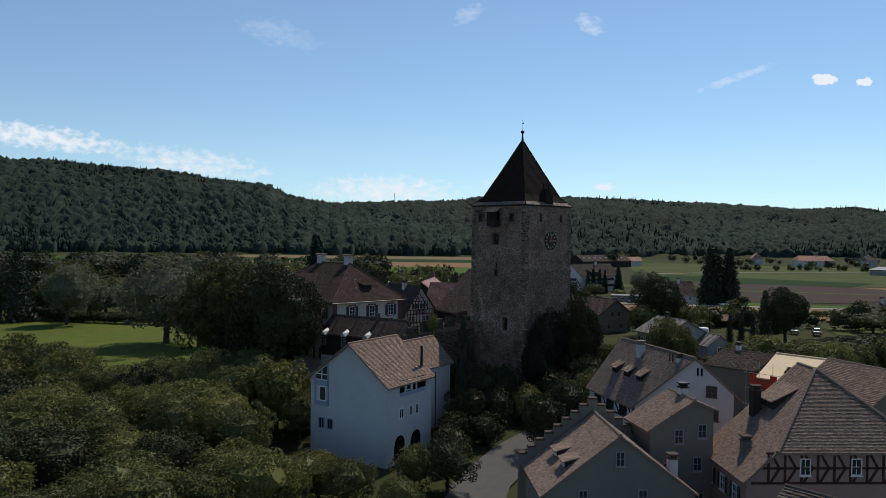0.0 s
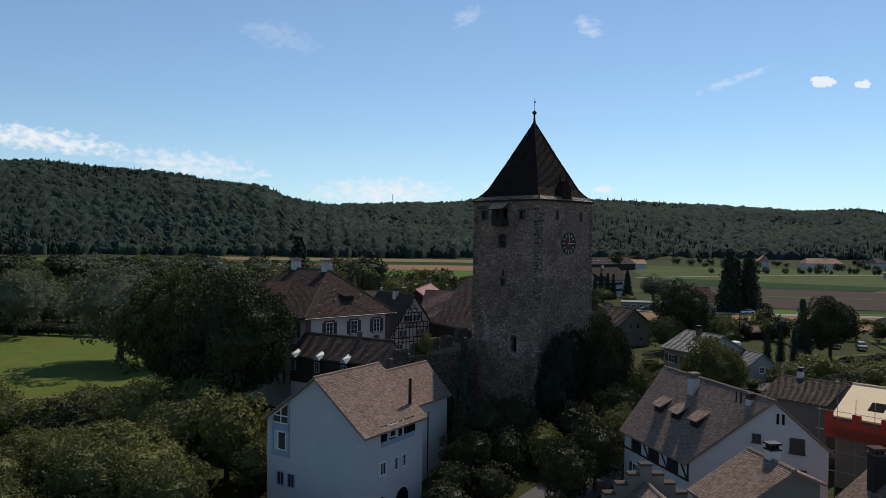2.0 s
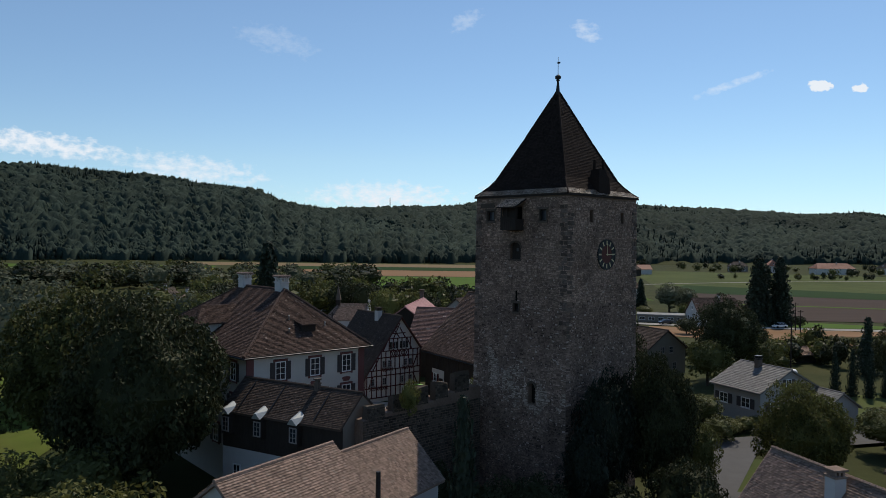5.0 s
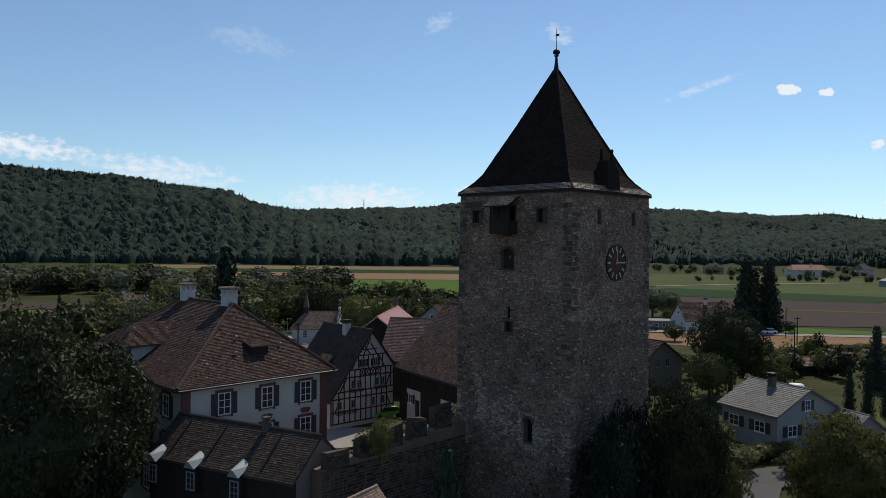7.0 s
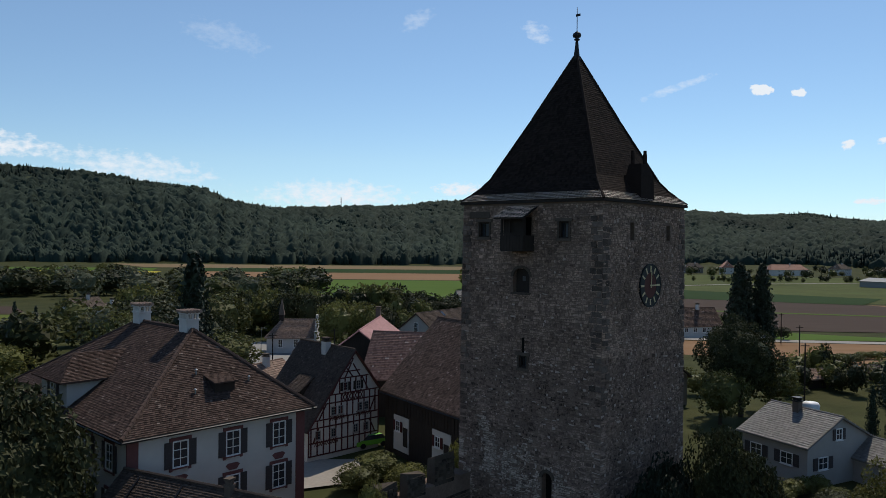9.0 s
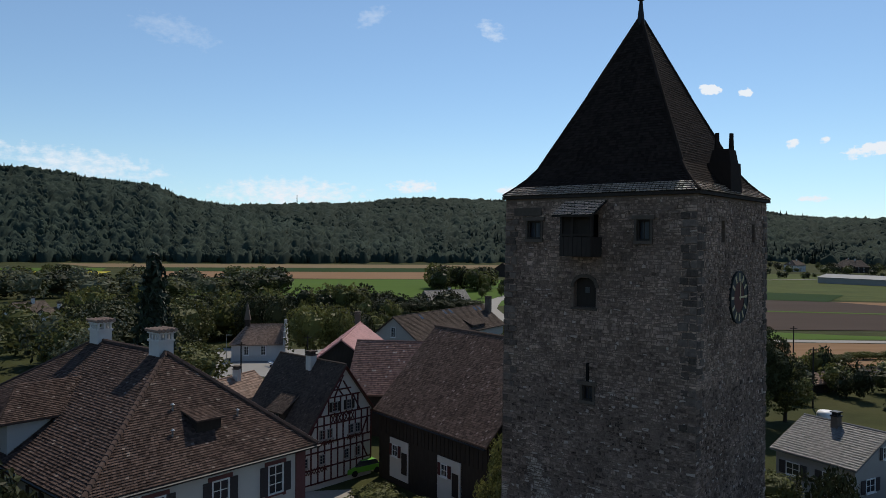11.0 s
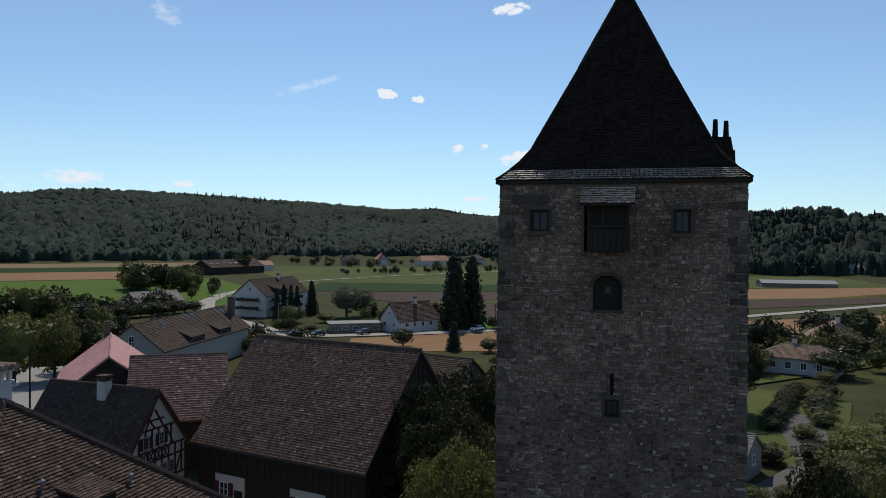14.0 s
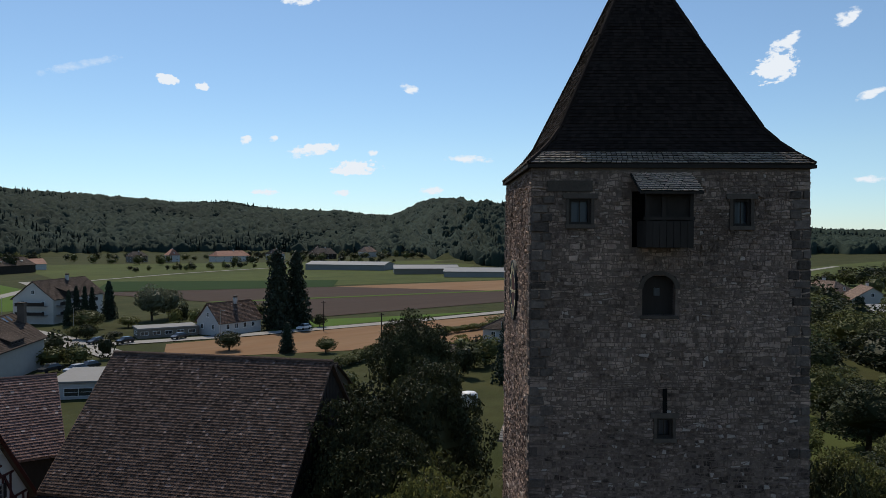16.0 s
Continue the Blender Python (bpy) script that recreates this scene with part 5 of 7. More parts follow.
# town houses
for b in (6.2, 9.0, 11.8):
    dormer(town_house, T1F, T1M, -1, b, 10.2, 1.25, 0.7, 2, TILE_BROWN, TIMBER_DARK, TIMBER_DARK, rise=0.75)
chimney(town_house, T1F(-0.9, 9.2, 12.3), 0.75, 0.75, 1.5, rot_of(T1F), PLASTER_WHITE, TILE_BROWN, label="white chimney with dark cap")
chimney(town_house, T1F(-0.5, 2.0, 12.9), 0.5, 0.5, 0.5, rot_of(T1F), CHIM, TILE_OLD)
timbers(town_house, T1F, "l", T1M, [(4.5, 7.9, 15.0, 7.9), (4.5, 6.3, 15.0, 6.3)] + [(4.6 + 1.5 * k, 6.3, 4.6 + 1.5 * k, 7.9) for k in range(7)] + [(4.6 + 3 * k, 6.3, 6.0 + 3 * k, 7.9) for k in range(3)], TIMBER_DARK, 0.16)
for k in range(3):
    put_window(town_house, T1F, T1M, "l", 6.85 + 3.0 * k, 7.1, 1.2, 1.3, frame_mat=TIMBER_DARK, sill=False)
for b in (2.9, 3.5):
    g = Geo()
    g.tube(T1F(-0.7, b, 12.7), T1F(-0.7, b, 13.8), 0.08, 0.06, 8)
    part("flue_pipe", g, IRON, town_house)
skd = (T1F.r + T1F.d * -1.0).normalized()
skn = Vector((skd.y, -skd.x, 0))
for a, z, w_, h_ in ((-0.8, 10.6, 0.6, 0.6), (1.25, 10.4, 1.0, 1.05), (-1.5, 8.0, 0.9, 1.1), (1.4, 8.0, 0.9, 1.1), (-2.6, 5.4, 0.9, 1.1), (1.4, 5.4, 0.9, 1.1), (-0.4, 5.4, 0.9, 1.1)):
    window(town_house, T1F(a, -a, z) + skn * 0.01, skn, w_, h_, frame_mat=SHUTTER, bars=(1, 2))
# slits are black boxes on the gable, coloured as the shade of holes
for dx in (-0.14, 0.14):
    g = Geo()
    g.box(T1F(0.4 + dx, -0.4 - dx, 12.3) + skn * 0.02, (0.13, 0.13, 0.8), rot_of(T1F))
    part("vent_slit", g, SHADE_BLACK, town_house, "narrow attic slit as a black box in place of its shade")
for b in (6.2, 8.6, 11, 13):
    put_window(town_house, T1F, T1M, "l", b, 4.6, 0.9, 1.2, shutters=SHUTTER)
for u, z in ((-1.4, 8.7), (0.8, 9.1), (-2.4, 5.8), (0.4, 6.2), (-2.0, 3.0), (0.6, 3.0)):
    put_window(small_house, T2F, T2M, "f", u, z, 0.8, 1.2, frame_mat=SASH)
chimney(small_house, T2F(0.2, 2.4, 11.5), 0.7, 0.7, 1.0, rot_of(T2F), CHIM, IRON)
for u, z in ((0.0, 8.3), (-3.0, 5.2), (1.9, 5.2), (-4.2, 2.2), (0, 2.2), (4, 2.2)):
    put_window(stepped_house, T4F, T4M, "f", u, z, 0.7, 1.15, sill=True, frame_mat=SASH)
for b in (2.2, 5.2):
    dormer(stepped_house, T4F, T4M, -1, b, 7.1, 1.5, 0.6, 2, TILE_BROWN, TIMBER_DARK)
for k in range(17):
    a = -6.4 + k * 0.8
    top = 10.7 - 0.78 * abs(a) + 0.6
    g = Geo()
    g.box(T4F(a, 8.6, top / 2), (0.8, 0.5, top), rot_of(T4F))
    st = part("gable_step", g, PLASTER_GREY, stepped_house, "plastered step of the gable")
    g = Geo()
    g.box(T4F(a, 8.6, top + 0.07), (0.78, 0.7, 0.15), rot_of(T4F))
    part("coping", g, TILE_OLD, st)
chimney(stepped_house, T4F(4.9, 1.6, 6.0), 0.7, 0.7, 1.8, rot_of(T4F), CHIM)
cs = T3M["sl"]
seg = [(-7.2, 9.0, 7.2, 9.0), (-8.4, 6.6, 8.4, 6.6), (-7.6, 7.8, 7.6, 7.8)]
u = -7.0
while u < 7.2:
    seg += [(u, 6.6, u, 9.0), (u + 0.15, 6.6, u + 0.9, 7.8), (u + 0.9, 7.8, u + 0.2, 9.0)]
    u += 1.35
timbers(corner_house, T3F, "f", T3M, seg)
for u in (-4.0, 0.2, 4.2):
    put_window(corner_house, T3F, T3M, "f", u, 7.9, 0.8, 1.3)
    put_window(corner_house, T3F, T3M, "f", u, 4.2, 0.9, 1.4, shutters=SHUTTER)
for b in (2, 4.5, 7):
    put_window(corner_house, T3F, T3M, "l", b, 5.2, 0.9, 1.3, shutters=SHUTTER)
chimney(corner_house, T3F(-4.8, 7.2, 9.4), 0.75, 0.75, 3.2, rot_of(T3F), TIMBER_DARK, TILE_OLD, label="black sheet-clad chimney with dark cap")
chimney(corner_house, T3F(-7.2, 3.7, 7.0), 0.7, 0.7, 2.0, rot_of(T3F), PLASTER_GREY, TILE_DARK)
dormer(corner_house, T3F, T3M, -1, 6.6, 11.2, 2.6, 0.8, 3, TILE_BROWN, TIMBER_DARK, SHUTTER, rise=1.3)
# black slab laid on the slope paints the opening's inner shade
g = Geo()
e = [T5F(a_, b_, T5M["rz"] - T5M["sl"] * abs(a_) + 0.06) for a_, b_ in ((-4.3, 3.2), (-4.3, 4.6), (-2.9, 4.6), (-2.9, 3.2))]
g.hexa([p - Z * 0.1 for p in e], e)
part("roof_opening", g, SHADE_BLACK, new_roof, "unfinished roof-window opening as a black slab in place of shade")
chimney(grey_roof, T6F(0.1, 5.0, 9.9), 0.6, 0.6, 1.0, rot_of(T6F), CHIM, IRON)
# scaffold net by the house under repair
scaf = thing("scaffold", T5F(-6.7, 1, 1.2), "steel scaffold hung with red safety netting", "scaffold")
g = Geo()
for k in range(7):
    for j in range(3):
        if j == 2 and k % 3:
            continue
        c_ = T5F(-6.75, 2.2 + k * 0.86, 7.0 + j * 0.85)
        g.box(c_, (0.02, 0.86, 0.85), rot_of(T5F))
part("safety_net", g, RED_NET, scaf, "torn red safety net")
for k in range(6):
    g = Geo()
    g.tube(T5F(-6.7, -0.2 + k * 1.7, 1), T5F(-6.7, -0.2 + k * 1.7, 10.6), 0.03, 0.03, 6)
    part("pole", g, COPPER, scaf)
for j in range(4):
    g = Geo()
    g.tube(T5F(-6.7, -0.6, 3.2 + j * 2.0), T5F(-6.7, 8.6, 3.2 + j * 2.0), 0.03, 0.03, 6)
    part("ledger", g, COPPER, scaf)

# town wall with broken battlements, tower side to the stable
wall_p, wall_q = Vector((-5.6, 101.6, 0)), Vector((4.2, 111.8, 0))
wd = (wall_q - wall_p).normalized()
wn = Vector((wd.y, -wd.x, 0))
wm = Matrix((wd, wn, Z)).transposed()
wlen = (wall_q - wall_p).length
town_wall = thing("town_wall", (wall_p + wall_q) / 2 + Z * 2, "ruined rubble town wall with broken battlements", "wall")
rng = random.Random(5)


def stone_face(P0, s, n, w, h, course=(0.16, 0.3), length=(0.22, 0.5), skip=None, seed=1, proud=(0.01, 0.05)):
    """Rubble stones in rough courses over a wall face: list of (quad of front corners, back corners)."""
    r = random.Random(seed)
    out = []
    z = 0.0
    while z < h:
        ch = r.uniform(*course)
        x = -r.uniform(0, 0.3)
        while x < w:
            ln = r.uniform(*length) * (1.0 if ch < 0.24 else 1.2)
            x0, x1, z0, z1 = max(0, x), min(w, x + ln), z, min(h, z + ch)
            x += ln
            if x1 - x0 < 0.08 or (skip and skip((x0 + x1) / 2, (z0 + z1) / 2, (x1 - x0) / 2)):
                continue
            j = 0.012
            d = r.uniform(*proud)
            c = [(x0 + j, z0 + j), (x1 - j, z0 + j), (x1 - j, z1 - j), (x0 + j, z1 - j)]
            fr = [(a + (0.03 if a < (x0 + x1) / 2 else -0.03) + r.uniform(-0.02, 0.02), b + (0.025 if b < (z0 + z1) / 2 else -0.025) + r.uniform(-0.015, 0.015)) for a, b in c]
            out.append(([P0 + s * a + Z * b + n * (d + r.uniform(-0.008, 0.008)) for a, b in fr], [P0 + s * a + Z * b - n * 0.03 for a, b in c]))
        z += ch
    return out


def add_stones(g, stones):
    for fr, bk in stones:
        k = len(g.v)
        g.v.extend([tuple(p) for p in bk] + [tuple(p) for p in fr])
        g.f.extend([(k + 4, k + 5, k + 6, k + 7), (k, k + 1, k + 5, k + 4), (k + 1, k + 2, k + 6, k + 5), (k + 2, k + 3, k + 7, k + 6), (k + 3, k, k + 4, k + 7)])


g = Geo()
for k in range(12):
    x0, x1 = wlen * k / 12, wlen * (k + 1) / 12
    top = 11.8 + 0.11 * k + rng.uniform(-0.15, 0.15)
    g.box(wall_p + wd * ((x0 + x1) / 2) + Z * (top / 2), (x1 - x0, 1.3, top), wm)
core = part("wall_core", g, MORTAR, town_wall, "mortared rubble core")
g = Geo()
add_stones(g, stone_face(wall_p - wn * -0.66 + Z * 1.5, wd, wn, wlen, 10.3, seed=4))
part("facing_stones", g, WALLSTONE, town_wall, "rubble facing stones", kind="stuff")
for x, w_, h_ in ((1.4, 1.9, 1.0), (4.1, 1.8, 1.25), (6.6, 1.5, 1.35), (9.0, 1.6, 1.3), (11.6, 1.9, 1.6)):
    top = 11.8 + 0.11 * x / wlen * 12
    g = Geo()
    c_ = wall_p + wd * x + wn * 0.3
    q = [(-w_ / 2, -0.35), (w_ / 2, -0.35), (w_ / 2, 0.35), (-w_ / 2, 0.35)]
    g.hexa([c_ + wd * a + wn * b + Z * (top - 0.3) for a, b in q], [c_ + wd * a * 0.96 + wn * b * 0.9 + Z * (top + h_ + rng.uniform(-0.2, 0.15)) for a, b in q])
    add_stones(g, stone_face(c_ - wd * (w_ / 2) + wn * 0.36 + Z * (top - 0.2), wd, wn, w_, h_, seed=int(x * 10)))
    part("merlon", g, WALLSTONE, town_wall, "broken merlon of rough stone")

# --- plants ---
def leaf_quads(g, centre, radius, count, size, rng_, squash=1.0, up=0.3, out=None):
    """Small leaf pairs scattered over a clump."""
    d = rng_.normal(size=(count, 3))
    d /= np.linalg.norm(d, axis=1)[:, None]
    if out is not None:
        d[d @ out < -0.25] *= -1
    p = np.array(centre) + d * np.array((radius, radius, radius * squash)) * rng_.uniform(0.72, 1.12, (count, 1))
    n = d * 0.6 + rng_.normal(size=(count, 3)) * 0.55 + np.array((0, 0, up))
    n /= np.linalg.norm(n, axis=1)[:, None]
    t = np.cross(n, rng_.normal(size=(count, 3)))
    t /= np.linalg.norm(t, axis=1)[:, None]
    b = np.cross(n, t)
    s = (size * rng_.uniform(0.6, 1.4, count))[:, None]
    k = len(g.v)
    A, B, C, D = p - t * s, p + b * s * 0.55 + n * s * 0.15, p + t * s, p - b * s * 0.55 + n * s * 0.15
    g.v.extend(np.stack([A, B, C, D], 1).reshape(-1, 3).tolist())
    g.f.extend([(k + 4 * i, k + 4 * i + 1, k + 4 * i + 2, k + 4 * i + 3) for i in range(count)])


def blob(g, centre, radius, rng_, squash=1.0, rough=0.22, rings=4, seg_=7):
    """A rough dark inner mass, so that no daylight shows through a clump's heart."""
    k = len(g.v)
    c = np.array(centre)
    g.v.append(tuple(c + (0, 0, -radius * squash)))
    for i in range(1, rings):
        th = math.pi * i / rings
        for j in range(seg_):
            a = 2 * math.pi * (j + 0.5 * (i % 2)) / seg_
            r = radius * (1 + rng_.uniform(-rough, rough))
            g.v.append(tuple(c + (r * math.sin(th) * math.cos(a), r * math.sin(th) * math.sin(a), -r * squash * math.cos(th))))
    g.v.append(tuple(c + (0, 0, radius * squash)))
    top = k + 1 + (rings - 1) * seg_
    for j in range(seg_):
        j2 = (j + 1) % seg_
        g.f.append((k, k + 1 + j2, k + 1 + j))
        for i in range(rings - 2):
            a, b = k + 1 + i * seg_, k + 1 + (i + 1) * seg_
            g.f.append((a + j, a + j2, b + j2, b + j))
        g.f.append((top - seg_ + j, top - seg_ + j2, top))


def broadleaf(seed, clumps, per, leaf, low=0.3, crad=(0.2, 0.3), core=0.68):
    """Trunk and crown of a tree 2 high and about 2 across, foot at the origin: leafy clumps all over a full, uneven crown."""
    r = np.random.RandomState(seed)
    crown, trunk = Geo(), Geo()
    mid, half = (2.0 + low) / 2, (2.0 - low) / 2
    trunk.tube((0, 0, -0.15), (0.02, 0.01, 0.5), 0.075, 0.055, 8)
    trunk.tube((0.02, 0.01, 0.5), (0.0, 0.03, mid), 0.055, 0.03, 7)
    blob(crown, (0, 0, mid - 0.04), core, r, half * 0.95, 0.16, 6, 9)
    lean = r.uniform(0, 6.28)
    for i in range(clumps):
        u = 1 - 2 * (i + 0.5) / clumps
        a = 2.39996 * i + r.uniform(-0.5, 0.5)
        q = math.sqrt(1 - u * u)
        d = np.array((q * math.cos(a), q * math.sin(a), u))
        env = r.uniform(0.56, 0.9) * (1 - 0.16 * max(0, u)) * (1 + 0.1 * math.cos(a - lean) + 0.07 * math.sin(3 * a + seed))
        c = (d[0] * env, d[1] * env, mid + d[2] * env * half * 0.98)
        leaf_quads(crown, c, r.uniform(*crad), per, leaf, r, 0.85, 0.3, d)
        if i % (clumps // 6) == 2:
            trunk.tube((0.01, 0.02, r.uniform(0.45, 0.95)), (c[0] * 0.8, c[1] * 0.8, c[2] - 0.05), 0.025, 0.01, 5)
    return trunk.mesh("trunk"), crown.mesh("crown")


def conifer(seed, tiers, per, leaf, slim=1.0, full=0.85):
    r = np.random.RandomState(seed)
    crown, trunk = Geo(), Geo()
    trunk.tube((0, 0, -0.1), (0, 0, 1.9), 0.04, 0.008, 7)
    for i in range(tiers):
        f = i / tiers
        z = 0.12 + 1.8 * f
        rad = (0.62 * (1 - f) ** full + 0.05) * slim
        n = max(5, int(12 * (1 - f)) + 3)
        for j in range(n):
            a = 2 * math.pi * (j + r.rand()) / n
            ln = rad * r.uniform(0.75, 1.15)
            tip = np.array((math.cos(a) * ln, math.sin(a) * ln, z - 0.16 * ln / max(slim, 0.4) - 0.02))
            root = np.array((0, 0, z + 0.04))
            for k in range(per):
                u = (k + 1) / per
                c = root + (tip - root) * u
                leaf_quads(crown, c, 0.055 + 0.05 * (1 - u), 4, leaf, r, 0.5, 0.5)
        blob(crown, (0, 0, z), rad * 0.55, r, 0.5)
    return trunk.mesh("trunk"), crown.mesh("crown")


KINDS = {
    "dense": [broadleaf(s, 96, 200, 0.026, 0.3, (0.15, 0.25), 0.7) for s in (18, 19)],
    "broad": [broadleaf(s, 62, 92, 0.036, 0.3, (0.18, 0.29)) for s in (1, 2, 3)],
    "mid": [broadleaf(s, 44, 48, 0.056, 0.3, (0.2, 0.33)) for s in (4, 5, 6)],
    "far": [broadleaf(s, 20, 15, 0.115, 0.2, (0.26, 0.4), 0.66) for s in (7, 8, 9)],
    "fir": [conifer(s, 28, 4, 0.055, 0.8, 0.62) for s in (16, 17)],
    "bush": [broadleaf(s, 34, 66, 0.05, 0.02, (0.2, 0.34)) for s in (10, 11)],
    "spruce": [conifer(s, 22, 3, 0.05) for s in (12, 13)],
    "slim": [conifer(s, 24, 3, 0.05, 0.85, 0.45) for s in (14, 15)],
}
CROWN = {}


def tree(x, y, top, r, kind="broad", leaf="green", label="", base=None, name="tree", category="tree", k=None):
    """A tree of that kind with its top at the height top and a crown r in radius."""
    global tree_no
    tree_no += 1
    z0 = gz(x, y) if base is None else base
    h = top - z0
    meshes = KINDS[kind][(tree_no if k is None else k) % len(KINDS[kind])]
    key = (meshes[1].name, leaf)
    if key not in CROWN:
        me_ = meshes[1].copy()
        me_.materials.append(LEAF[leaf])
        CROWN[key] = me_
    if not meshes[0].materials:
        meshes[0].materials.append(BARK)
    m = Matrix.Translation((x, y, z0)) @ Matrix.Rotation(tree_no * 2.4, 4, "Z") @ Matrix.Diagonal((r, r, h / 2, 1))
    t = thing(name, m, label, category)
    for nm, me_ in (("trunk", meshes[0]), ("crown", CROWN[key])):
        ob = new(nm, me_)
        ob.parent = t
    return t


tree_no = 0
BROADLEAF = "leafy broadleaf tree in full summer foliage"
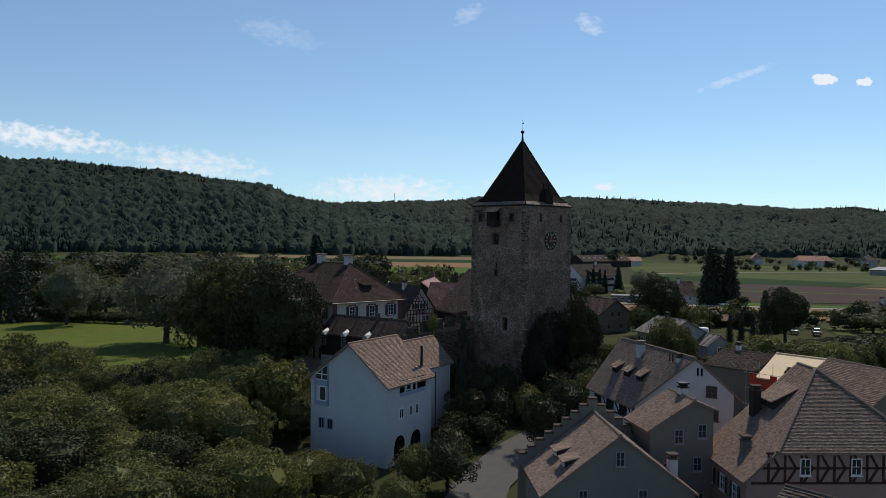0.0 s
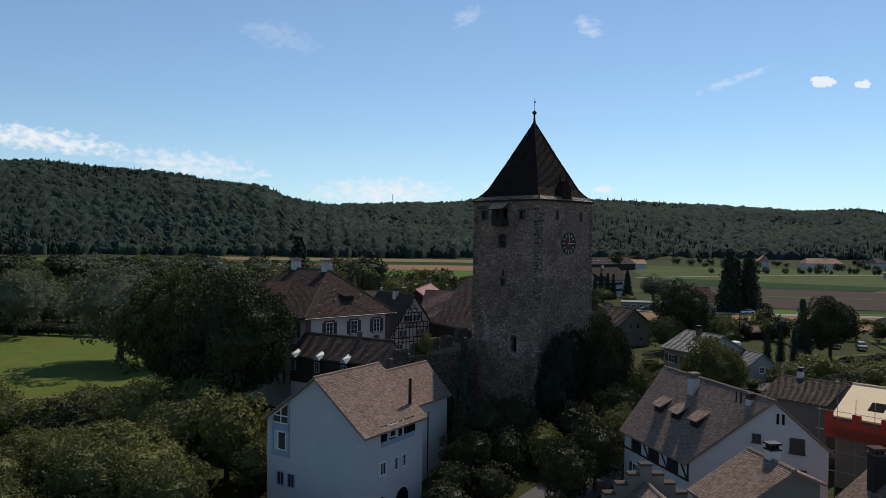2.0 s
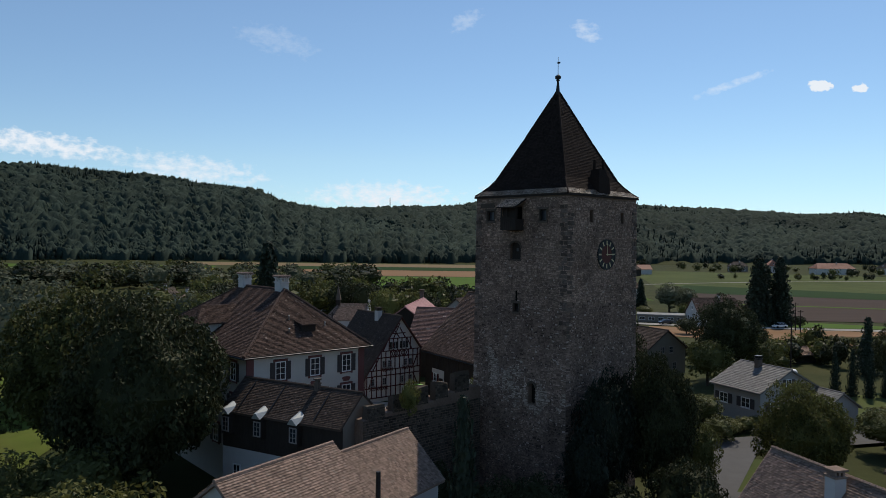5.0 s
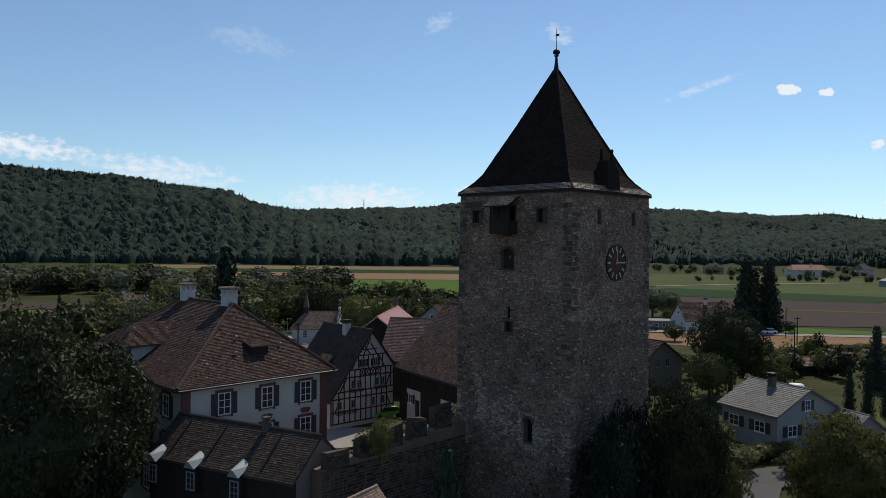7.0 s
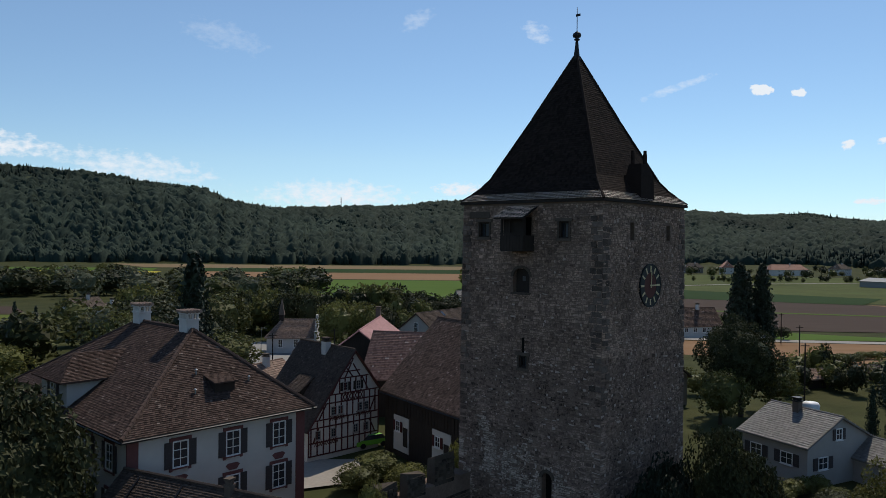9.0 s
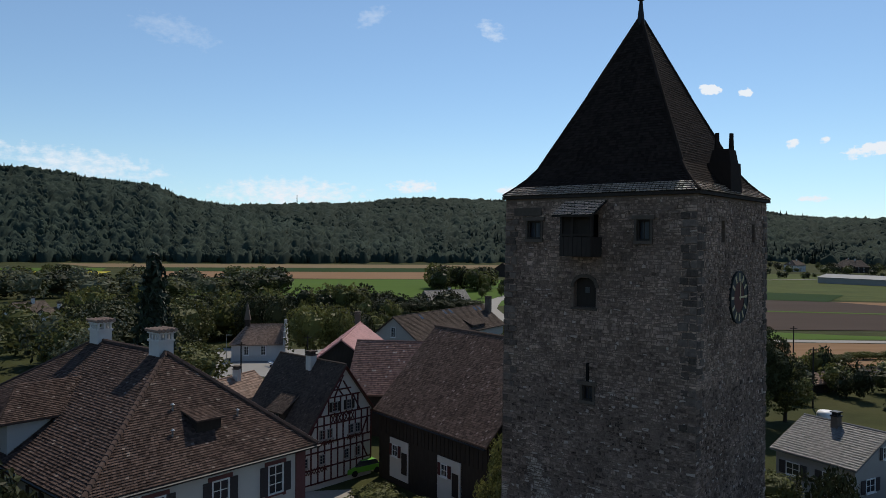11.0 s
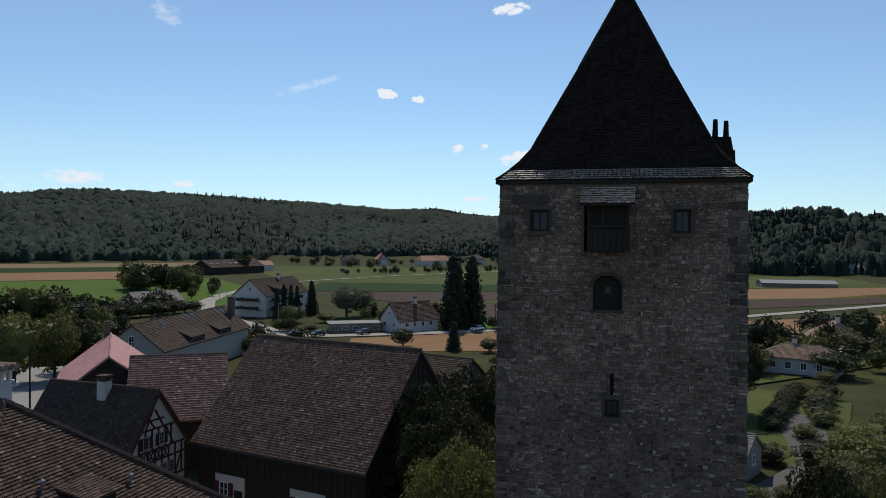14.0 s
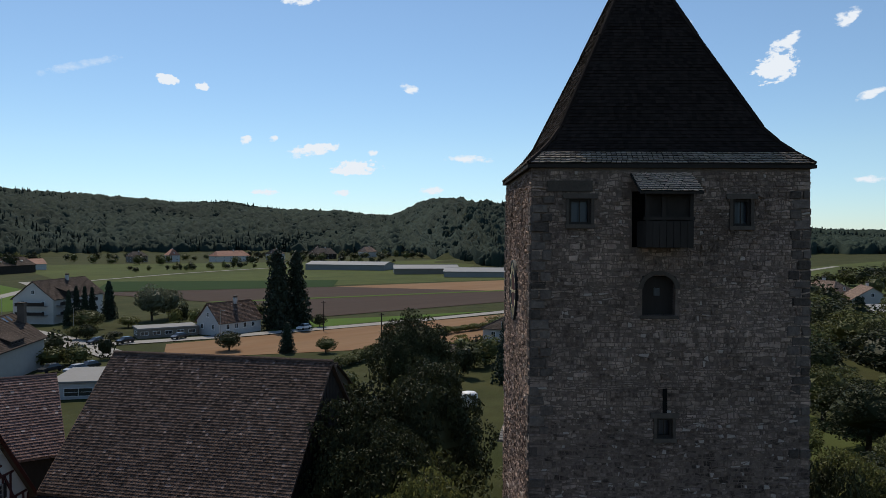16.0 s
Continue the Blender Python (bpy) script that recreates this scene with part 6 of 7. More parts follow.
# park trees and garden trees: x, y, top, radius, kind, leaf
PARK = [
    (-24, 104, 22.6, 7.2, "dense", "dark", "large dark copper-green tree beside the manor"), (-35, 113, 23.2, 8.2, "dense", "green", "large sunlit lime tree in the park"),
    (-29, 108, 19.0, 5.5, "dense", "dark", ""), (-34.5, 184, 27.0, 7.5, "fir", "conifer", "tall dark spruce above the park trees"), (-56, 142, 22.5, 9.0, "broad", "grey", "grey-green willow at the lawn's edge"),
    (-48, 138, 17, 6, "broad", "grey", ""), (-90, 168, 19, 6.0, "broad", "grey", ""), (-104, 172, 24, 6.5, "spruce", "conifer", "tall dark spruce in the park"), (-112, 178, 21, 6.5, "mid", "dark", ""), (-98, 185, 20, 7, "mid", "green", ""),
    (-122, 190, 20, 8, "mid", "dark", ""), (-74, 190, 13, 6, "mid", "green", ""), (-66, 186, 11, 5, "mid", "yellow", ""), (-84, 225, 15, 1.6, "slim", "conifer", "slim dark columnar cypress tree"), (-80, 226, 14, 1.5, "slim", "conifer", "slim dark columnar cypress tree"),
    (47, 165, 18.5, 5.8, "dense", "dark", "dense dark maple behind the tower"), (42, 160, 12, 3.6, "mid", "green", ""), (53, 168, 12, 4.0, "mid", "green", ""),
    # the three yews here carry deep shade in their near-black leaf colour
    (20.4, 106.6, 17.5, 3.5, "dense", "dark", "ivy-dark chestnut against the tower's foot"), (25.2, 111.5, 10.5, 2.3, "broad", "green", ""), (13.4, 101.6, 12.4, 2.6, "broad", "yew", "dense yew, needles blackened to add to the tower's shade"), (14.6, 104.4, 15.4, 2.6, "broad", "yew", "dense yew, needles blackened to add to the tower's shade"), (16.4, 106.4, 16.6, 2.4, "broad", "yew", "dense yew, needles blackened to add to the tower's shade"), (20.5, 98.5, 10.5, 3.2, "broad", "dark", ""), (15.5, 98.5, 8.5, 2.8, "bush", "dark", ""),
    (3.0, 92.5, 16.6, 2.4, "slim", "conifer", "narrow dark ivy-clad spruce by the wall"), (71, 155, 16.6, 5.0, "dense", "dark", "round dense garden walnut tree"),
    (73.6, 172.4, 14.8, 3.6, "spruce", "conifer", "small spruce in a garden"), (12.6, 134.0, 17.4, 4.4, "dense", "dark", "dark tree between barn and tower"), (18.0, 140.5, 17.6, 4.6, "broad", "dark", ""), (21.5, 137.0, 18.6, 5.0, "dense", "dark", ""), (8.0, 122.6, 16.2, 3.6, "dense", "yellow", "sunlit tree in the courtyard behind the tower"),
    (11.8, 126.5, 15.6, 4.2, "broad", "green", ""), (12.2, 129.6, 16.6, 4.2, "dense", "dark", ""), (6.2, 117.5, 11.5, 2.2, "bush", "yellow", ""), (-31, 256, 16, 5.0, "mid", "dark", "clipped-looking plane tree by the square"), (-25.5, 254, 15.5, 4.8, "mid", "dark", ""), (-16, 229, 15.4, 5.0, "mid", "yellow", "yellow-green lime tree by the square"), (-10, 230, 15, 4.6, "mid", "yellow", ""),
    (-6, 240, 13, 4.4, "mid", "dark", ""), (-44, 232, 17, 8, "mid", "green", ""), (-52, 215, 16, 8, "mid", "dark", ""), (-60, 240, 16, 8, "mid", "dark", ""), (-38, 205, 12, 5, "mid", "green", ""),
    (12, 262, 10, 5, "mid", "dark", ""), (69.7, 228.7, 9.6, 3.4, "fir", "conifer", "small dark cypress before the road"), (62.6, 240, 7.2, 2.9, "mid", "dark", ""), (74.8, 222, 6.4, 2.4, "mid", "green", ""),
    (91.5, 266, 24.6, 8.2, "fir", "conifer", "tall pair of dark roadside spruces"), (98.8, 268, 23.8, 7.8, "fir", "conifer", "tall pair of dark roadside spruces"), (95.2, 270, 21.5, 7.6, "fir", "conifer", ""), (101.5, 261, 6.3, 2.2, "mid", "dark", ""),
    (34.6, 110.0, 14.4, 4.3, "dense", "yellow", "sunlit garden tree before the white house"), (50, 124, 9.0, 3.6, "broad", "green", ""), (55, 126, 10.0, 4.0, "mid", "yellow", ""), (34, 137, 7.5, 2.6, "bush", "green", ""),
    (24.2, 119, 7.2, 2.2, "bush", "green", ""), (33, 128, 6.8, 2.2, "bush", "green", ""), (39, 127, 6.4, 2.4, "bush", "dark", ""),
    (59, 154, 11, 1.5, "slim", "conifer", "dark columnar thuja in a garden"), (61, 153, 11.6, 1.5, "slim", "conifer", "dark columnar thuja in a garden"), (63, 152, 11.0, 1.5, "slim", "conifer", "dark columnar thuja in a garden"), (65.5, 152, 10.2, 1.4, "slim", "conifer", "dark columnar thuja in a garden"),
    (56, 316, 12.4, 2.6, "fir", "conifer", ""), (58.6, 317.5, 13.4, 2.8, "fir", "conifer", ""), (61.6, 319.5, 13.0, 2.8, "fir", "conifer", ""), (64.2, 321, 12.6, 2.8, "fir", "conifer", ""), (71, 326, 13.8, 4.4, "fir", "conifer", ""), (78, 312, 13, 5.5, "mid", "grey", "grey-green willow by the road"), (84, 314, 11.5, 4.5, "mid", "grey", ""),
    (57, 304, 7.5, 4.2, "mid", "green", ""), (66, 300, 5.4, 3, "mid", "yellow", ""), (46.5, 283, 6, 2.2, "mid", "green", ""), (48, 280, 6.5, 2.0, "mid", "dark", ""), (50, 284, 6.2, 2.0, "mid", "green", ""), (54, 279, 4.2, 2, "mid", "dark", ""),
    (55, 440, 8, 2.4, "mid", "green", "young round-crowned roadside tree"), (60, 425, 7.5, 2.2, "mid", "green", "young round-crowned roadside tree"), (66, 448, 9, 3.2, "mid", "dark", "young round-crowned roadside tree"), (49, 415, 6.5, 2, "mid", "green", "young round-crowned roadside tree"),
    
    (118, 210, 9, 5, "mid", "green", ""), (128, 196, 10, 5, "mid", "dark", ""), (138, 215, 9, 6, "mid", "green", ""), (100, 175, 9.5, 5, "mid", "green", ""), (110, 165, 9, 5, "mid", "dark", ""), (84, 150, 6.4, 2.2, "bush", "dark", ""), (88, 152, 6.4, 2.2, "bush", "green", ""), (92, 154, 6.6, 2.2, "bush", "dark", ""), (80, 147, 6.2, 2.2, "bush", "dark", ""), (76, 144, 6.4, 2.2, "bush", "green", ""), (70, 136, 7.2, 2.8, "bush", "yellow", ""), (60, 134, 6.6, 2.6, "bush", "dark", ""), (64, 132, 7.4, 3.0, "bush", "green", ""), (56, 137, 6.2, 2.0, "bush", "dark", ""), (68, 141, 6.0, 1.8, "bush", "green", ""), (74, 132, 7.6, 3.2, "bush", "dark", ""), (80, 136, 7.6, 3.2, "bush", "green", ""), (58, 129, 7.0, 2.6, "bush", "green", ""), (104, 162, 6.2, 1.8, "bush", "green", ""), (150, 142, 16, 6.5, "spruce", "conifer", "spreading spruce in a garden"), (63, 125, 9.5, 4.2, "broad", "yellow", ""), (75, 120, 12, 5.5, "broad", "dark", ""), (85, 128, 11.5, 5, "broad", "green", ""), (100, 136, 13, 6, "mid", "dark", ""), (115, 142, 13, 6, "mid", "green", ""), (130, 150, 12, 6, "mid", "dark", ""), (120, 128, 13, 7, "mid", "dark", ""), (145, 140, 14, 8, "mid", "green", ""), (165, 150, 14, 8, "mid", "dark", ""), (190, 165, 13, 8, "mid", "green", ""), (62, 112, 11, 4.8, "broad", "green", ""), (52, 112, 9.5, 4.2, "broad", "dark", ""), (69, 104, 10, 5, "mid", "green", ""),
    (1.5, 70.5, 6.3, 3.1, "broad", "dark", "dark shrub beside the street"), (-2, 72, 5.0, 2.4, "bush", "green", ""), (5, 95.5, 9.5, 2.9, "broad", "dark", ""), (8.5, 98, 9.0, 2.9, "broad", "dark", ""), (12.6, 83.5, 8.0, 2.8, "broad", "dark", ""), (16.0, 88.5, 9.0, 3.0, "broad", "dark", ""), (19.5, 92, 9.5, 3.0, "broad", "green", ""), (11.5, 95, 6.8, 2.4, "bush", "yellow", ""), (3.5, 89, 7.8, 2.6, "broad", "dark", ""), (7.2, 91.5, 7.2, 2.4, "bush", "dark", ""), (13, 91.5, 5.4, 2.0, "bush", "dark", ""), (2.0, 86.0, 5.2, 2.4, "bush", "dark", ""), (5.8, 85.5, 5.0, 2.3, "bush", "dark", ""), (1.5, 81.5, 4.6, 2.2, "bush", "dark", ""), (0.5, 100.5, 9.5, 2.6, "broad", "dark", ""), (-16, 92, 8.2, 3.2, "broad", "green", ""), (-17, 86, 7.2, 3.0, "broad", "green", ""),
    (-2.5, 138, 6.8, 2.6, "bush", "green", "dense green shrub in the courtyard"), (-4.5, 135, 6.4, 2.4, "bush", "green", ""), (0.5, 134, 7.0, 2.4, "bush", "yellow", ""), (-1.5, 103.5, 15.0, 0.9, "bush", "yellow", ""),
]
for x, y, top, r, kind, leaf, lab in PARK:
    bushy = kind == "bush"
    tree(x, y, top, r, kind, leaf, lab or ("dense leafy garden shrub" if bushy else BROADLEAF if kind not in ("spruce", "slim", "fir") else "dark evergreen conifer with dense branches"),
         name="shrub" if bushy else "conifer" if kind in ("spruce", "slim", "fir") else "tree", category="shrub" if bushy else "tree", base=11.8 if (x, y) == (-1.5, 103.5) else None)

# grove below the lawn
rt = random.Random(77)
n_grove = 0
for i in range(400):
    x, y = rt.uniform(-78, -15), rt.uniform(44, 101)
    if x > -20 and y > 74 or (x > -24 and y > 92) or math.hypot(x - (1.5), y + 0) < 30 or any(math.hypot(x - a, y - b) < 4.1 for a, b in CROWN.get("grove", [])):
        continue
    CROWN.setdefault("grove", []).append((x, y))
    tp = gz(x, y) + rt.uniform(6.0, 9.0) + (1.2 if y > 88 else 0)
    tree(x, y, tp, rt.uniform(3.5, 5.2), "broad" if y < 80 or i % 2 else "mid", rt.choice(["green", "green", "dark", "yellow"]), "leafy tree of the dense grove below the lawn")
    n_grove += 1
    if n_grove > 78:
        break
for x, y in ((-13, 62), (-8, 66), (-12, 70), (-16, 66), (-6, 60), (-3, 64)):
    tree(x, y, gz(x, y) + rt.uniform(3.5, 5.5), rt.uniform(2.2, 3), "broad", rt.choice(["green", "yellow"]), "leafy garden tree by the white house")
# near and middle gardens
for i in range(60):
    x, y = rt.uniform(58, 235), rt.uniform(98, 152)
    if x < 112 and y > 126:
        continue
    tree(x, y, gz(x, y) + rt.uniform(5.5, 9.5), rt.uniform(3.2, 5.5), "mid", rt.choice(["dark", "green", "green", "yellow"]), "leafy garden tree east of the tower")
for i in range(34):
    x, y = rt.uniform(-100, -28), rt.uniform(122, 205)
    if x < -42 and y < 178 or math.hypot(x + 22, y - 125) < 17:
        continue
    tree(x, y, gz(x, y) + rt.uniform(9, 14), rt.uniform(5, 7), "mid", rt.choice(["dark", "green", "grey", "green"]), BROADLEAF)

# trees along the valley, too far to tell apart: one mesh
far_list = []
# copses and orchard rows: centre, half extents, count, heights
COPSES = [(-15, 342, 12, 5, 9, 9, 14), (48, 482, 17, 18, 26, 11, 16), (150, 700, 14, 6, 7, 10, 15), (330, 620, 120, 12, 26, 4, 7), (90, 300, 14, 8, 12, 3, 6), (128, 650, 8, 8, 6, 9, 15), 
          (100, 190, 30, 14, 30, 4, 8), (150, 180, 30, 18, 34, 4, 9), (200, 190, 40, 20, 34, 5, 9), (60, 185, 14, 8, 12, 3, 6), (-8, 300, 16, 14, 12, 5, 9), (12, 285, 14, 10, 10, 4, 8), (30, 250, 14, 12, 12, 3, 7), (-5, 262, 8, 10, 8, 6, 11),
          (640, 420, 60, 40, 26, 8, 13), (-62, 300, 30, 30, 28, 8, 14), (-40, 270, 14, 12, 14, 8, 13)]
for i in range(170):
    far_list.append((rt.uniform(-430, -38), rt.uniform(395, 485), rt.uniform(10, 15), rt.uniform(6, 10), "far", rt.choice(["dark", "green", "dark", "grey"])))
for i in range(120):
    x, y = rt.uniform(-260, -56), rt.uniform(200, 262)
    if (-250 < x < -112 and y > 255) or (-0.47 < (x - 1.5) / y < -0.38):
        continue
    far_list.append((x, y, rt.uniform(9, 14), rt.uniform(4.5, 7), "far", rt.choice(["dark", "green", "green", "grey"])))
for i in range(40):
    far_list.append((rt.uniform(-60, 30), rt.uniform(345, 372), rt.uniform(5, 8), rt.uniform(3, 5), "far", "dark"))
for i in range(26):
    far_list.append((rt.uniform(100, 560), rt.uniform(600, 640), rt.uniform(3, 5), rt.uniform(1.6, 2.4), "far", rt.choice(["green", "dark"])))
for i in range(110):
    x, y = rt.uniform(230, 700), rt.uniform(660, 880)
    if math.hypot(x - 345, y - 745) < 40:
        continue
    far_list.append((x, y, rt.uniform(5, 10), rt.uniform(3, 5), "far", rt.choice(["green", "dark"])))
for i in range(60):
    far_list.append((rt.uniform(230, 620), rt.uniform(120, 230), rt.uniform(6, 11), rt.uniform(4, 8), "far", rt.choice(["green", "dark"])))
for cx, cy, sx, sy, n, lo, hi in COPSES:
    for i in range(n):
        far_list.append((cx + rt.uniform(-sx, sx), cy + rt.uniform(-sy, sy), rt.uniform(lo, hi), rt.uniform(lo, hi) * 0.42, "far", rt.choice(["dark", "green", "dark", "yellow"])))
FV, FF_, FM_, n_v = [], [], [], 0
leaf_names = list(LEAF)
cache = {}
for i, (x, y, h, r, kind, leaf) in enumerate(far_list):
    src = KINDS[kind][i % len(KINDS[kind])][1]
    if src.name not in cache:
        co = np.empty(len(src.vertices) * 3)
        src.vertices.foreach_get("co", co)
        cache[src.name] = (co.reshape(-1, 3), [tuple(p.vertices) for p in src.polygons])
    co, fs = cache[src.name]
    a = i * 2.4
    R = np.array(((math.cos(a) * r, -math.sin(a) * r, 0), (math.sin(a) * r, math.cos(a) * r, 0), (0, 0, h / 2)))
    FV.append(co @ R.T + np.array((x, y, gz(x, y) - 0.05 * h)))
    FF_.extend([tuple(k + n_v for k in f) for f in fs])
    FM_.extend([leaf_names.index(leaf)] * len(fs))
    n_v += len(co)
me = bpy.data.meshes.new("valley_trees")
me.from_pydata(np.concatenate(FV).tolist(), [], FF_)
for k in leaf_names:
    me.materials.append(LEAF[k])
me.polygons.foreach_set("material_index", FM_)
tagged(new("valley_trees", me), "belts of broadleaf trees across the valley floor", "trees", "", "stuff")

# hedges: rows of leafy shrub
for (x0, y0), (x1, y1), h_, leaf in (((-100, 176), (-58, 168), 3.0, "dark"), ((-30, 346), (8, 336), 4.6, "dark"), ((8, 336), (38, 353), 4.6, "dark"), ((68, 146), (90, 158), 2.2, "dark"), ((33, 130.5), (41, 134), 1.9, "yellow"), ((40.5, 129.5), (46, 128), 2.2, "green"), ((66, 205), (95, 218), 2.5, "green"), ((100, 224), (150, 226), 2.0, "yellow"), ((-25, 196), (-8, 192), 2.5, "green")):
    n = max(2, int(math.hypot(x1 - x0, y1 - y0) / (h_ * 0.9)))
    for i in range(n + 1):
        u = i / n
        x, y = x0 + (x1 - x0) * u + rt.uniform(-0.4, 0.4), y0 + (y1 - y0) * u + rt.uniform(-0.4, 0.4)
        tree(x, y, gz(x, y) + h_ * rt.uniform(0.85, 1.1), h_ * 0.75, "mid" if y > 150 else "bush", leaf, "clipped leafy hedge shrub", name="hedge_shrub", category="hedge")

# --- woods on the hills ---
def canopy(name, mat, label):
    """The closed crown roof of the hill woods: a dome for every tree, standing on the slope."""
    cols, rows = 640, 250
    A = np.repeat(np.linspace(-37, 83, cols)[:, None], rows, 1)
    U = np.repeat(np.linspace(0, 1, rows)[None, :], cols, 0)
    f, c = np.interp(A, FOOT_A, FOOT_D), np.interp(A, FOOT_A, CREST_D)
    edge = 10 * np.sin(A * 2.1) + 6 * np.sin(A * 5.3 + 1)
    D = f - 10 + edge + (c - f + 70) * U ** 1.15
    X_, Y_ = D * np.sin(np.radians(A)), 40 + D * np.cos(np.radians(A))
    cell = 7.4
    ci, cj = np.floor(X_ / cell), np.floor(Y_ / cell)
    H = np.full(A.shape, -4.0)

    def rnd(a, b, k):
        v = np.sin(a * 12.9898 + b * 78.233 + k * 37.719) * 4375.8545
        return v - np.floor(v)
    for di in (-1, 0, 1):
        for dj in (-1, 0, 1):
            a, b = ci + di, cj + dj
            px, py = (a + rnd(a, b, 1)) * cell, (b + rnd(a, b, 2)) * cell
            top = 8 + 11 * rnd(a, b, 3) + 3 * np.sin(px * 0.013) * np.sin(py * 0.017)
            rad = 5.4 + 3.0 * rnd(a, b, 4)
            H = np.maximum(H, top - 10.0 * np.minimum(1.7, ((X_ - px) ** 2 + (Y_ - py) ** 2) / rad ** 2))
    H = np.maximum(H, -1.0) + np.random.RandomState(3).uniform(-1.6, 1.6, H.shape)
    scrub = (np.abs(A - 54.5) < 5.5) & (U > 0.1) & (U < 0.8) & (np.sin(X_ * 0.05) * np.sin(Y_ * 0.043) < 0.35)
    H = np.where(scrub, H * 0.6 - 1, H)
    H[:, 0] = -2
    Z_ = ground(X_, Y_) + H - 2.0 - 8.0 * U
    me_ = bpy.data.meshes.new(name)
    fs = [(i * rows + j, (i + 1) * rows + j, (i + 1) * rows + j + 1, i * rows + j + 1) for i in range(cols - 1) for j in range(rows - 1)]
    me_.from_pydata(np.stack([X_, Y_, Z_], -1).reshape(-1, 3).tolist(), [], fs)
    me_.polygons.foreach_set("use_smooth", [True] * len(fs))
    me_.materials.append(mat)
    tagged(new(name, me_), label, "woods", "", "stuff")


canopy("hill_woods", FOREST, "closed canopy of broadleaf woods on the hills")


def woods(name, mat, n, seed, cone, label):
    r = np.random.RandomState(seed)
    shapes = []
    for s in range(8):
        g = Geo()
        if cone:
            for i in range(3):
                g.lathe((0, 0, 0), [((0.95 - 0.27 * i) * r.uniform(0.8, 1.15), 0.12 + 0.27 * i), (0.12, 0.5 + 0.25 * i)], 6)
        else:
            blob(g, (0, 0, 0.5), 0.6, r, 0.75, 0.2, 3, 6)
            for i in range(2):
                a = 3.1 * i + r.rand()
                blob(g, (0.55 * math.cos(a), 0.55 * math.sin(a), 0.4 + 0.32 * r.rand()), r.uniform(0.36, 0.55), r, 0.6, 0.3, 3, 5)
        shapes.append((np.array(g.v), g.f))
    V, F_, made, n_v = [], [], 0, 0
    while made < n:
        a, u = r.uniform(-36, 82), (r.rand() if r.rand() > 0.12 else r.rand() * 0.05)
        f, c = np.interp(a, FOOT_A, FOOT_D), np.interp(a, FOOT_A, CREST_D)
        d = f - 12 + (c - f + 50) * u ** 0.9
        x, y = d * math.sin(math.radians(a)), 40 + d * math.cos(math.radians(a))
        if cone and (noise.noise((x * 0.004, y * 0.004, 3)) < (-0.1 if u > 0.85 and a < -8 else 0.12)):
            continue
        # scrubby clearing on the steep slope behind the yard
        if 49 < a < 60 and 0.08 < u < 0.86 and noise.noise((x * 0.02, y * 0.02, 1)) < -0.12 + 0.25 * (1 - abs(a - 54.5) / 5.5):
            if cone or r.rand() > 0.5:
                continue
            h, w = r.uniform(3, 7), r.uniform(2, 4)
        elif cone:
            h, w = r.uniform(15, 21), r.uniform(2.4, 3.8)
        else:
            h, w = r.uniform(13, 18), r.uniform(3.4, 5.6)
        co, fs = shapes[r.randint(8)]
        q = r.uniform(0, 6.28)
        R = np.array(((math.cos(q) * w, -math.sin(q) * w, 0), (math.sin(q) * w, math.cos(q) * w, 0), (0, 0, h)))
        V.append(co @ R.T + np.array((x, y, gz(x, y) - 3.0 - 8.0 * u)))
        F_.extend([tuple(k + n_v for k in fc) for fc in fs])
        n_v += len(co)
        made += 1
    me_ = bpy.data.meshes.new(name)
    me_.from_pydata(np.concatenate(V).tolist(), [], F_)
    me_.polygons.foreach_set("use_smooth", [True] * len(F_))
    me_.materials.append(mat)
    tagged(new(name, me_), label, "woods", "", "stuff")


woods("far_broadleaf_woods", FOREST, 11000, 5, False, "broadleaf woods covering the distant hills")
woods("far_conifer_woods", FOREST_DARK, 4000, 6, True, "dark conifers among the distant woods")

# --- farther buildings ---
def far_windows(t, F, M, face, us, zs, w=1.0, h=1.2):
    for u in us:
        for z in zs:
            put_window(t, F, M, face, u, z, w, h, bars=(1, 0))


chapel, KF, KM = house("chapel", "small white chapel with brown tile roof and slender spire", (-31.5, 232.5), 2, 3.6, 3.6, 10.5, 2.6, 6.8, 6.8, 10.2, PLASTER_WHITE, TILE_BROWN, 0.4, 0.2, hip0=3.0, row=0.3, width=0.3, seed=201, category="chapel")
for k in range(7):
    a = -3.6 + k * 1.2
    g = Geo()
    top = 11.3 - 0.95 * abs(a)
    g.box(KF(a, 10.7, (top + 2) / 2), (1.2, 0.5, top - 2), rot_of(KF))
    part("gable_step", g, PLASTER_WHITE, chapel, "white plastered step of the gable")
for u in (3, 6.4):
    put_window(chapel, KF, KM, "r", u, 5.2, 0.9, 1.8, bars=(1, 2))
g = Geo()
q = [(-0.5, -0.5), (0.5, -0.5), (0.5, 0.5), (-0.5, 0.5)]
c = KF(0, 2.8, 0)
g.hexa([c + Vector((a, b, 9.4)) for a, b in q], [c + Vector((a, b, 11.2)) for a, b in q])
bell = part("bell_turret", g, TIMBER_DARK, chapel, "dark bell turret with a pointed spire")
g = Geo()
g.hexa([c + Vector((a * 1.3, b * 1.3, 11.2)) for a, b in q], [c + Vector((a * 0.05, b * 0.05, 15.0)) for a, b in q])
part("spire", g, TILE_DARK, bell)
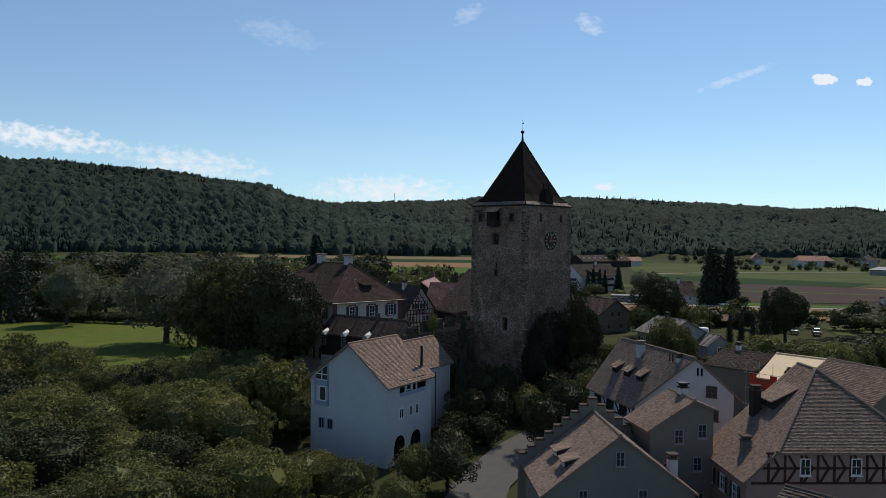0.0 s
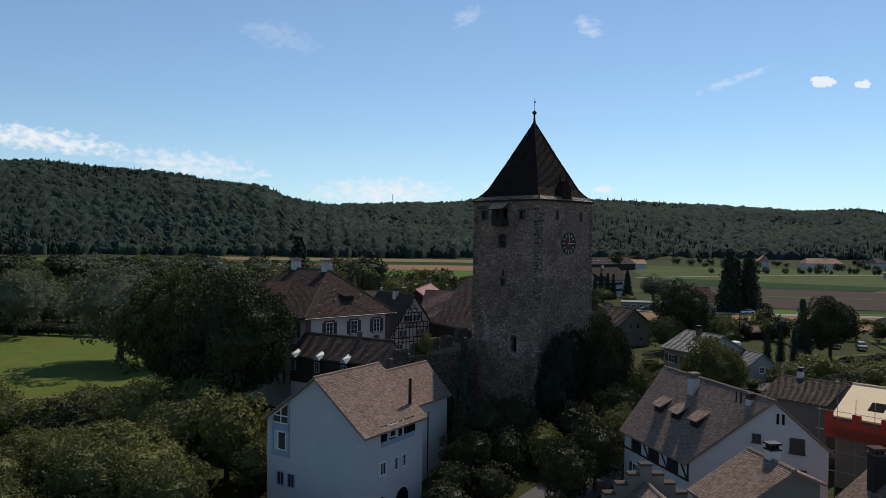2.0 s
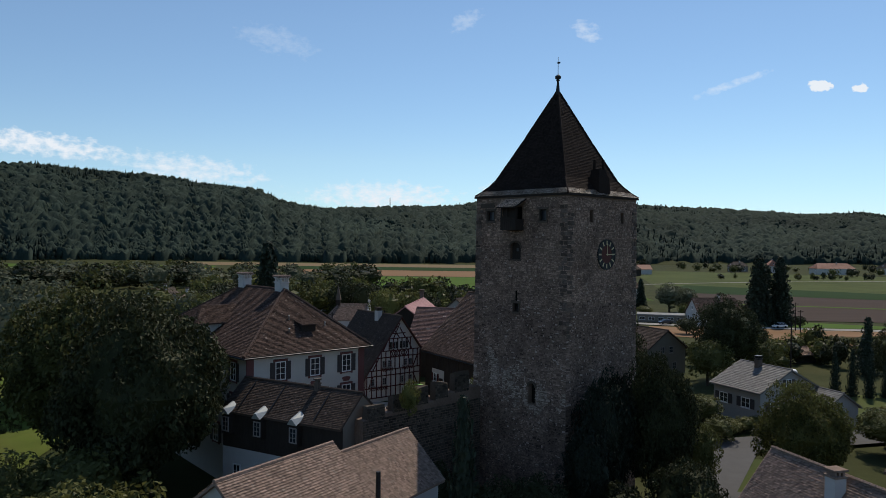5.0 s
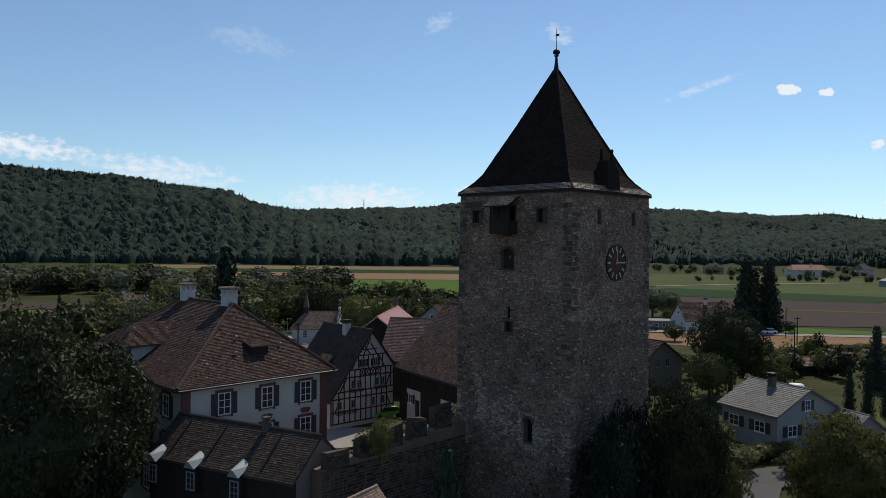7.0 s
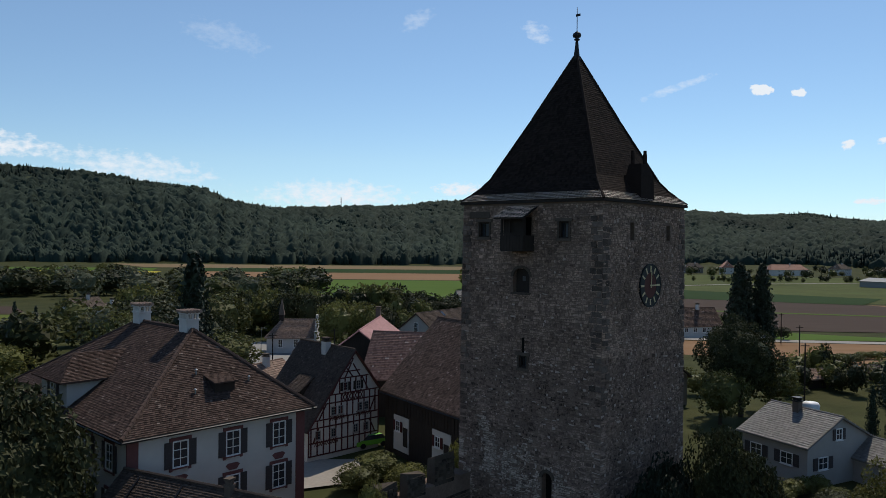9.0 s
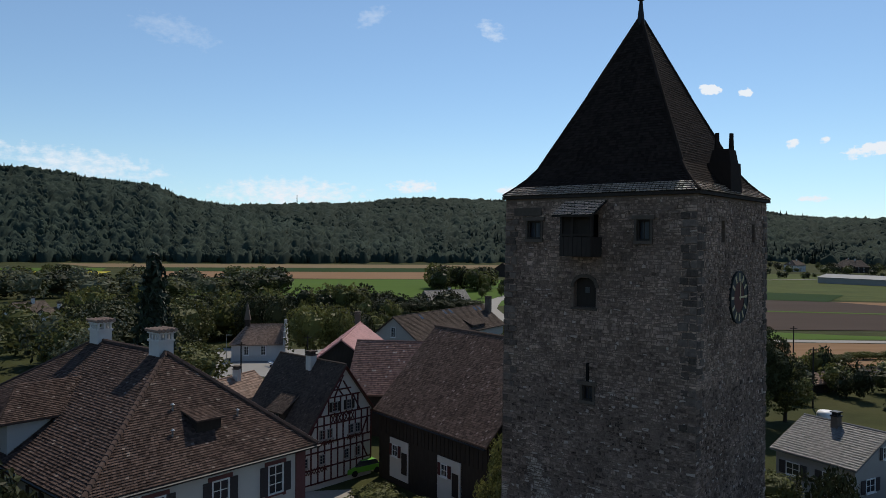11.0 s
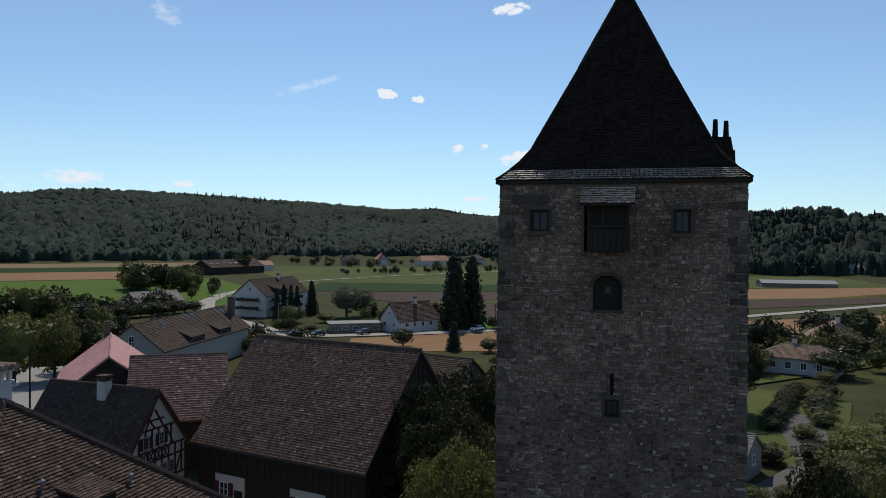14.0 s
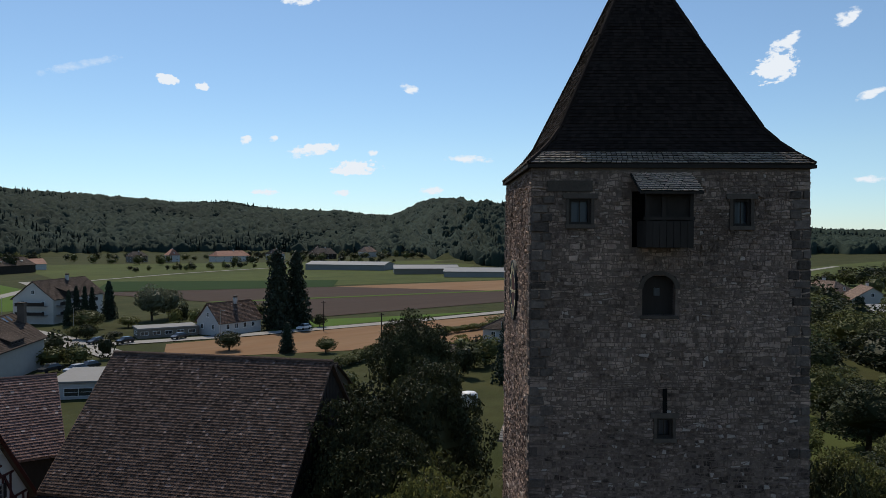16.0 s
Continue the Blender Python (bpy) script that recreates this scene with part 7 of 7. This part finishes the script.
FAR = [
    ("cottage", "small brown-roofed cottage by the square", (-25, 171), 62, 3, 3, 11, 3.8, 7.2, 7.2, 9.4, PLASTER_GREY, TILE_BROWN),
    ("cottage", "white cottage with grey roof among trees", (-106, 300), 60, 4, 4, 10, 2, 6, 6, 9, PLASTER_WHITE, TILE_DARK),
    ("cottage", "white cottage with grey roof among trees", (-90, 281), 75, 4, 4, 10, 2, 6, 6, 9, PLASTER_WHITE, TILE_DARK),
    ("road_house", "white roadside house with a red-brown saddle roof", (72.8, 268.5), 10, 4.3, 4.3, 13.5, 2, 6.0, 6.0, 10.3, PLASTER_WHITE, TILE_RED),
    ("apartment_house", "large cream apartment house with a broad dark roof", (50.5, 328), 38, 6.2, 6.2, 25, 1.8, 9.2, 9.2, 14.0, PLASTER_CREAM, TILE_OLD),
    ("farm_hall", "long farm hall with a dark roof and roof lights", (98, 632), 32, 10, 10, 54, 0.5, 6, 6, 11, TIMBER_DARK, TILE_OLD),
    ("farm_shed", "shed with an orange tile roof", (150, 690), 8, 6, 6, 16, 0.5, 5, 5, 8.5, PLASTER_WHITE, TILE_ORANGE),
    ("bungalow", "white bungalow with grey roof beside the hedge", (19, 369), 22, 4.5, 4.5, 18, 1.5, 4.8, 4.8, 8, PLASTER_WHITE, TILE_GREY),
    ("village_house", "long village house with an orange tile roof", (328, 740), 5, 7, 7, 36, 0.4, 6, 6, 10.5, PLASTER_CREAM, TILE_ORANGE),
    ("village_house", "village house with an orange tile roof", (302, 765), 80, 5, 5, 14, 0.4, 7, 7, 12, PLASTER_WHITE, TILE_ORANGE),
    ("village_house", "village house with a brown roof", (268, 785), 10, 5, 5, 16, 0.4, 6, 6, 10, PLASTER_GREY, TILE_DARK),
    ("village_house", "village house with a dark roof", (400, 755), 30, 6, 6, 18, 0.4, 6.5, 6.5, 11, PLASTER_WHITE, TILE_DARK),
    ("village_house", "dark wooden village barn", (440, 740), -10, 8, 8, 24, 0.4, 6, 6, 12, TIMBER_DARK, TILE_DARK),
    ("village_house", "village house with a dark roof", (480, 785), 60, 6, 6, 16, 0.4, 7, 7, 12, PLASTER_WHITE, TILE_BROWN),
    ("village_house", "village house with a brown roof", (515, 750), 15, 6, 6, 20, 0.4, 7, 7, 12, PLASTER_CREAM, TILE_BROWN),
    ("garden_villa", "white bungalow with a low brown hipped roof behind gardens", (112.4, 164.9), 113.8, 4.5, 4.5, 12.9, 4, 7.3, 7.3, 9.1, PLASTER_WHITE, TILE_BROWN),
    ("garden_villa", "grey villa with a low hipped roof above the meadow", (262, 178), 70, 6, 6, 14, 3.4, 8, 8, 11.5, PLASTER_GREY, TILE_BROWN),
    ("garden_villa", "house with a dark brown roof behind gardens", (136, 180), 40, 5.2, 5.2, 14, 3.6, 7.2, 7.2, 10.4, PLASTER_GREY, TILE_BROWN),
    ("garden_villa", "white villa with a grey roof beside the field", (112, 205), 20, 5, 5, 13, 3.4, 6.4, 6.4, 9, PLASTER_WHITE, TILE_DARK),
    ("field_house", "house with a brown roof in the meadow", (250, 166), 30, 6, 6, 14, 2.8, 7, 7, 10.8, PLASTER_CREAM, TILE_BROWN),
    ("garden_shed", "low garden shed with a brown roof", (66, 188), 20, 2.2, 2.2, 8, 3.6, 5.6, 5.6, 6.6, TIMBER_DARK, TILE_BROWN),
    ("garden_shed", "low garden shed with a grey roof", (84, 196), -10, 2.2, 2.2, 6, 3.4, 5.4, 5.4, 6.4, TIMBER_DARK, TILE_DARK),
]
for i, (nm, lab, at, ang, wl, wr, L_, base, ezl, ezr, rz, wl_m, tl_m) in enumerate(FAR):
    near = at[1] < 400
    hip = 3.5 if "villa" in nm else 0
    t, F_, M_ = house(nm, lab, at, ang, wl, wr, L_, base, ezl, ezr, rz, wl_m, tl_m, 0.5, 0.4, hip0=hip, hip1=hip, row=0.4 if near else 0.9, width=0.4 if near else 1.2, seed=300 + i, group="village houses" if "village" in nm else "")
    if "shed" not in nm and "hall" not in nm:
        zs = [ezl - 1.5] + ([ezl - 4.3] if ezl - base > 5 else [])
        far_windows(t, F_, M_, "f", [-wl * 0.5, wl * 0.5], zs)
        far_windows(t, F_, M_, "r", [L_ * k / 5 for k in range(1, 5)], zs)
        far_windows(t, F_, M_, "l", [L_ * k / 5 for k in range(1, 5)], zs)
        put_window(t, F_, M_, "f", 0, ezl + (rz - ezl) * 0.35, 0.9, 1.1, bars=(1, 0))
        chimney(t, F_(0.6, L_ * 0.6, rz - 0.6), 0.8, 0.8, 1.6, rot_of(F_), CHIM)
    if nm == "farm_hall":
        for k in range(8):
            g = Geo()
            a_ = wr * 0.55
            z_ = rz - (rz - ezr) * 0.55 + 0.25
            g.box(F_(a_, 4 + k * 6, z_), (2.2, 1.2, 0.5), rot_of(F_))
            part("roof_light", g, WHITE_PAINT, t, "pale translucent roof light")
    if nm == "apartment_house":
        dormer(t, F_, M_, 1, 9, 9.0, 6.0, 1.7, 3, TILE_OLD, TIMBER_DARK, SHUTTER, rise=1.3)
        for zb_ in (4.3, 7.0):
            for k in range(3):
                g = Geo()
                g.box(F_(6.9, 3.5 + k * 7, zb_), (1.5, 4.5, 0.2), rot_of(F_))
                bl = part("balcony", g, CONCRETE, t, "balcony with dark wooden railing")
                g = Geo()
                g.box(F_(7.6, 3.5 + k * 7, zb_ + 0.55), (0.1, 4.5, 0.9), rot_of(F_))
                part("railing", g, TIMBER_DARK, bl)
            g = Geo()
            g.box(F_(0, -0.8, zb_), (9.0, 1.6, 0.2), rot_of(F_))
            bl = part("balcony", g, CONCRETE, t, "balcony with dark wooden railing")
            g = Geo()
            g.box(F_(0, -1.55, zb_ + 0.55), (9.0, 0.1, 0.9), rot_of(F_))
            part("railing", g, TIMBER_DARK, bl)


def flat_building(name, label, at, ang, w, L_, base, h, wall, n=6):
    F_ = Frame(at, ang)
    t = thing(name, F_(0, 0, base), label, "building")
    g = Geo()
    g.box(F_(0, L_ / 2, base + h / 2 - 0.5), (w, L_, h + 1), rot_of(F_))
    part("wall", g, wall, t)
    g = Geo()
    g.box(F_(0, L_ / 2, base + h + 0.15), (w + 0.5, L_ + 0.5, 0.3), rot_of(F_))
    part("flat_roof", g, CONCRETE, t)
    for i in range(n):
        for s_, nn in ((-1, -F_.r), (1, F_.r)):
            window(t, F_(s_ * (w / 2 + 0.01), L_ * (i + 0.5) / n, base + h * 0.6), nn, L_ / n * 0.6, h * 0.35, sill=False, bars=(1, 0))
    window(t, F_(0, -0.01, base + h * 0.6), -F_.d, w * 0.5, h * 0.35, sill=False)
    return t


flat_building("roadside_annex", "long low pale flat-roofed annex", (58.5, 277.5), -14, 7, 14, 2, 2.5, PLASTER_GREY, 5)
flat_building("garage", "white flat-roofed garage block", (22, 212), 55, 8, 12, 2.2, 3.4, PLASTER_WHITE, 3)
for i, (x, y, ang, w, L_, h) in enumerate(((312, 560, -58, 26, 60, 6), (312, 468, -40, 24, 42, 6), (312, 420, -50, 26, 40, 6), (360, 372, -40, 16, 40, 5), (520, 470, -35, 14, 60, 10), (560, 440, -35, 14, 40, 8))):
    hall, LF, LM = house("industrial_hall", "long low industrial hall with a grey sheet roof", (x, y), ang, w / 2, w / 2, L_, 0.6, 0.6 + h * 0.72, 0.6 + h * 0.72, 0.8 + h, PLASTER_GREY if i % 2 else CONCRETE, SHEET_GREY, 0.6, 0.5, row=0, category="building")
    for u in range(6):
        put_window(hall, LF, LM, "l", L_ * (u + 0.5) / 6, 0.6 + h * 0.42, L_ / 9, h * 0.22, sill=False, bars=(2, 0), frame_mat=SASH)
    for u in (-0.25, 0.25):
        g = Geo()
        g.box(LF(u * w, -0.02, 0.6 + h * 0.28), (w * 0.2, 0.1, h * 0.56), rot_of(LF))
        part("roller_door", g, COPPER, hall, "grey metal roller door")
flat_building("clinic_block", "white flat-roofed building with a rooftop box", (186, 140), 40, 14, 30, 3.4, 5.0, PLASTER_WHITE, 6)


g = Geo()
n_ = 32
for i in range(n_):
    for r_, h_ in ((3.4, 0.05), (3.4, 0.2), (4.4, 0.2), (4.4, 0.05)):
        a_ = 2 * math.pi * i / n_
        x_, y_ = -19.5 + r_ * math.cos(a_), 228.0 + r_ * math.sin(a_)
        g.v.append((x_, y_, gz(x_, y_) + 0.12 + h_))
g.f = [(4 * i + k, 4 * i + (k + 1) % 4, (4 * i + 4 + (k + 1) % 4) % (4 * n_), (4 * i + 4 + k) % (4 * n_)) for i in range(n_) for k in range(4)]
stuff("roundabout_kerb", g, WHITE_PAINT, "pale kerb ring of a small roundabout", "kerb", "structure")


def car(at, ang, paint, label):
    """A small car: body, cabin glass and four wheels."""
    z0 = gz(*at) + 0.22
    F_ = Frame(at, ang)
    t = thing("car", F_(0, 0, z0), label, "car", "parked cars")
    g = Geo()
    prof = [(-2.1, 0.35), (-2.05, 0.75), (-1.2, 0.92), (1.5, 0.95), (2.05, 0.85), (2.1, 0.4)]
    n = len(prof)
    for s_ in (-0.82, 0.82):
        g.poly(*[F_(s_, b, z0 + z) for b, z in (prof if s_ > 0 else reversed(prof))])
    for i in range(n):
        (b0, h0), (b1, h1) = prof[i], prof[(i + 1) % n]
        g.poly(F_(-0.82, b0, z0 + h0), F_(0.82, b0, z0 + h0), F_(0.82, b1, z0 + h1), F_(-0.82, b1, z0 + h1))
    body = part("body", g, CAR_PAINT[paint], t)
    g = Geo()
    g.hexa([F_(a, b, z0 + 0.92) for a, b in ((-0.78, -1.15), (0.78, -1.15), (0.78, 1.7), (-0.78, 1.7))], [F_(a, b, z0 + 1.42) for a, b in ((-0.62, -0.45), (0.62, -0.45), (0.62, 1.25), (-0.62, 1.25))])
    part("cabin_glass", g, GLASS, t)
    g = Geo()
    g.hexa([F_(a, b, z0 + 1.42) for a, b in ((-0.63, -0.46), (0.63, -0.46), (0.63, 1.26), (-0.63, 1.26))], [F_(a, b, z0 + 1.47) for a, b in ((-0.56, -0.35), (0.56, -0.35), (0.56, 1.15), (-0.56, 1.15))])
    part("roof", g, CAR_PAINT[paint], t)
    for a in (-0.78, 0.78):
        for b in (-1.3, 1.3):
            g = Geo()
            g.tube(F_(a - 0.1, b, z0 + 0.32), F_(a + 0.1, b, z0 + 0.32), 0.32, 0.32, 12)
            part("wheel", g, RUBBER, t)
    return t


car((-4.0, 149.2), 30, "green", "bright green hatchback in the courtyard")
car((-20.5, 219.5), 60, "dark", "dark car parked on the square")
car((80.5, 172.5), 70, "dark", "dark car parked in a driveway")
car((84.5, 170), 70, "dark", "dark car parked in a driveway")
for x, y, p in ((47, 272, "dark"), (52, 268, "dark"), (61, 330, "white"), (39, 262, "dark"), (64, 266, "dark"), (30, 236, "silver"), (33, 238, "dark"), (27, 240, "dark"), (95, 259, "white"), (84, 287, "silver"), (88, 289, "white")):
    car((x, y), 10 + (x * 7) % 20, p, {"white": "white car near the road", "silver": "silver car near the road", "dark": "dark car near the road"}[p])


def pole(x, y, h, label="wooden utility pole", arm=True):
    z0 = gz(x, y)
    t = thing("utility_pole", (x, y, z0), label + " beside the fields", "pole", "utility poles")
    g = Geo()
    g.tube((x, y, z0 - 0.3), (x, y, z0 + h), 0.14, 0.1, 8)
    part("shaft", g, TIMBER_DARK, t)
    if arm:
        g = Geo()
        g.box((x, y, z0 + h - 0.4), (1.4, 0.1, 0.12))
        part("crossarm", g, TIMBER_DARK, t)


for x, y, h in ((78, 208, 9), (96.6, 252.5, 8), (62, 176, 9), (86.8, 190.7, 5), (-14, 205, 8), (-24, 196, 8), (135, 190, 7)):
    pole(x, y, h)
for x, y in ((49, 292), (47, 345), (55, 390), (70, 257), (-30, 216)):
    z0 = gz(x, y)
    t = thing("street_lamp", (x, y, z0), "slim grey metal street lamp", "lamp", "street lamps")
    g = Geo()
    g.tube((x, y, z0 - 0.2), (x, y, z0 + 7), 0.08, 0.05, 8)
    part("post", g, COPPER, t)
    g = Geo()
    g.box((x + 0.5, y, z0 + 7), (1.1, 0.16, 0.1))
    part("lamp_head", g, COPPER, t)
mast_p = (-150, 1640)
mz = gz(*mast_p)
t = thing("radio_mast", (*mast_p, mz), "thin lattice radio mast on the wooded ridge", "mast")
for dx in (-1.2, 1.2):
    g = Geo()
    g.bar((mast_p[0] + dx, mast_p[1], mz), (mast_p[0] + dx * 0.3, mast_p[1], mz + 34), 0.5, 0.5)
    part("leg", g, IRON, t)
g = Geo()
for k in range(8):
    g.box((mast_p[0], mast_p[1], mz + 4 + k * 4), (2.0 - k * 0.18, 0.3, 0.3))
part("brace", g, IRON, t)
tank = thing("water_tank", (57, 165, gz(57, 165)), "white plastic water tank in a garden", "tank")
g = Geo()
g.lathe((57, 165, gz(57, 165)), [(1.1, 0), (1.2, 0.3), (1.2, 1.6), (1.0, 1.9), (0.3, 2.0)], 14)
part("tank_body", g, WHITE_PAINT, tank, smooth=True)
patch("garden_lawn", [(58, 130), (92, 150), (88, 166), (50, 148)], MEADOW, "mown garden lawn beside the lane", "lawn", 0.16)
patch("garden_lawn_east", [(88, 166), (150, 168), (150, 190), (95, 188)], MEADOW, "mown garden lawn between villas", "lawn", 0.16)
patch("verge_lawn", [(28, 110), (38, 112), (42, 120), (32, 122)], MEADOW, "grass verge beside the lane", "lawn", 0.16)

patch("orchard_lawn", [(60, 121), (78, 118), (92, 138), (80, 143)], MEADOW, "rough orchard grass east of the lane", "lawn", 0.16)
edging = thing("garden_edging", (77, 132, gz(77, 132)), "thin white curved border rail in the orchard grass", "edging")
rail = [(83.4, 137.6), (79.1, 133.2), (74.9, 129.9), (71.2, 127.7)]
for (x0, y0), (x1, y1) in zip(rail, rail[1:]):
    g = Geo()
    g.tube((x0, y0, gz(x0, y0) + 0.3), (x1, y1, gz(x1, y1) + 0.3), 0.1, 0.1, 6)
    part("border_rail", g, WHITE_PAINT, edging)
    for u in (0.1, 0.5, 0.9):
        x, y = x0 + (x1 - x0) * u, y0 + (y1 - y0) * u
        g = Geo()
        g.tube((x, y, gz(x, y) - 0.1), (x, y, gz(x, y) + 0.3), 0.06, 0.06, 6)
        part("stake", g, TIMBER_DARK, edging)
house("garden_shed", "low garden shed with a pale bluish sheet roof", (71.4, 131.2), 100, 1.1, 1.1, 2.9, 3.6, 5.3, 5.3, 5.6, TIMBER_DARK, COPPER, 0.15, 0.15, row=0, category="shed")
for at_, ang_, w_, L_, ez_, rz_, lab_ in (((168.3, 166.3), 117.6, 6.0, 13.0, 7.0, 9.4, "white villa with a pale grey hipped roof"), ((213.0, 180.0), 120, 6.0, 12.0, 7.8, 10.4, "white two-storey villa with a grey hipped roof")):
    v_, VF, VM = house("garden_villa", lab_, at_, ang_, w_, w_, L_, 3.8, ez_, ez_, rz_, PLASTER_SHADED, TILE_GREY, 0.6, 0.3, 4.6, 4.6, row=0.4, width=0.6)
    for u_ in (2.5, 6.0, 9.5):
        put_window(v_, VF, VM, "l", u_, 5.6, 1.3, 1.2, shutters=SHUTTER)

# --- stones of the tower ---
def tower_stones(k, holes, seed, big=1.0):
    """Rubble over one face: uneven beds of stones of all lengths, the corners in larger blocks."""
    s, n = face_dir(k)
    r = random.Random(seed)
    out = []
    beds, z = [], 1.0
    while z < EAVE - 0.3:
        beds.append(z)
        z += r.choice((r.uniform(0.08, 0.12), r.uniform(0.1, 0.19))) * big
    beds.append(EAVE - 0.28)

    def bed(i, x):
        """Height of a bed joint along the wall; every joint wanders by itself."""
        if i == len(beds) - 1:
            return beds[i]
        return beds[i] + 0.1 * noise.noise(Vector((x * 1.5, i * 5.7, k * 9.1))) + 0.055 * noise.noise(Vector((x * 5.0, i * 3.3, k * 4.7)))
    for i in range(len(beds) - 1):
        zm = (beds[i] + beds[i + 1]) / 2
        hw = half_at(zm)
        x = -hw
        while x < hw - 0.02:
            edge = x == -hw
            ln = (r.uniform(0.35, 0.75) if edge else r.choice((r.uniform(0.08, 0.15), r.uniform(0.1, 0.2), r.uniform(0.13, 0.26), r.uniform(0.2, 0.42)))) * big
            if hw - (x + ln) < 0.3:
                ln = hw - x
            x0, x1 = x, min(hw, x + ln)
            x += ln
            if any(x1 > h[0] - h[1] / 2 - 0.02 and x0 < h[0] + h[1] / 2 + 0.02 and beds[i + 1] > h[2] - 0.05 and beds[i] < h[3] + 0.05 for h in holes):
                continue
            if r.random() < 0.05 and not edge:
                continue
            d = r.choice((0.004, 0.012, 0.022, 0.034, 0.05)) * r.uniform(0.7, 1.3)
            j = 0.009
            a0, a1 = r.uniform(-0.025, 0.025), r.uniform(-0.025, 0.025)
            if edge:
                a0 = 0
            if x1 >= hw:
                a1 = 0
            c = [(x0 + j + a0, bed(i, x0) + j), (x1 - j + a1, bed(i, x1) + j), (x1 - j - a1, bed(i + 1, x1) - j), (x0 + j - a0, bed(i + 1, x0) - j)]
            if min(c[3][1] - c[0][1], c[2][1] - c[1][1]) < 0.04:
                c[3] = (c[3][0], max(c[3][1], c[0][1] + 0.04))
                c[2] = (c[2][0], max(c[2][1], c[1][1] + 0.04))
            mx = (x0 + x1) / 2
            fr = [(a + (0.014 if a < mx else -0.014) + r.uniform(-0.012, 0.012), b + (0.014 if q < 2 else -0.014) + r.uniform(-0.01, 0.01)) for q, (a, b) in enumerate(c)]
            o = TW + n * half_at(zm)
            out.append((mx, zm, [o + s * a + Z * b + n * (d + r.uniform(-0.008, 0.008)) for a, b in fr], [o + s * a + Z * b - n * 0.02 for a, b in c]))
    return out


walls = [ob for ob in tower.children if ob.name.startswith("wall")]
pieces = []
for k, holes in enumerate((OPEN_W, OPEN_S, [], OPEN_E)):
    g, gq, gl = Geo(), Geo(), Geo()
    picked = 0
    for mx, mz_, fr, bk in tower_stones(k, holes, 900 + k, 1.0 if k in (0, 1, 3) else 1.6):
        if k == 0 and abs(mx - 0.3) < 2.4 and 21.4 < mz_ < 25.6 and picked < 300:
            picked += 1
            pieces.append((fr, bk))
        elif k == 0 and 10.2 < mz_ < 16.6 and noise.noise(Vector((mx * 0.45, mz_ * 0.35, 2.7))) + 0.25 * noise.noise(Vector((mx * 2.2, mz_ * 2.2, 5.1))) > -0.05 + 0.12 * abs(mz_ - 13.4):
            add_stones(gq, [(fr, bk)])
        elif mz_ < 21.2 + 0.9 * noise.noise(Vector((mx * 0.6, k * 3.0, 1.3))):
            add_stones(gl, [(fr, bk)])
        else:
            add_stones(g, [(fr, bk)])
    if gq.v:
        part("limewashed_stonework", gq, STONE_PALE, tower, "paler limewashed patch of rubble stones", kind="stuff")
    part("rubble_stonework", g, STONE, tower, "grey-brown rubble stones in rough courses", kind="stuff")
    # lower stones: another masonry, with the dimmer light mixed into the colour
    part("lower_stonework", gl, STONE_LOW, tower, "older rubble of the tower's lower half, darkened also for weaker light", kind="stuff")
for fr, bk in pieces:
    g = Geo()
    add_stones(g, [(fr, bk)])
    part("stone", g, STONE_PIECE, walls[0])
# larger dressed blocks up the corners
rq = random.Random(61)
for k in (0, 1, 3):
    s, n = face_dir(k)
    for side in (-1, 1):
        z, i = 18.2, 0
        while z < 29.6:
            h_ = rq.uniform(0.3, 0.46)
            i += 1
            x = half_at(z) + 0.02
            for ln in ((rq.uniform(0.55, 0.8),) if i % 2 else (rq.uniform(0.32, 0.45), rq.uniform(0.4, 0.6))):
                if z < 22 and rq.random() < 0.45 or rq.random() < 0.12:
                    x -= ln
                    continue
                q = [(x - 0.02, z + 0.02), (x - ln + 0.03, z + 0.02), (x - ln + 0.03, z + h_ - 0.03), (x - 0.02, z + h_ - 0.03)]
                x -= ln
                q = [(a + rq.uniform(-0.02, 0.02), b + rq.uniform(-0.025, 0.025)) for a, b in q]
                if side > 0:
                    q.reverse()
                cx, cz = sum(a for a, _ in q) / 4, sum(b for _, b in q) / 4
                o, d = TW + n * half_at(cz), rq.uniform(0.05, 0.08)
                bk = [o + s * (side * a) + Z * b for a, b in q]
                fr = [o + s * (side * (cx + (a - cx) * 0.88)) + Z * (cz + (b - cz) * 0.86) + n * d for a, b in q]
                if any(abs(side * cx - h[0]) < h[1] / 2 + 0.4 and h[2] - 0.4 < cz < h[3] + 0.3 for h in (OPEN_W, OPEN_S, [], OPEN_E)[k]):
                    continue
                g = Geo()
                add_stones(g, [(fr, bk)])
                part("quoin", g, STONE_QUOIN, walls[k])
            z += h_
